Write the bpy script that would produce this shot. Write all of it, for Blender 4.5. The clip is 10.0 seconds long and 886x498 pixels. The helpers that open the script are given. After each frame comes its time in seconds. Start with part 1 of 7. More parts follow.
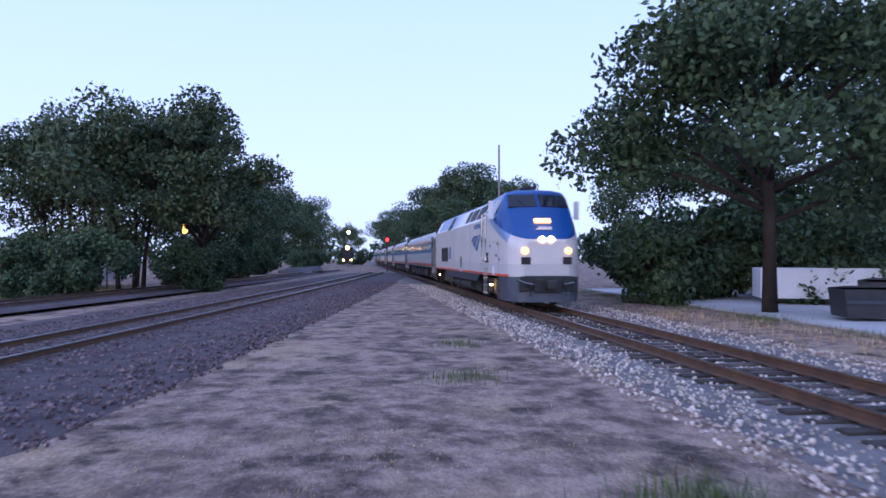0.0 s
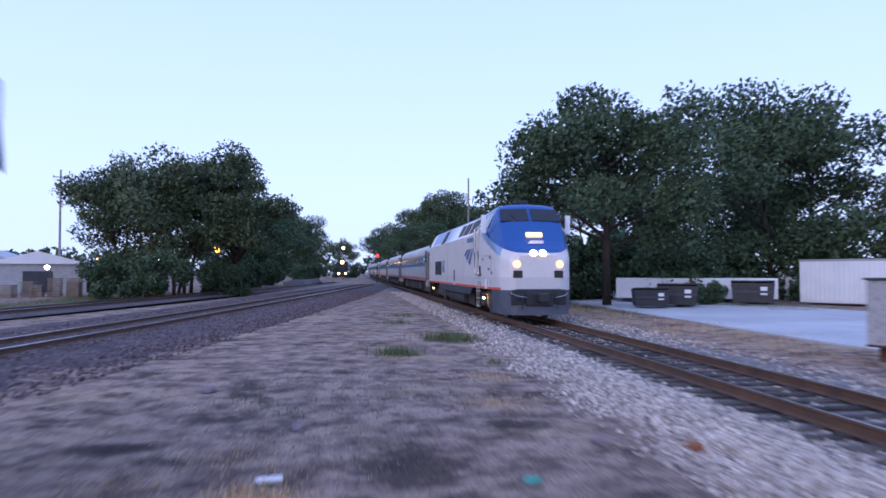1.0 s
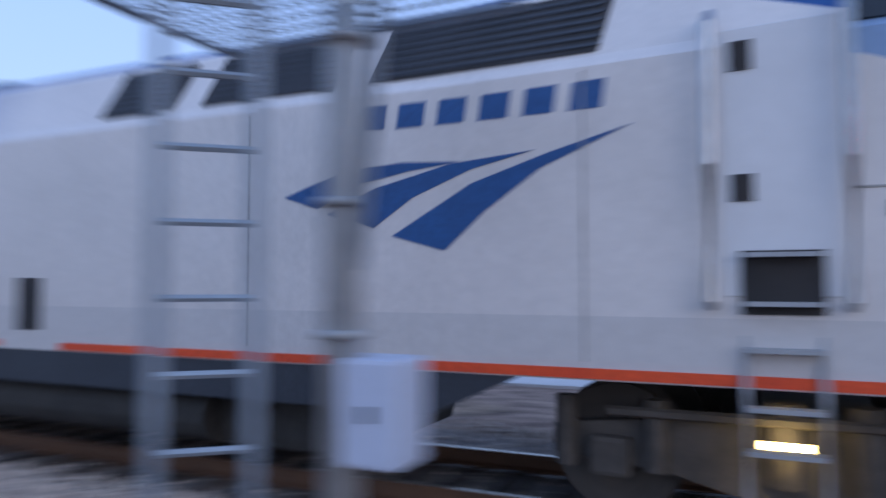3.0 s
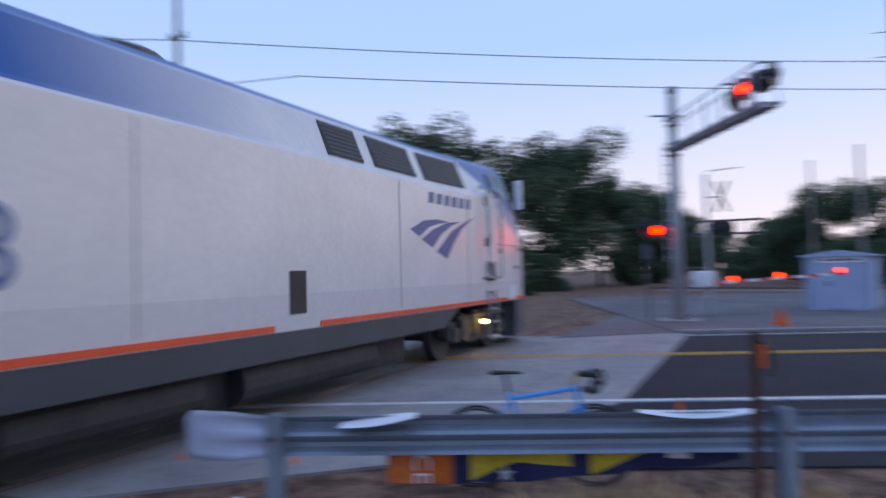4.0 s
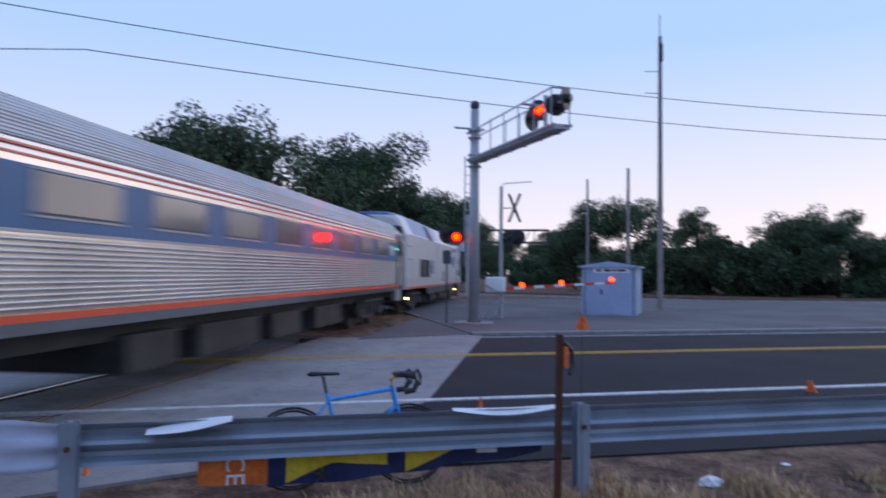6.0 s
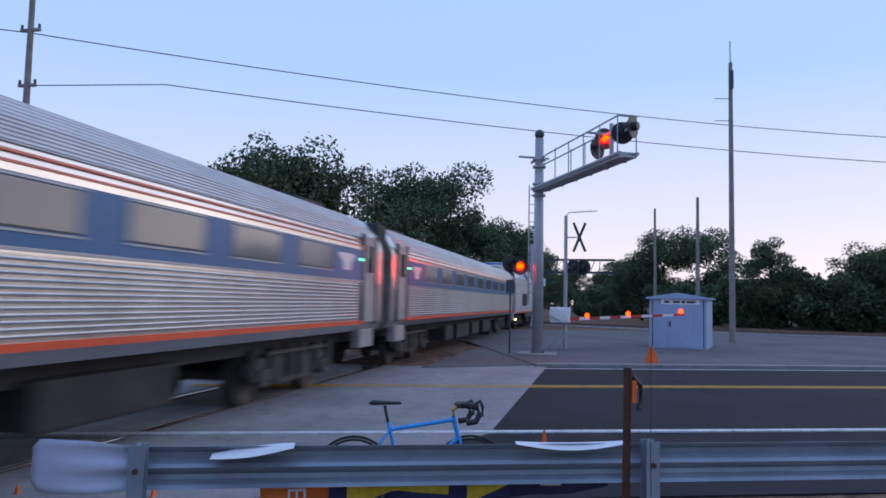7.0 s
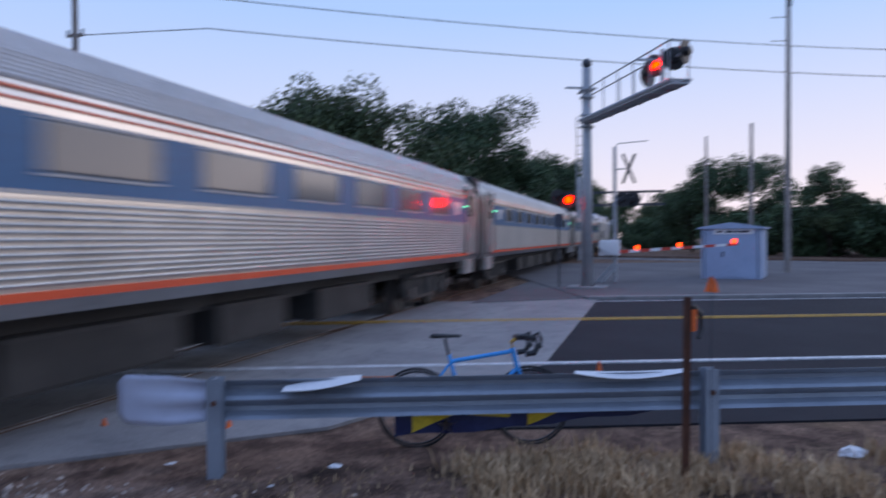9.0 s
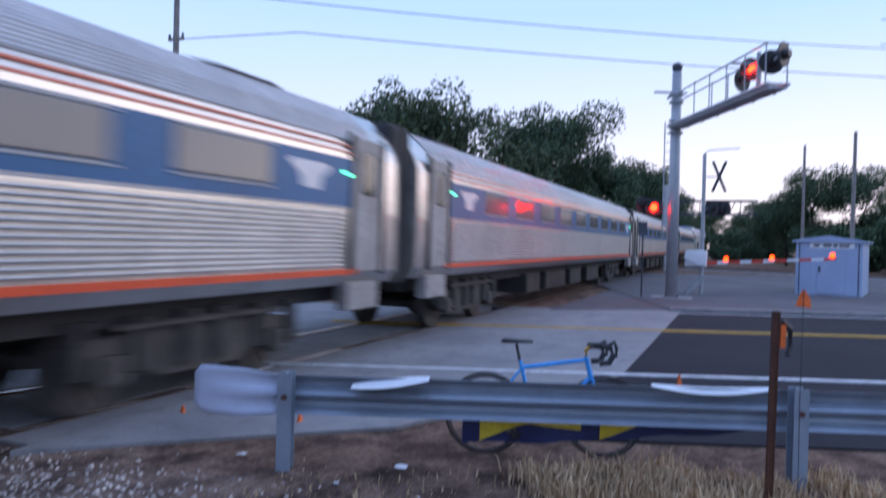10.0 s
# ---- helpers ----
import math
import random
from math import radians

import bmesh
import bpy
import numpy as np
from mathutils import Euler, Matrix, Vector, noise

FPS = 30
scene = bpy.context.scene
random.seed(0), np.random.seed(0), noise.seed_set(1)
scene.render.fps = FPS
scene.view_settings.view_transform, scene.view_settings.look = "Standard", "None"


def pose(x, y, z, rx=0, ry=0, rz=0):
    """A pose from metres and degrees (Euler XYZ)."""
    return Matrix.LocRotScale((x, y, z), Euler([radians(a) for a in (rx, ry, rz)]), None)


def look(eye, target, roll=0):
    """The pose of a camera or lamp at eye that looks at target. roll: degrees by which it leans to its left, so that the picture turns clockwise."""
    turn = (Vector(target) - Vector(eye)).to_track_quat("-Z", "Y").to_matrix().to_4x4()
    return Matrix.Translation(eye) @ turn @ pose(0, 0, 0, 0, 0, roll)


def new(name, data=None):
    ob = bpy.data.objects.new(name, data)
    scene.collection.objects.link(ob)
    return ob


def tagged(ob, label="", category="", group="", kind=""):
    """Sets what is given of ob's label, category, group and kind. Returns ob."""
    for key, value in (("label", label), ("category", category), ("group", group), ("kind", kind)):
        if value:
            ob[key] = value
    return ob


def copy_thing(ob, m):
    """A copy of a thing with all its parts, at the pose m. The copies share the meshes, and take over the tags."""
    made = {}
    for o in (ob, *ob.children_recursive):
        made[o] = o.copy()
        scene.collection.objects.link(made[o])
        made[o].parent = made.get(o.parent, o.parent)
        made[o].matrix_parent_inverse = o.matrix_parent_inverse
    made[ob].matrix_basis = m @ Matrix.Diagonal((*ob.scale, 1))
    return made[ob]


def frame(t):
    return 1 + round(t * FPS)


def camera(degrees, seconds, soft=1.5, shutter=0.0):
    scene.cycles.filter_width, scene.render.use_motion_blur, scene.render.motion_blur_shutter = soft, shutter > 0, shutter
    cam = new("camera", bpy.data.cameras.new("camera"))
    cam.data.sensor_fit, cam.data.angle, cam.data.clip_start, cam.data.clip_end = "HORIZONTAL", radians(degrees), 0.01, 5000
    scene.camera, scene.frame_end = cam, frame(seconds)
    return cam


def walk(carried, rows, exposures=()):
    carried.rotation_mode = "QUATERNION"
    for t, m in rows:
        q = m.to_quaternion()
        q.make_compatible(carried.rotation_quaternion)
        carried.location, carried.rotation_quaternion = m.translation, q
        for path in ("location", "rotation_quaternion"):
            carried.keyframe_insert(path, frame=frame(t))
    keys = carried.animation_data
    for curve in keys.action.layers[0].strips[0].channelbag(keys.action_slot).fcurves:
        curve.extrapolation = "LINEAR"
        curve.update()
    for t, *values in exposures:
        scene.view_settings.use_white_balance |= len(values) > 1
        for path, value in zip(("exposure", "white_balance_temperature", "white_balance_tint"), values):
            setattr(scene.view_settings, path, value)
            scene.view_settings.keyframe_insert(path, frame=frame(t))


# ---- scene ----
LENS = 63.55
cam = camera(LENS, 10.0, soft=1.6, shutter=0.65)
# a pan from the spot after a quick approach; (seconds, x, y, z, yaw, pitch, roll)
PATH = [
    (0.0, -17.0, -0.15, 1.80, 83.06, 0.72, 0.0), (0.1, -16.6, -0.15, 1.80, 83.0, 0.8, 0.0), (0.5, -9.3, -0.15, 1.80, 82.2, 1.6, 0.0), (1.0, -1.5, -0.15, 1.80, 82.6, 1.8, 0.0),
    (1.5, 0.0, -0.15, 1.80, 81.86, 2.08, 0.0), (2.0, 0.02, -0.14, 1.80, 78.78, 1.48, -0.1), (2.5, 0.15, -0.15, 1.82, 63.35, 1.3, 1.6), (2.7, 0.14, 0.0, 1.81, 52.2, 2.88, 0.3),
    (2.8, 0.13, 0.0, 1.81, 44.7, 2.9, 0.2), (2.9, 0.12, 0.0, 1.81, 35.1, 2.9, 0.1), (3.0, 0.11, 0.0, 1.81, 24.3, 2.8, 0.0), (3.2, 0.1, 0.0, 1.8, 2.1, 2.6, 0.0),
    (3.4, 0.09, -0.05, 1.8, -20.1, 2.3, 0.4), (3.5, 0.08, -0.08, 1.8, -30.9, 2.2, 0.7), (3.6, 0.08, -0.1, 1.79, -40.9, 2.0, 0.9), (3.7, 0.07, -0.15, 1.79, -49.4, 2.0, 1.0),
    (3.8, 0.07, -0.18, 1.79, -56.6, 1.9, 1.1), (4.0, 0.08, -0.20, 1.79, -66.45, 1.98, 1.4), (4.2, 0.133, -0.207, 1.788, -73.89, 0.99, 1.10), (4.5, 0.2, -0.21, 1.784, -83.21, 2.23, 0.2),
    (4.7, 0.142, -0.184, 1.788, -87.10, 2.58, 0.02), (4.8, 0.092, -0.159, 1.792, -87.99, 2.25, 0.04), (5.0, 0.03, -0.11, 1.796, -87.88, 1.54, 0.1), (5.2, 0.028, -0.087, 1.795, -88.31, 1.26, 0.26),
    (5.3, 0.027, -0.082, 1.795, -86.00, -0.61, 0.40), (5.5, 0.025, -0.07, 1.794, -85.94, 1.3, 0.56), (5.7, 0.003, -0.043, 1.796, -86.63, 1.47, 0.35), (5.8, -0.012, -0.027, 1.798, -85.75, 1.26, 0.14),
    (6.0, -0.03, 0.0, 1.80, -82.61, 1.91, -0.41), (6.1, 0.000, 0.008, 1.800, -81.76, 2.30, -0.69), (6.2, 0.03, 0.01, 1.80, -80.9, 2.99, -0.9), (7.3, 0.02, 0.01, 1.80, -76.9, 3.7, -0.7),
    (7.5, 0.0, 0.0, 1.8, -77.05, 3.1, 0.0), (7.7, -0.014, 0.004, 1.800, -79.30, 0.78, 0.04), (7.8, -0.017, 0.009, 1.800, -80.41, 0.66, -0.22), (8.0, -0.02, 0.02, 1.8, -81.1, 0.57, -0.6),
    (8.2, -0.027, 0.030, 1.799, -80.23, 0.65, -0.32), (8.3, -0.031, 0.036, 1.799, -79.85, 0.69, -0.05), (8.5, -0.04, 0.05, 1.798, -78.5, 0.22, 0.46), (8.8, -0.048, 0.077, 1.795, -76.90, -1.05, 0.61),
    (9.0, -0.05, 0.086, 1.787, -73.9, -0.91, 0.37), (9.2, -0.033, 0.085, 1.772, -70.93, -2.87, 0.05), (9.3, -0.015, 0.084, 1.764, -69.87, -3.64, -0.10), (9.5, 0.02, 0.08, 1.756, -67.67, -4.0, -0.46),
    (9.8, 0.048, 0.069, 1.760, -67.06, -2.75, -1.04), (10.0, 0.055, 0.06, 1.766, -67.43, -0.63, -1.38)]
# seconds, stops, white balance and tint: the picture turns bluer as the train nears
EXPOSURES = [(0.0, 0.58, 6050, 24), (0.7, 0.58, 6050, 24), (1.5, 0.46, 6150, 17), (2.0, 0.35, 6150, 9), (2.7, 0.22, 6050, 8), (3.8, 0.15, 6600, 11), (5.0, 0.14, 6650, 11), (7.5, 0.1, 6550, 10),
             (9.0, 0.05, 6600, 11), (9.5, 0.22, 6550, 11), (10.0, 0.44, 6450, 11)]
walk(cam, [(t, pose(x, y, z, 90 + p, r, w)) for t, x, y, z, w, p, r in PATH], EXPOSURES)

# ---- dusk sky and the last light ----
world = bpy.data.worlds.new("dusk")
scene.world = world
world.use_nodes = True
wn, wl = world.node_tree.nodes, world.node_tree.links
sky = wn.new("ShaderNodeTexSky")
sky.sky_type = "NISHITA"
sky.sun_disc = False
sky.sun_elevation, sky.sun_rotation = radians(5), radians(128)
sky.air_density, sky.dust_density, sky.ozone_density = 1.0, 0.6, 3.0
# a hazy evening veil lies over the clear sky: pale blue, rosy low down on the sunset side
way = wn.new("ShaderNodeTexCoord").outputs["Generated"]
parts = wn.new("ShaderNodeSeparateXYZ")
wl.new(way, parts.inputs[0])
up = wn.new("ShaderNodeValToRGB")
stops = ((0.0, (0.50, 0.64, 0.93)), (0.12, (0.50, 0.655, 0.98)), (0.40, (0.385, 0.555, 1.0)), (1.0, (0.33, 0.49, 0.97)))
while len(up.color_ramp.elements) < len(stops):
    up.color_ramp.elements.new(0.5)
for e, (p, c) in zip(up.color_ramp.elements, stops):
    e.position, e.color = p, (*c, 1)
wl.new(parts.outputs[2], up.inputs[0])
rosy = wn.new("ShaderNodeValToRGB")
for e, (p, c) in zip(rosy.color_ramp.elements, ((0.0, (0.95, 0.82, 0.88)), (0.30, (0.40, 0.59, 0.97)))):
    e.position, e.color = p, (*c, 1)
wl.new(parts.outputs[2], rosy.inputs[0])
side = wn.new("ShaderNodeVectorMath")
side.operation = "DOT_PRODUCT"
side.inputs[1].default_value = (0.90, -0.43, 0.0)
wl.new(way, side.inputs[0])
west = wn.new("ShaderNodeMapRange")
west.inputs[1].default_value, west.inputs[2].default_value = -0.2, 0.9
wl.new(side.outputs["Value"], west.inputs[0])
veil = wn.new("ShaderNodeMix")
veil.data_type = "RGBA"
wl.new(west.outputs[0], veil.inputs["Factor"])
wl.new(up.outputs[0], veil.inputs["A"])
wl.new(rosy.outputs[0], veil.inputs["B"])
clear = wn.new("ShaderNodeMix")
clear.data_type, clear.blend_type = "RGBA", "ADD"
clear.inputs["Factor"].default_value = 0.012
wl.new(veil.outputs["Result"], clear.inputs["A"])
wl.new(sky.outputs[0], clear.inputs["B"])
wl.new(clear.outputs["Result"], wn["Background"].inputs[0])
wn["Background"].inputs[1].default_value = 1.0
sun = new("sun", bpy.data.lights.new("sun", "SUN"))
sun.data.energy, sun.data.angle, sun.data.color = 0.5, radians(40), (1.0, 0.86, 0.78)
sun.matrix_basis = look((77, -64, 30), (0, 0, 0))


# ---- materials ----
def tree_of(name):
    m = bpy.data.materials.new(name)
    m.use_nodes = True
    n = m.node_tree.nodes
    return m, n, m.node_tree.links, n["Principled BSDF"]


def noise_node(n, l, coord, scale, detail=4.0, rough=0.6):
    t = n.new("ShaderNodeTexNoise")
    t.inputs["Scale"].default_value, t.inputs["Detail"].default_value, t.inputs["Roughness"].default_value = scale, detail, rough
    l.new(coord, t.inputs["Vector"])
    return t.outputs["Fac"]


def ramp(n, l, fac, stops):
    r = n.new("ShaderNodeValToRGB")
    e = r.color_ramp.elements
    while len(e) < len(stops):
        e.new(0.5)
    for k, (p, c) in zip(e, stops):
        k.position, k.color = p, (*c, 1)
    l.new(fac, r.inputs[0])
    return r.outputs[0]


def mixed(n, l, fac, a, b, mode="MIX"):
    x = n.new("ShaderNodeMix")
    x.data_type, x.blend_type = "RGBA", mode
    for sock, v in ((x.inputs["Factor"], fac), (x.inputs["A"], a), (x.inputs["B"], b)):
        if isinstance(v, (float, int)):
            sock.default_value = v
        elif isinstance(v, tuple):
            sock.default_value = (*v, 1)
        else:
            l.new(v, sock)
    return x.outputs["Result"]


def calc(n, l, op, *values):
    x = n.new("ShaderNodeMath")
    x.operation = op
    for i, v in enumerate(values):
        if isinstance(v, (float, int)):
            x.inputs[i].default_value = v
        else:
            l.new(v, x.inputs[i])
    return x.outputs[0]


def bumped(n, l, p, height, strength, distance):
    b = n.new("ShaderNodeBump")
    b.inputs["Strength"].default_value, b.inputs["Distance"].default_value = strength, distance
    l.new(height, b.inputs["Height"])
    l.new(b.outputs[0], p.inputs["Normal"])


def mat(name, a, b=None, rough=0.8, metal=0.0, big=0.8, fine=25.0, bump=0.3, dist=0.01, vary=0.0, dirt=None, island=0.0, grain=0.5):
    """A surface that wanders between the colours a and b at one scale, with grain and relief at another."""
    m, n, l, p = tree_of(name)
    b = b or tuple(c * 0.72 for c in a)
    coord = n.new("ShaderNodeTexCoord").outputs["Object"]
    n1, n2 = noise_node(n, l, coord, big), noise_node(n, l, coord, fine, 6.0, 0.7)
    c = mixed(n, l, ramp(n, l, n1, [(0.35, (0, 0, 0)), (0.65, (1, 1, 1))]), a, b)
    c = mixed(n, l, grain, c, ramp(n, l, n2, [(0.3, (0.55, 0.55, 0.55)), (0.7, (1.35, 1.35, 1.35))]), "MULTIPLY")
    if dirt:
        n3 = noise_node(n, l, coord, big * 4, 5.0, 0.7)
        c = mixed(n, l, ramp(n, l, n3, [(0.52, (0, 0, 0)), (0.7, (0.8, 0.8, 0.8))]), c, dirt)
    if vary or island:
        src = n.new("ShaderNodeObjectInfo").outputs["Random"] if vary else n.new("ShaderNodeNewGeometry").outputs["Random Per Island"]
        k = vary or island
        c = mixed(n, l, 1.0, c, ramp(n, l, src, [(0.0, (1 - k,) * 3), (1.0, (1 + k,) * 3)]), "MULTIPLY")
    l.new(c, p.inputs["Base Color"])
    l.new(calc(n, l, "ADD", rough - 0.08, calc(n, l, "MULTIPLY", n2, 0.16)), p.inputs["Roughness"])
    p.inputs["Metallic"].default_value = metal
    if rough >= 0.9:
        p.inputs["Specular IOR Level"].default_value = 0.15
    if bump:
        bumped(n, l, p, n2, bump, dist)
    return m


def glow(name, colour, strength):
    m, n, l, p = tree_of(name)
    p.inputs["Base Color"].default_value = (*colour, 1)
    p.inputs["Emission Color"].default_value, p.inputs["Emission Strength"].default_value = (*colour, 1), strength
    return m


def glassy(name, colour, rough=0.08):
    m, n, l, p = tree_of(name)
    p.inputs["Base Color"].default_value, p.inputs["Roughness"].default_value = (*colour, 1), rough
    coord = n.new("ShaderNodeTexCoord").outputs["Object"]
    bumped(n, l, p, noise_node(n, l, coord, 1.2), 0.05, 0.02)
    return m


def ground_material():
    m, n, l, p = tree_of("dirt_gravel_and_dry_grass")
    coord = n.new("ShaderNodeTexCoord").outputs["Object"]
    patches, mid, grit = noise_node(n, l, coord, 0.35), noise_node(n, l, coord, 2.2, 6.0, 0.65), noise_node(n, l, coord, 26.0, 6.0, 0.75)
    c = mixed(n, l, ramp(n, l, mid, [(0.38, (0, 0, 0)), (0.6, (1, 1, 1))]), (0.15, 0.103, 0.086), (0.41, 0.29, 0.225))
    c = mixed(n, l, ramp(n, l, patches, [(0.54, (0, 0, 0)), (0.7, (0.7, 0.7, 0.7))]), c, (0.48, 0.34, 0.22))
    blotch = noise_node(n, l, coord, 0.9, 5.0, 0.7)
    c = mixed(n, l, ramp(n, l, blotch, [(0.36, (0.85, 0.85, 0.85)), (0.47, (0, 0, 0))]), c, (0.055, 0.042, 0.036))
    sep = n.new("ShaderNodeSeparateXYZ")
    l.new(coord, sep.inputs[0])
    ragged = noise_node(n, l, coord, 3.0, 6.0, 0.75)
    for cx, cy, rx, ry in ((-8.9, 0.45, 1.0, 0.62), (-7.2, -2.2, 0.45, 0.7), (-9.8, -2.8, 0.3, 0.8), (-7.4, 1.3, 0.3, 0.35), (-10.6, 1.9, 0.35, 0.4)):
        dx = calc(n, l, "POWER", calc(n, l, "ABSOLUTE", calc(n, l, "DIVIDE", calc(n, l, "SUBTRACT", sep.outputs[0], cx), rx)), 2.0)
        dy = calc(n, l, "POWER", calc(n, l, "ABSOLUTE", calc(n, l, "DIVIDE", calc(n, l, "SUBTRACT", sep.outputs[1], cy), ry)), 2.0)
        edge = calc(n, l, "SUBTRACT", calc(n, l, "ADD", dx, dy), calc(n, l, "MULTIPLY", calc(n, l, "SUBTRACT", ragged, 0.5), 3.2))
        c = mixed(n, l, ramp(n, l, edge, [(0.25, (0.85, 0.85, 0.85)), (1.0, (0, 0, 0))]), c, (0.05, 0.037, 0.031))
    # darker brown soil begins beside the road
    soil = calc(n, l, "ADD", calc(n, l, "MULTIPLY", calc(n, l, "SUBTRACT", sep.outputs[0], 3.2), 0.5), calc(n, l, "MULTIPLY", calc(n, l, "SUBTRACT", ragged, 0.5), 2.0))
    soil = ramp(n, l, soil, [(0.0, (0, 0, 0)), (0.8, (1, 1, 1))])
    c = mixed(n, l, soil, c, mixed(n, l, 1.0, c, (0.66, 0.58, 0.53), "MULTIPLY"))
    speck = ramp(n, l, grit, [(0.36, (0.42, 0.42, 0.42)), (0.52, (1, 1, 1)), (0.72, (1.75, 1.75, 1.75))])
    c = mixed(n, l, 0.8, c, speck, "MULTIPLY")
    l.new(c, p.inputs["Base Color"])
    p.inputs["Roughness"].default_value, p.inputs["Specular IOR Level"].default_value = 0.95, 0.15
    bumped(n, l, p, calc(n, l, "ADD", grit, mid), 0.8, 0.03)
    return m


M_GROUND = ground_material()
M_GRASS = mat("green_grass", (0.05, 0.11, 0.025), (0.09, 0.13, 0.04), 0.9, big=2, fine=30)
M_BALLAST = mat("ballast_bed", (0.27, 0.24, 0.225), (0.17, 0.15, 0.145), 0.95, big=1.5, fine=22, bump=1.0, dist=0.04)
M_YARDBED = mat("yard_ballast_bed", (0.15, 0.118, 0.118), (0.085, 0.068, 0.07), 0.95, big=1.5, fine=22, bump=1.0, dist=0.04)
M_STONE = mat("ballast_stone", (0.63, 0.53, 0.45), (0.47, 0.39, 0.34), 0.9, big=3, fine=30, bump=0.4, island=0.45)
M_STONE_DARK = mat("dark_ballast_stone", (0.21, 0.155, 0.155), (0.12, 0.09, 0.095), 0.9, big=3, fine=30, bump=0.4, island=0.5)
M_RAIL = mat("rusted_rail", (0.17, 0.085, 0.045), (0.1, 0.055, 0.035), 0.65, 0.3, big=3, fine=60, bump=0.3)
M_RAILTOP = mat("polished_railhead", (0.42, 0.4, 0.39), (0.3, 0.27, 0.25), 0.28, 1.0, big=2, fine=60, bump=0.05)
M_TIE = mat("creosoted_tie", (0.055, 0.045, 0.04), (0.11, 0.09, 0.08), 0.9, big=3, fine=45, bump=0.8, vary=0.4)
M_ASPHALT = mat("asphalt", (0.036, 0.036, 0.042), (0.028, 0.028, 0.033), 0.95, big=0.5, fine=60, bump=0.4)
M_CONCRETE = mat("worn_concrete", (0.31, 0.295, 0.285), (0.23, 0.22, 0.22), 0.85, big=0.7, fine=35, bump=0.3, dirt=(0.17, 0.165, 0.165))
M_LOT = mat("gravelled_lot", (0.175, 0.162, 0.162), (0.12, 0.112, 0.116), 0.95, big=0.3, fine=20, bump=0.4, dirt=(0.13, 0.125, 0.125))
M_PALELOT = mat("pale_limestone_gravel", (0.56, 0.54, 0.53), (0.45, 0.435, 0.43), 0.95, big=0.3, fine=14, bump=0.3, grain=0.3)
M_CASE = mat("weathered_case_paint", (0.42, 0.4, 0.39), (0.35, 0.33, 0.32), 0.7, big=2, fine=14, bump=0.1, dirt=(0.2, 0.11, 0.07), grain=0.2)
M_WHITE_LINE = mat("road_paint_white", (0.7, 0.7, 0.7), (0.5, 0.5, 0.5), 0.7, big=4, fine=50, dirt=(0.2, 0.2, 0.2))
M_YELLOW_LINE = mat("road_paint_yellow", (0.6, 0.33, 0.05), (0.42, 0.25, 0.05), 0.7, big=4, fine=50)
M_GALV = mat("galvanised_steel", (0.32, 0.37, 0.43), (0.25, 0.29, 0.34), 0.5, 0.35, big=1.6, fine=18, bump=0.03, grain=0.15)
M_ALU = mat("weathered_aluminium", (0.44, 0.45, 0.46), (0.35, 0.36, 0.375), 0.55, 0.3, big=2.0, fine=20, bump=0.05, grain=0.2)
M_STAINLESS = mat("fluted_stainless", (0.66, 0.64, 0.62), (0.52, 0.505, 0.49), 0.3, 0.88, big=0.5, fine=8, bump=0.05)
M_BLACK = mat("black_paint", (0.018, 0.018, 0.02), (0.03, 0.03, 0.032), 0.5, big=3, fine=30, bump=0.1)
M_UNDER = mat("grimy_underframe", (0.05, 0.046, 0.042), (0.025, 0.024, 0.023), 0.8, big=2, fine=20, bump=0.5)
M_ENDWALL = mat("grimy_coach_end", (0.3, 0.27, 0.24), (0.2, 0.18, 0.16), 0.7, 0.1, big=1.5, fine=14, bump=0.1, dirt=(0.12, 0.1, 0.085))
M_DOOR = mat("dusty_steel_door", (0.42, 0.4, 0.38), (0.33, 0.31, 0.29), 0.6, 0.2, big=1.2, fine=14, bump=0.05, dirt=(0.24, 0.21, 0.18))
M_TRUCK = mat("dusty_cast_steel", (0.1, 0.086, 0.074), (0.05, 0.044, 0.04), 0.75, big=2.5, fine=18, bump=0.5)
M_SKIRT = mat("slate_grey_paint", (0.045, 0.052, 0.065), (0.036, 0.041, 0.052), 0.5, big=1.2, fine=30, bump=0.05)
M_PALE_BLUE_GREY = mat("pale_grey_paint", (0.08, 0.09, 0.115), (0.06, 0.067, 0.085), 0.55, big=1.2, fine=20, bump=0.05)
M_SILVER = mat("silver_paint", (0.74, 0.73, 0.73), (0.66, 0.65, 0.65), 0.42, 0.05, big=0.7, fine=6, bump=0.01, grain=0.1)
M_BLUE = mat("blue_paint", (0.02, 0.1, 0.4), (0.018, 0.085, 0.34), 0.35, big=1, fine=10, bump=0.02)
M_BAND_BLUE = mat("blue_band_paint", (0.008, 0.125, 0.29), (0.008, 0.105, 0.25), 0.45, big=1, fine=10, bump=0.02)
M_ORANGE = mat("orange_red_stripe", (0.82, 0.09, 0.02), (0.7, 0.07, 0.02), 0.45, big=2, fine=20, bump=0.02)
M_RED = mat("faded_red_stripe", (0.86, 0.22, 0.14), (0.78, 0.18, 0.11), 0.45, big=2, fine=20, bump=0.02)
M_LOGO = mat("logo_blue", (0.02, 0.09, 0.27), (0.02, 0.08, 0.24), 0.45, big=2, fine=20, bump=0.02)
M_WHITE = mat("white_paint", (0.84, 0.84, 0.84), (0.76, 0.76, 0.77), 0.55, big=0.8, fine=15, bump=0.03, grain=0.12)
M_CHROME = mat("polished_steel", (0.42, 0.43, 0.45), (0.34, 0.345, 0.36), 0.22, 1.0, big=2, fine=10, bump=0.02)
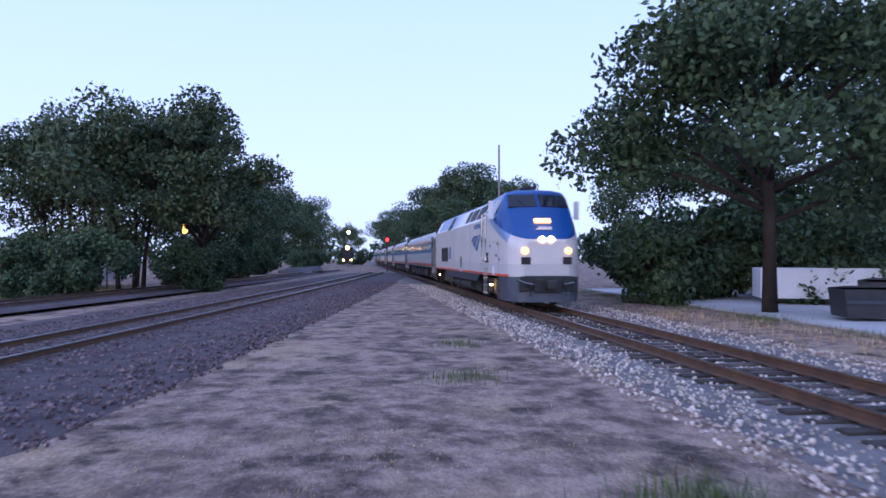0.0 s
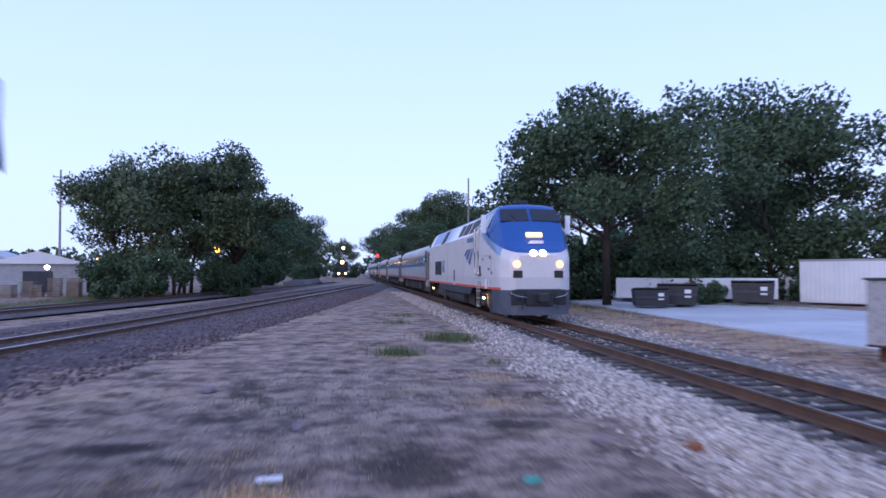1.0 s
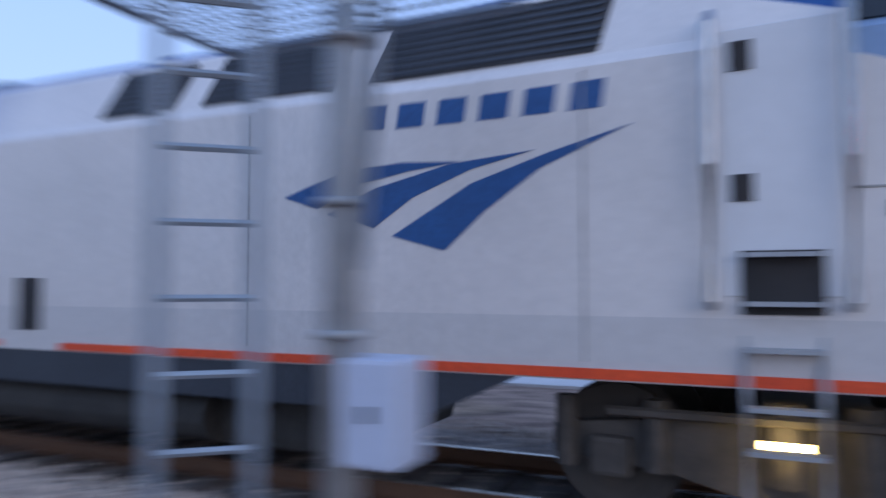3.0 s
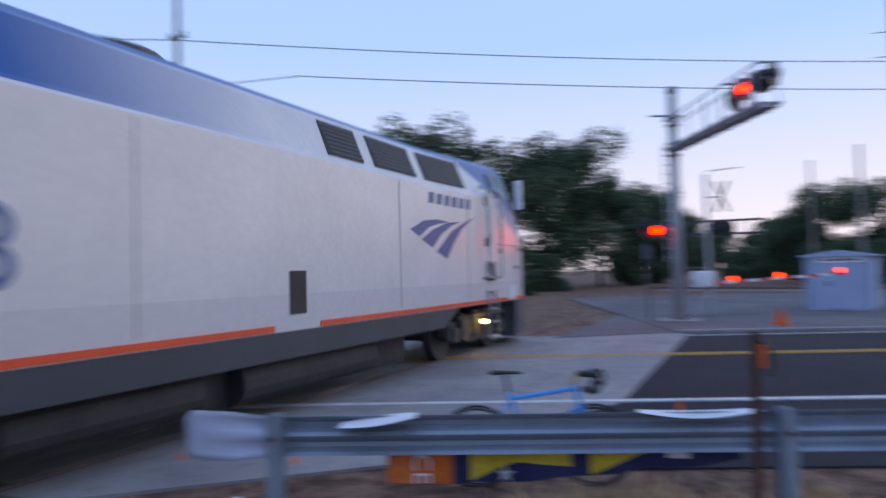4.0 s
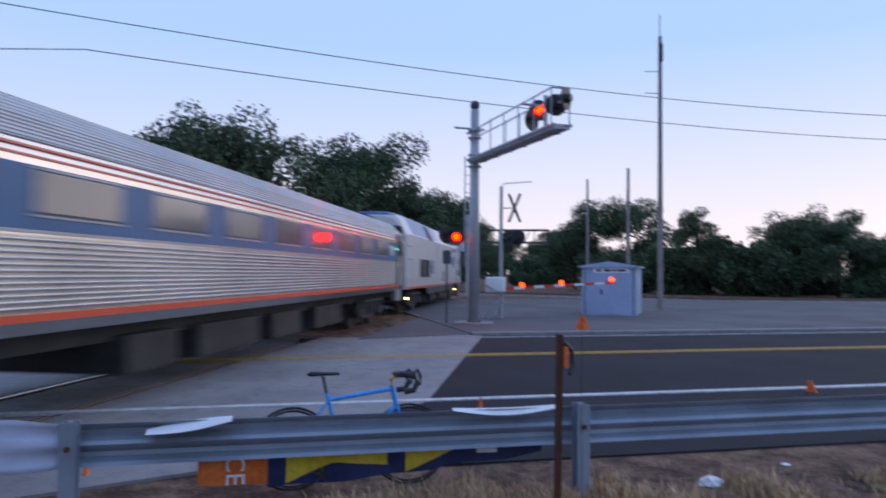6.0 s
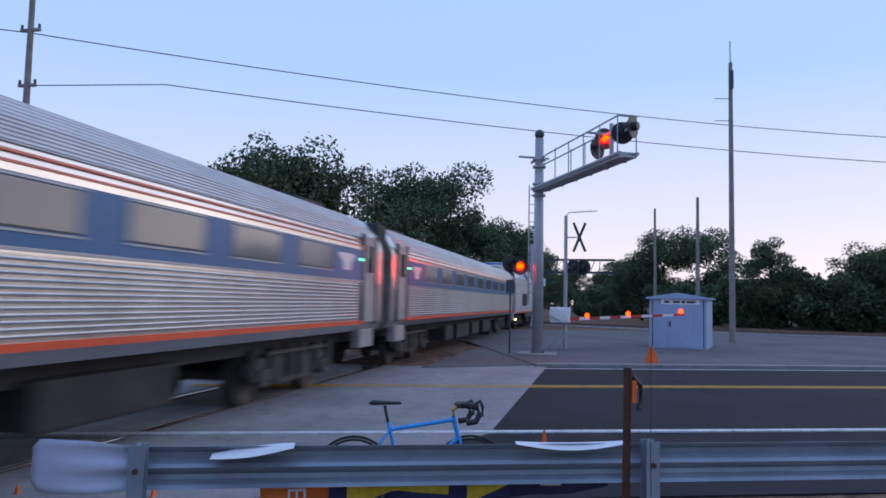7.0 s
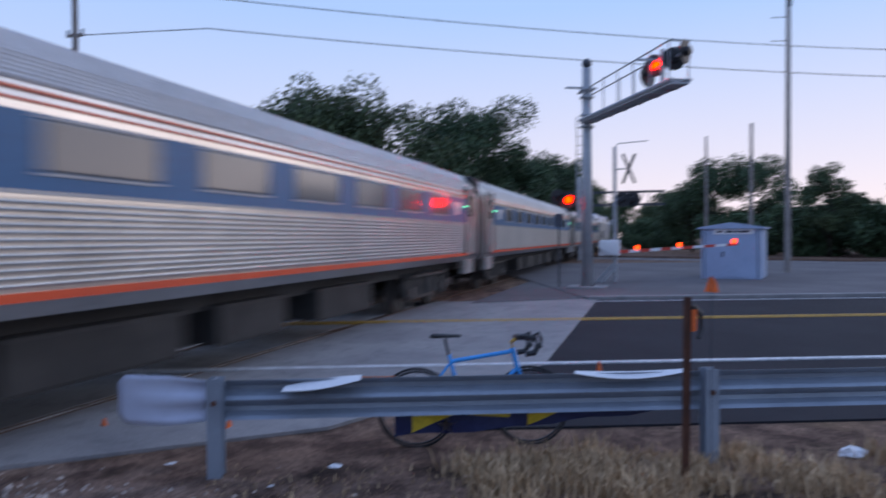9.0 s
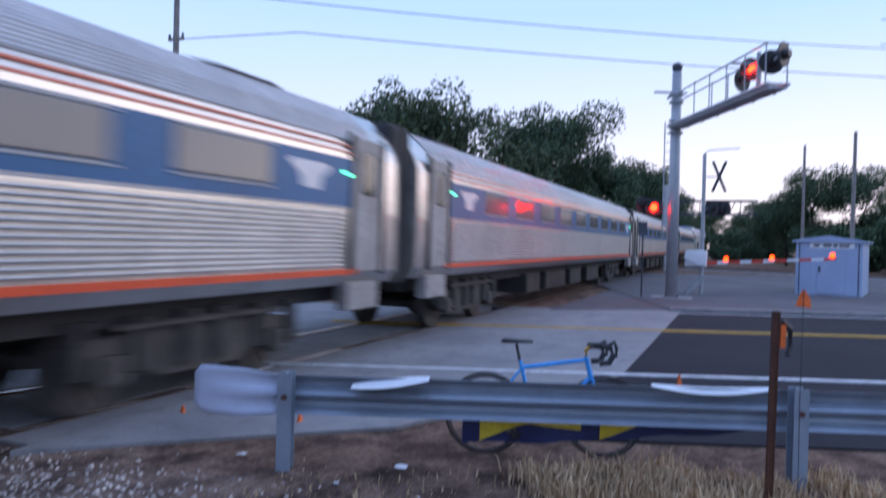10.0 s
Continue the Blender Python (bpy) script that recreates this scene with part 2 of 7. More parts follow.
M_DARKGLASS = glassy("dark_window_glass", (0.012, 0.014, 0.018), 0.06)
M_CARGLASS = glassy("tinted_coach_glass", (0.17, 0.165, 0.165), 0.12)
# for grilles, and for flat panels that stand in for shaded recesses
M_GRILLE_AND_SHADE = mat("dark_grille_and_recess_shade", (0.02, 0.018, 0.018), (0.035, 0.03, 0.03), 0.7, big=2, fine=20)
M_RUBBER = mat("black_rubber", (0.02, 0.02, 0.022), (0.03, 0.03, 0.03), 0.75, big=4, fine=30)
M_HEADLIGHT = glow("headlight", (1.0, 0.6, 0.24), 14.0)
M_DITCH = glow("ditch_light", (1.0, 0.5, 0.14), 2.6)
M_CARLIGHT = glow("car_headlight", (1.0, 0.8, 0.55), 14.0)
M_NUMBERBOARD = glow("lit_number_board", (1.0, 0.5, 0.17), 2.2)
M_STEPLIGHT = glow("step_light", (1.0, 0.7, 0.25), 16.0)
M_SIGNAL = glow("flashing_signal_red", (1.0, 0.0017, 0.0001), 200.0)
M_GATELAMP = glow("gate_lamp_orange", (1.0, 0.045, 0.003), 6.0)
M_SIGNALRED = glow("signal_red", (1.0, 0.03, 0.02), 4.0)
M_ROOF = mat("silvery_coach_roof", (0.62, 0.6, 0.6), (0.5, 0.48, 0.48), 0.38, 0.6, big=0.4, fine=6, bump=0.04)
M_CARPAINT = mat("dark_silver_car_paint", (0.12, 0.125, 0.135), (0.1, 0.105, 0.115), 0.25, 0.6, big=1, fine=10, bump=0.01)
M_GREENLAMP = glow("green_marker", (0.1, 1.0, 0.5), 3.0)
M_LAMP = glow("street_light", (1.0, 0.85, 0.6), 12.0)
M_BARK = mat("bark", (0.07, 0.055, 0.045), (0.045, 0.036, 0.03), 0.95, big=2, fine=18, bump=1.0, dist=0.05)
M_LEAF = mat("leaves", (0.068, 0.112, 0.046), (0.04, 0.074, 0.034), 0.75, big=0.35, fine=3, bump=0.0, island=0.45)
M_LEAF_OLIVE = mat("olive_leaves", (0.085, 0.115, 0.045), (0.05, 0.08, 0.035), 0.75, big=0.35, fine=3, bump=0.0, island=0.45)
M_DRYGRASS = mat("dry_grass", (0.62, 0.43, 0.25), (0.43, 0.295, 0.17), 0.9, big=0.8, fine=6, bump=0.0, island=0.4)
M_WEED = mat("weed_leaves", (0.075, 0.12, 0.035), (0.12, 0.14, 0.05), 0.85, big=1.5, fine=8, bump=0.0, island=0.4)
M_BOXBLUE = mat("pale_blue_painted_steel", (0.36, 0.46, 0.62), (0.3, 0.39, 0.54), 0.5, big=0.9, fine=12, bump=0.02, grain=0.15)
M_SHEDSIDE = mat("ivory_painted_steel", (0.58, 0.63, 0.76), (0.52, 0.57, 0.7), 0.45, big=0.7, fine=12, bump=0.02, grain=0.1)
M_BRICK = mat("brick_wall", (0.3, 0.11, 0.07), (0.22, 0.085, 0.06), 0.9, big=0.6, fine=12, bump=0.2)
M_MORTAR = mat("mortar", (0.25, 0.2, 0.17), None, 0.95)
M_WOODPOLE = mat("weathered_pole_wood", (0.32, 0.285, 0.26), (0.23, 0.2, 0.18), 0.9, big=1.5, fine=25, bump=0.5)
M_RUST = mat("rusty_steel", (0.14, 0.055, 0.03), (0.08, 0.035, 0.022), 0.85, 0.2, big=6, fine=40, bump=0.5)
M_SAFETY = mat("safety_orange", (0.9, 0.16, 0.02), (0.75, 0.13, 0.02), 0.6, big=4, fine=20)
M_WIRE = mat("black_cable", (0.03, 0.03, 0.035), None, 0.6)


# ---- mesh helpers ----
def finish(bm, name, material, parent=None, label="", smooth=False):
    me = bpy.data.meshes.new(name)
    bmesh.ops.recalc_face_normals(bm, faces=bm.faces[:])
    bm.to_mesh(me)
    bm.free()
    for x in (material if isinstance(material, (list, tuple)) else [material]):
        me.materials.append(x)
    if smooth:
        me.shade_smooth()
    ob = new(name, me)
    if parent is not None:
        ob.parent = parent
    if label:
        ob["label"] = label
    return ob


def part(name, bm, material, parent, label="", smooth=False):
    return finish(bm, name, material, parent, label, smooth)


def thing(name, label, category, group="", m=None, kind=""):
    ob = new(name)
    tagged(ob, label, category, group, kind)
    if m is not None:
        ob.matrix_basis = m
    return ob


def box(bm, c, s, rot=None, bevel=0.0):
    """A box of size s with its centre at c."""
    m = Matrix.Translation(c) @ (rot or Matrix.Identity(4)) @ Matrix.Diagonal((*s, 1))
    r = bmesh.ops.create_cube(bm, size=1, matrix=m)
    if bevel:
        es = list({e for v in r["verts"] for e in v.link_edges})
        bmesh.ops.bevel(bm, geom=es, offset=bevel, segments=2, affect="EDGES", profile=0.6)
    return bm


def cyl(bm, a, b, r, r2=None, seg=10, caps=True):
    """A round bar from a to b."""
    a, b = Vector(a), Vector(b)
    q = (b - a).to_track_quat("Z", "Y").to_matrix().to_4x4()
    m = Matrix.Translation((a + b) / 2) @ q
    bmesh.ops.create_cone(bm, cap_ends=caps, segments=seg, radius1=r, radius2=r if r2 is None else r2, depth=(b - a).length, matrix=m)
    return bm


def prism(bm, poly, y0, y1, axis="y"):
    """A flat outline, given as pairs, drawn out along an axis."""
    def at(p, d):
        return {"y": (p[0], d, p[1]), "x": (d, p[0], p[1]), "z": (p[0], p[1], d)}[axis]
    a = [bm.verts.new(at(p, y0)) for p in poly]
    b = [bm.verts.new(at(p, y1)) for p in poly]
    bm.faces.new(a)
    bm.faces.new(b[::-1])
    for i in range(len(poly)):
        j = (i + 1) % len(poly)
        bm.faces.new((a[i], b[i], b[j], a[j]))
    return bm


def loft(bm, rings, closed=True, caps=True):
    vs = [[bm.verts.new(p) for p in r] for r in rings]
    for r0, r1 in zip(vs, vs[1:]):
        k = len(r0)
        for i in range(k if closed else k - 1):
            j = (i + 1) % k
            bm.faces.new((r0[i], r0[j], r1[j], r1[i]))
    if caps:
        bm.faces.new(vs[0][::-1])
        bm.faces.new(vs[-1])
    return bm


def tube(bm, pts, r, seg=6, r2=None):
    """A bar that follows the points."""
    pts = [Vector(p) for p in pts]
    rings = []
    for i, p in enumerate(pts):
        d = (pts[min(i + 1, len(pts) - 1)] - pts[max(i - 1, 0)]).normalized()
        q = d.to_track_quat("Z", "Y")
        k = r if r2 is None else r + (r2 - r) * i / (len(pts) - 1)
        rings.append([p + q @ Vector((math.cos(a) * k, math.sin(a) * k, 0)) for a in (2 * math.pi * j / seg for j in range(seg))])
    return loft(bm, rings)


def raw(name, verts, faces, material, parent=None, kind="", label="", category=""):
    me = bpy.data.meshes.new(name)
    me.from_pydata(np.asarray(verts).tolist(), [], np.asarray(faces).tolist() if not isinstance(faces, list) else faces)
    me.materials.append(material)
    ob = new(name, me)
    if parent is not None:
        ob.parent = parent
    return tagged(ob, label, category, "", kind)


# ---- the ground ----
TRACK_Y, GAUGE = 6.67, 1.506
ROAD_D, ROAD_N = Vector((0.345, -0.9386, 0)), Vector((0.9386, 0.345, 0))


def road_point(along, off, z=0.0):
    """A place by its distance along the road and across it."""
    p = ROAD_D * along + ROAD_N * off
    return (p.x, p.y, z)


def ground_z(x, y):
    t = min(1, max(0, (x + 2.5) / 4.5))
    level = min(1, max(0, (x - 2.5) / 2))
    z = -0.15 + 0.10 * t + 0.03 * level
    near = max(0.0, 1 - (x * x + y * y) / 900) * (1 - 0.8 * level)
    z += near * (0.035 * noise.noise((x * 0.6, y * 0.6, 0)) + 0.02 * noise.noise((x * 2.1, y * 2.1, 3)))
    hole = math.exp(-(((x + 8.7) / 1.0) ** 2 + ((y - 0.5) / 0.55) ** 2))
    z -= 0.07 * hole
    dip = min(1.0, max(0.0, (2.5 - abs(y - TRACK_Y)) / 0.5)) * (1 - min(1, max(0, x - 3.0)))
    z -= 0.17 * dip
    z -= 0.5 * math.exp(-((x + 60) ** 2 + (y + 40) ** 2) / 900)
    return z


def axis_steps(lo, hi, fine, n_far, reach):
    inner = np.arange(lo, hi + 1e-6, fine)
    out = np.geomspace(1.0, reach, n_far)
    return np.concatenate([lo - out[::-1], inner, hi + out])


gx, gy = axis_steps(-26, 9, 0.22, 26, 1800), axis_steps(-10, 9.5, 0.22, 26, 1800)
gv = [(x, y, ground_z(x, y)) for y in gy for x in gx]
nx = len(gx)
gf = [(j * nx + i, j * nx + i + 1, (j + 1) * nx + i + 1, (j + 1) * nx + i) for j in range(len(gy) - 1) for i in range(nx - 1)]
ground = raw("ground", gv, gf, M_GROUND, kind="structure", label="bare trampled dirt with gravel and dry grass", category="ground")
ground.data.shade_smooth()


def slab(name, pts, z0, z1, material, label, category):
    bm = bmesh.new()
    prism(bm, pts, z0, z1, "z")
    return tagged(finish(bm, name, material), label, category, "", "structure")


def road_strip(name, a0, a1, o0, o1, z0, z1, material, label, category):
    return slab(name, [road_point(a, o)[:2] for a, o in ((a0, o0), (a0, o1), (a1, o1), (a1, o0))], z0, z1, material, label, category)


# asphalt road over the crossing, with its shoulders and paint
road_strip("road", 0.5, 140, 6.6, 19.8, -0.3, 0.0, M_ASPHALT, "dark asphalt road with fresh black surface", "road")
slab("crossing_apron", [(4.0, 5.4), (19.0, 5.4), (21.2, 1.5), (9.9, 1.5), (6.1, 3.0)], -0.3, 0.012, M_CONCRETE, "worn pale concrete apron at the crossing", "pavement")
road_strip("far_road", -150, -9.5, 6.6, 19.8, -0.3, 0.0, M_ASPHALT, "asphalt road beyond the tracks", "road")
slab("crossing_panel", [(4.5, 6.06), (19.2, 6.06), (19.2, 7.28), (4.5, 7.28)], -0.25, -0.012, M_CONCRETE, "concrete panels between the crossing rails", "pavement")
slab("crossing_strip", [(4.2, 5.43), (19.2, 5.43), (19.2, 5.84), (4.2, 5.84)], -0.25, 0.002, M_CONCRETE, "concrete panel strip beside the rail", "pavement")
slab("far_apron", [(4.5, 7.5), (18.0, 7.5), (16.0, 12.5), (2.5, 12.5)], -0.3, 0.006, M_CONCRETE, "worn concrete apron beyond the rails", "pavement")
road_strip("edge_line", -4.6, 140, 9.82, 9.98, -0.05, 0.018, M_WHITE_LINE, "solid white edge line", "road marking")
for k, o in enumerate((15.0, 15.24)):
    road_strip("centre_line", -3.0, 140, o, o + 0.11, -0.05, 0.018, M_YELLOW_LINE, "solid yellow centre line", "road marking")
road_strip("far_edge_line", 4.6, 140, 19.3, 19.42, -0.05, 0.006, M_WHITE_LINE, "faded white edge line", "road marking")
slab("kerb", [road_point(a, o)[:2] for a, o in ((5.4, 19.8), (5.4, 20.1), (140, 20.1), (140, 19.8))], -0.3, 0.09, M_CONCRETE, "low concrete kerb", "kerb")
road_strip("lot_pavement", 5.4, 140, 20.1, 46, -0.3, 0.05, M_LOT, "grey gravelled lot behind the road", "pavement")
slab("trackside_pavement", [(18.7, 4.7), (21.1, 1.5), (33.0, 1.5), (46.0, 4.6)], -0.3, 0.03, M_LOT, "grey gravel beside the rails", "pavement")
slab("parking_lot", [(-60, 14.0), (-19, 12.6), (2, 13.5), (2, 30), (-35, 24), (-60, 21)], -0.3, -0.10, M_PALELOT, "pale grey gravel parking lot", "pavement")


# ---- railway ----
RAIL_PROFILE = [(-0.07, -0.18), (0.07, -0.18), (0.07, -0.165), (0.012, -0.14), (0.012, -0.045), (0.036, -0.035), (0.036, -0.006), (0.028, 0.0), (-0.028, 0.0),
                (-0.036, -0.006), (-0.036, -0.035), (-0.012, -0.045), (-0.012, -0.14), (-0.07, -0.165)]


def rail(parent, line):
    """A rail along a line of places; its worn head is bright."""
    bm = bmesh.new()
    rings = []
    for i, p in enumerate(line):
        d = (Vector(line[min(i + 1, len(line) - 1)]) - Vector(line[max(i - 1, 0)])).normalized()
        side = Vector((-d.y, d.x, 0))
        rings.append([Vector(p) + side * a + Vector((0, 0, b)) for a, b in RAIL_PROFILE])
    loft(bm, rings)
    bm.normal_update()
    for f in bm.faces:
        f.material_index = 1 if all(v.co.z > -0.003 for v in f.verts) else 0
    return part("rail", bm, [M_RAIL, M_RAILTOP], parent, "rust-brown steel rail with a worn bright head")


def tie_mesh():
    bm = bmesh.new()
    box(bm, (0, 0, 0), (0.23, 2.6, 0.18), bevel=0.015)
    for y in (-0.753, 0.753):
        box(bm, (0, y, 0.096), (0.19, 0.34, 0.016))
        for x in (-0.06, 0.06):
            box(bm, (x, y + 0.11, 0.115), (0.035, 0.035, 0.03))
    me = bpy.data.meshes.new("tie")
    bm.to_mesh(me)
    bm.free()
    me.materials.append(M_TIE)
    return me


TIE = tie_mesh()
main_track = thing("railway_track", "straight main track of rusty rails on dark wooden ties", "railway track", kind="structure")
for s in (-1, 1):
    rail(main_track, [(x, TRACK_Y + s * GAUGE / 2, 0) for x in (-420, -100, -30, 5, 20, 60, 420)])
rng = random.Random(4)
for i in range(150):
    x = -42 + i * 0.56
    if 4.2 < x < 19.4:
        continue
    t = new("tie", TIE)
    t.parent = main_track
    t.matrix_basis = pose(x + rng.uniform(-0.04, 0.04), TRACK_Y + rng.uniform(-0.05, 0.05), -0.275 + rng.uniform(-0.012, 0.008), 0, 0, rng.uniform(-1.5, 1.5))
bm = bmesh.new()
for i in range(230):
    for x in (-42.6 - i * 0.56, 42.0 + i * 0.56):
        box(bm, (x, TRACK_Y, -0.275), (0.23, 2.6, 0.18))
part("far_ties", bm, M_TIE, main_track)["kind"] = "stuff"


def bed(name, line, half_top, half_foot, z_top, z_foot, label, material=None):
    bm = bmesh.new()
    rings = []
    for i, p in enumerate(line):
        d = (Vector(line[min(i + 1, len(line) - 1)]) - Vector(line[max(i - 1, 0)])).normalized()
        s = Vector((-d.y, d.x, 0))
        p = Vector((p[0], p[1], 0))
        rings.append([p + s * a + Vector((0, 0, z)) for a, z in ((-half_foot, z_foot), (-half_top, z_top), (half_top, z_top), (half_foot, z_foot))])
    loft(bm, rings, closed=False, caps=False)
    return tagged(finish(bm, name, material or M_BALLAST), label, "ballast", "", "structure")


bed("ballast_bed", [(x, TRACK_Y, 0) for x in (-420, -60, -20, 4.3)], 1.9, 2.7, -0.225, -0.17, "pale crushed-stone ballast bed of the main track")
bed("ballast_bed_beyond", [(x, TRACK_Y, 0) for x in (19.3, 60, 420)], 1.9, 2.7, -0.225, -0.17, "crushed-stone ballast bed beyond the crossing")

# two side tracks that swing in from the yard
def side_line(pts, n=26):
    """A smooth line through four places."""
    p0, p1, p2, p3 = [Vector((*p, 0)) for p in pts]
    return [tuple(p0 * (1 - t) ** 3 + p1 * 3 * t * (1 - t) ** 2 + p2 * 3 * t * t * (1 - t) + p3 * t ** 3) for t in (i / (n - 1) for i in range(n))]


def shifted(line, off):
    out = []
    for i, p in enumerate(line):
        d = (Vector(line[min(i + 1, len(line) - 1)]) - Vector(line[max(i - 1, 0)])).normalized()
        out.append(tuple(Vector(p) + Vector((-d.y, d.x, 0)) * off))
    return out


for k, pts in enumerate((((2, -12.2), (-26, -7.4), (-60, -2.9), (-110, 2.6)), ((0, -24.0), (-40, -15.0), (-70, -10.5), (-130, -3.5)))):
    line = side_line(pts)
    line = [(x, y, 0.04) for x, y, z in line]
    tr = thing("yard_track", "curving yard track with dark rusty rails", "railway track", "yard tracks", kind="structure")
    for s in (-1, 1):
        rail(tr, shifted(line, s * GAUGE / 2))
    bed("yard_ballast", line, 1.8, 4.4 if k == 0 else 2.6, -0.12, -0.18, "dark purplish crushed-stone ballast of the yard track", M_YARDBED)
    bm = bmesh.new()
    dense = side_line(pts, 200)
    for i in range(1, 199):
        d = Vector(dense[i + 1]) - Vector(dense[i - 1])
        box(bm, (dense[i][0], dense[i][1], -0.2), (0.23, 2.6, 0.18), pose(0, 0, 0, 0, 0, math.degrees(math.atan2(d.y, d.x))))
    part("ties", bm, M_TIE, tr)["kind"] = "stuff"


# ---- the train ----
def livery():
    """Silver loco paint with a blue nose that sweeps up to the roof, a grey sill band, road dust."""
    m, n, l, p = tree_of("locomotive_paint")
    coord = n.new("ShaderNodeTexCoord").outputs["Object"]
    sep = n.new("ShaderNodeSeparateXYZ")
    l.new(coord, sep.inputs[0])
    x, z = sep.outputs[0], sep.outputs[2]
    dust, fine = noise_node(n, l, coord, 0.8, 5.0), noise_node(n, l, coord, 14.0, 5.0)
    c = mixed(n, l, ramp(n, l, dust, [(0.35, (0, 0, 0)), (0.7, (1, 1, 1))]), (0.75, 0.70, 0.665), (0.65, 0.61, 0.58))
    sill = calc(n, l, "LESS_THAN", z, 1.58)
    c = mixed(n, l, sill, c, (0.62, 0.59, 0.57))
    line = calc(n, l, "SUBTRACT", 2.5, calc(n, l, "MULTIPLY", x, 0.36))
    nose = calc(n, l, "MULTIPLY", calc(n, l, "GREATER_THAN", z, line), calc(n, l, "GREATER_THAN", x, -4.4))
    roof = calc(n, l, "GREATER_THAN", z, 4.13)
    fade = n.new("ShaderNodeMapRange")
    fade.inputs[1].default_value, fade.inputs[2].default_value = -11.0, -14.5
    l.new(x, fade.inputs[0])
    rear = calc(n, l, "MULTIPLY", calc(n, l, "MULTIPLY", calc(n, l, "GREATER_THAN", z, 3.42), fade.outputs[0]), calc(n, l, "GREATER_THAN", x, -20.6))
    blue = calc(n, l, "MAXIMUM", calc(n, l, "MAXIMUM", nose, roof), rear)
    # paler blue band below the nose blue: the shoulder facet's sky reflection, painted on
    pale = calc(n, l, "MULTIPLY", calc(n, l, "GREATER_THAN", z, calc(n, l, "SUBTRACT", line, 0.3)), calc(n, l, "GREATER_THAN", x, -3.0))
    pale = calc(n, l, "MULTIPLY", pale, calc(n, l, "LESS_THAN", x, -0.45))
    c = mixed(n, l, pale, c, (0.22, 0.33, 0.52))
    c = mixed(n, l, blue, c, (0.007, 0.078, 0.29))
    c = mixed(n, l, 0.25, c, ramp(n, l, fine, [(0.3, (0.7, 0.7, 0.7)), (0.7, (1.1, 1.1, 1.1))]), "MULTIPLY")
    l.new(c, p.inputs["Base Color"])
    p.inputs["Roughness"].default_value = 0.3
    bumped(n, l, p, dust, 0.03, 0.05)
    return m


M_LIVERY = livery()
SIDE = 1.53


def wheelset(parent, x, r=0.5):
    bm = bmesh.new()
    for s in (-1, 1):
        y = s * 0.75
        cyl(bm, (0, y - 0.06, 0), (0, y + 0.06, 0), r, seg=20)
        cyl(bm, (0, y - s * 0.06, 0), (0, y - s * 0.10, 0), r + 0.03, seg=20)
        cyl(bm, (0, y + s * 0.06, 0), (0, y + s * 0.2, 0), 0.13, seg=10)
        for k in range(4):
            a = k * math.pi / 2
            box(bm, (math.cos(a) * 0.3, y + s * 0.065, math.sin(a) * 0.3), (0.09, 0.02, 0.09))
    cyl(bm, (0, -0.75, 0), (0, 0.75, 0), 0.09, seg=10)
    ob = part("wheelset", bm, M_TRUCK, parent, "dark steel wheel pair on its axle")
    ob.matrix_basis = pose(x, 0, r)
    return ob


def truck(parent, x, base, r):
    """A bogie: two side frames with springs, bolster and brake gear."""
    bm = bmesh.new()
    for s in (-1, 1):
        y = s * 1.02
        prism(bm, [(x - base / 2 - 0.45, 0.5), (x - base / 2 + 0.4, 0.42), (x - 0.6, 0.3), (x + 0.6, 0.3), (x + base / 2 - 0.4, 0.42), (x + base / 2 + 0.45, 0.5),
                   (x + base / 2 + 0.45, 0.72), (x + 0.6, 0.86), (x - 0.6, 0.86), (x - base / 2 - 0.45, 0.72)], y - 0.07, y + 0.07)
        for dx in (-base / 2, base / 2):
            box(bm, (x + dx, s * 1.12, r), (0.3, 0.16, 0.3), bevel=0.04)
            cyl(bm, (x + dx - 0.34, s * 1.12, 0.42), (x + dx - 0.34, s * 1.12, 0.95), 0.085, seg=8)
            cyl(bm, (x + dx + 0.34, s * 1.12, 0.42), (x + dx + 0.34, s * 1.12, 0.95), 0.085, seg=8)
        cyl(bm, (x - 0.25, s * 1.1, 0.4), (x - 0.25, s * 1.1, 0.98), 0.12, seg=8)
        cyl(bm, (x + 0.25, s * 1.1, 0.4), (x + 0.25, s * 1.1, 0.98), 0.12, seg=8)
        cyl(bm, (x - base / 2, s * 1.2, 0.86), (x + base / 2, s * 1.2, 0.86), 0.04, seg=6)
    box(bm, (x, 0, 0.72), (0.8, 2.1, 0.3))
    for dx in (-base / 2, base / 2):
        box(bm, (x + dx + 0.62, 0, 0.45), (0.12, 1.9, 0.25))
    return part("truck", bm, M_TRUCK, parent, "grimy cast-steel bogie frame with coil springs")


def section(x, zr, hw):
    """Half outline of the body at x: upright side, slanted shoulder, rounded roof."""
    k = (zr - 1.12) / (4.33 - 1.12)
    pts = [(1.53, 1.12), (1.53, 1.9), (1.53, 2.6), (1.53, 3.38), (1.46, 3.47), (1.16, 4.08), (1.0, 4.22), (0.62, 4.3), (0.0, 4.33)]
    f = min(1.0, max(0.0, (x + 2.2) / 1.2)) if x > -2.2 else 0.0   # the nose keeps broad, flat-topped facets
    flat = [(1.53, 1.12), (1.53, 1.9), (1.53, 2.6), (1.53, 3.2), (1.5, 3.45), (1.3, 4.12), (1.24, 4.24), (0.8, 4.31), (0.0, 4.33)]
    half = [((a + (c - a) * f) * hw / 1.53, 1.12 + (b + (d - b) * f - 1.12) * k) for (a, b), (c, d) in zip(pts, flat)]
    return [(x, -a, b) for a, b in half] + [(x, a, b) for a, b in half[-2::-1]]


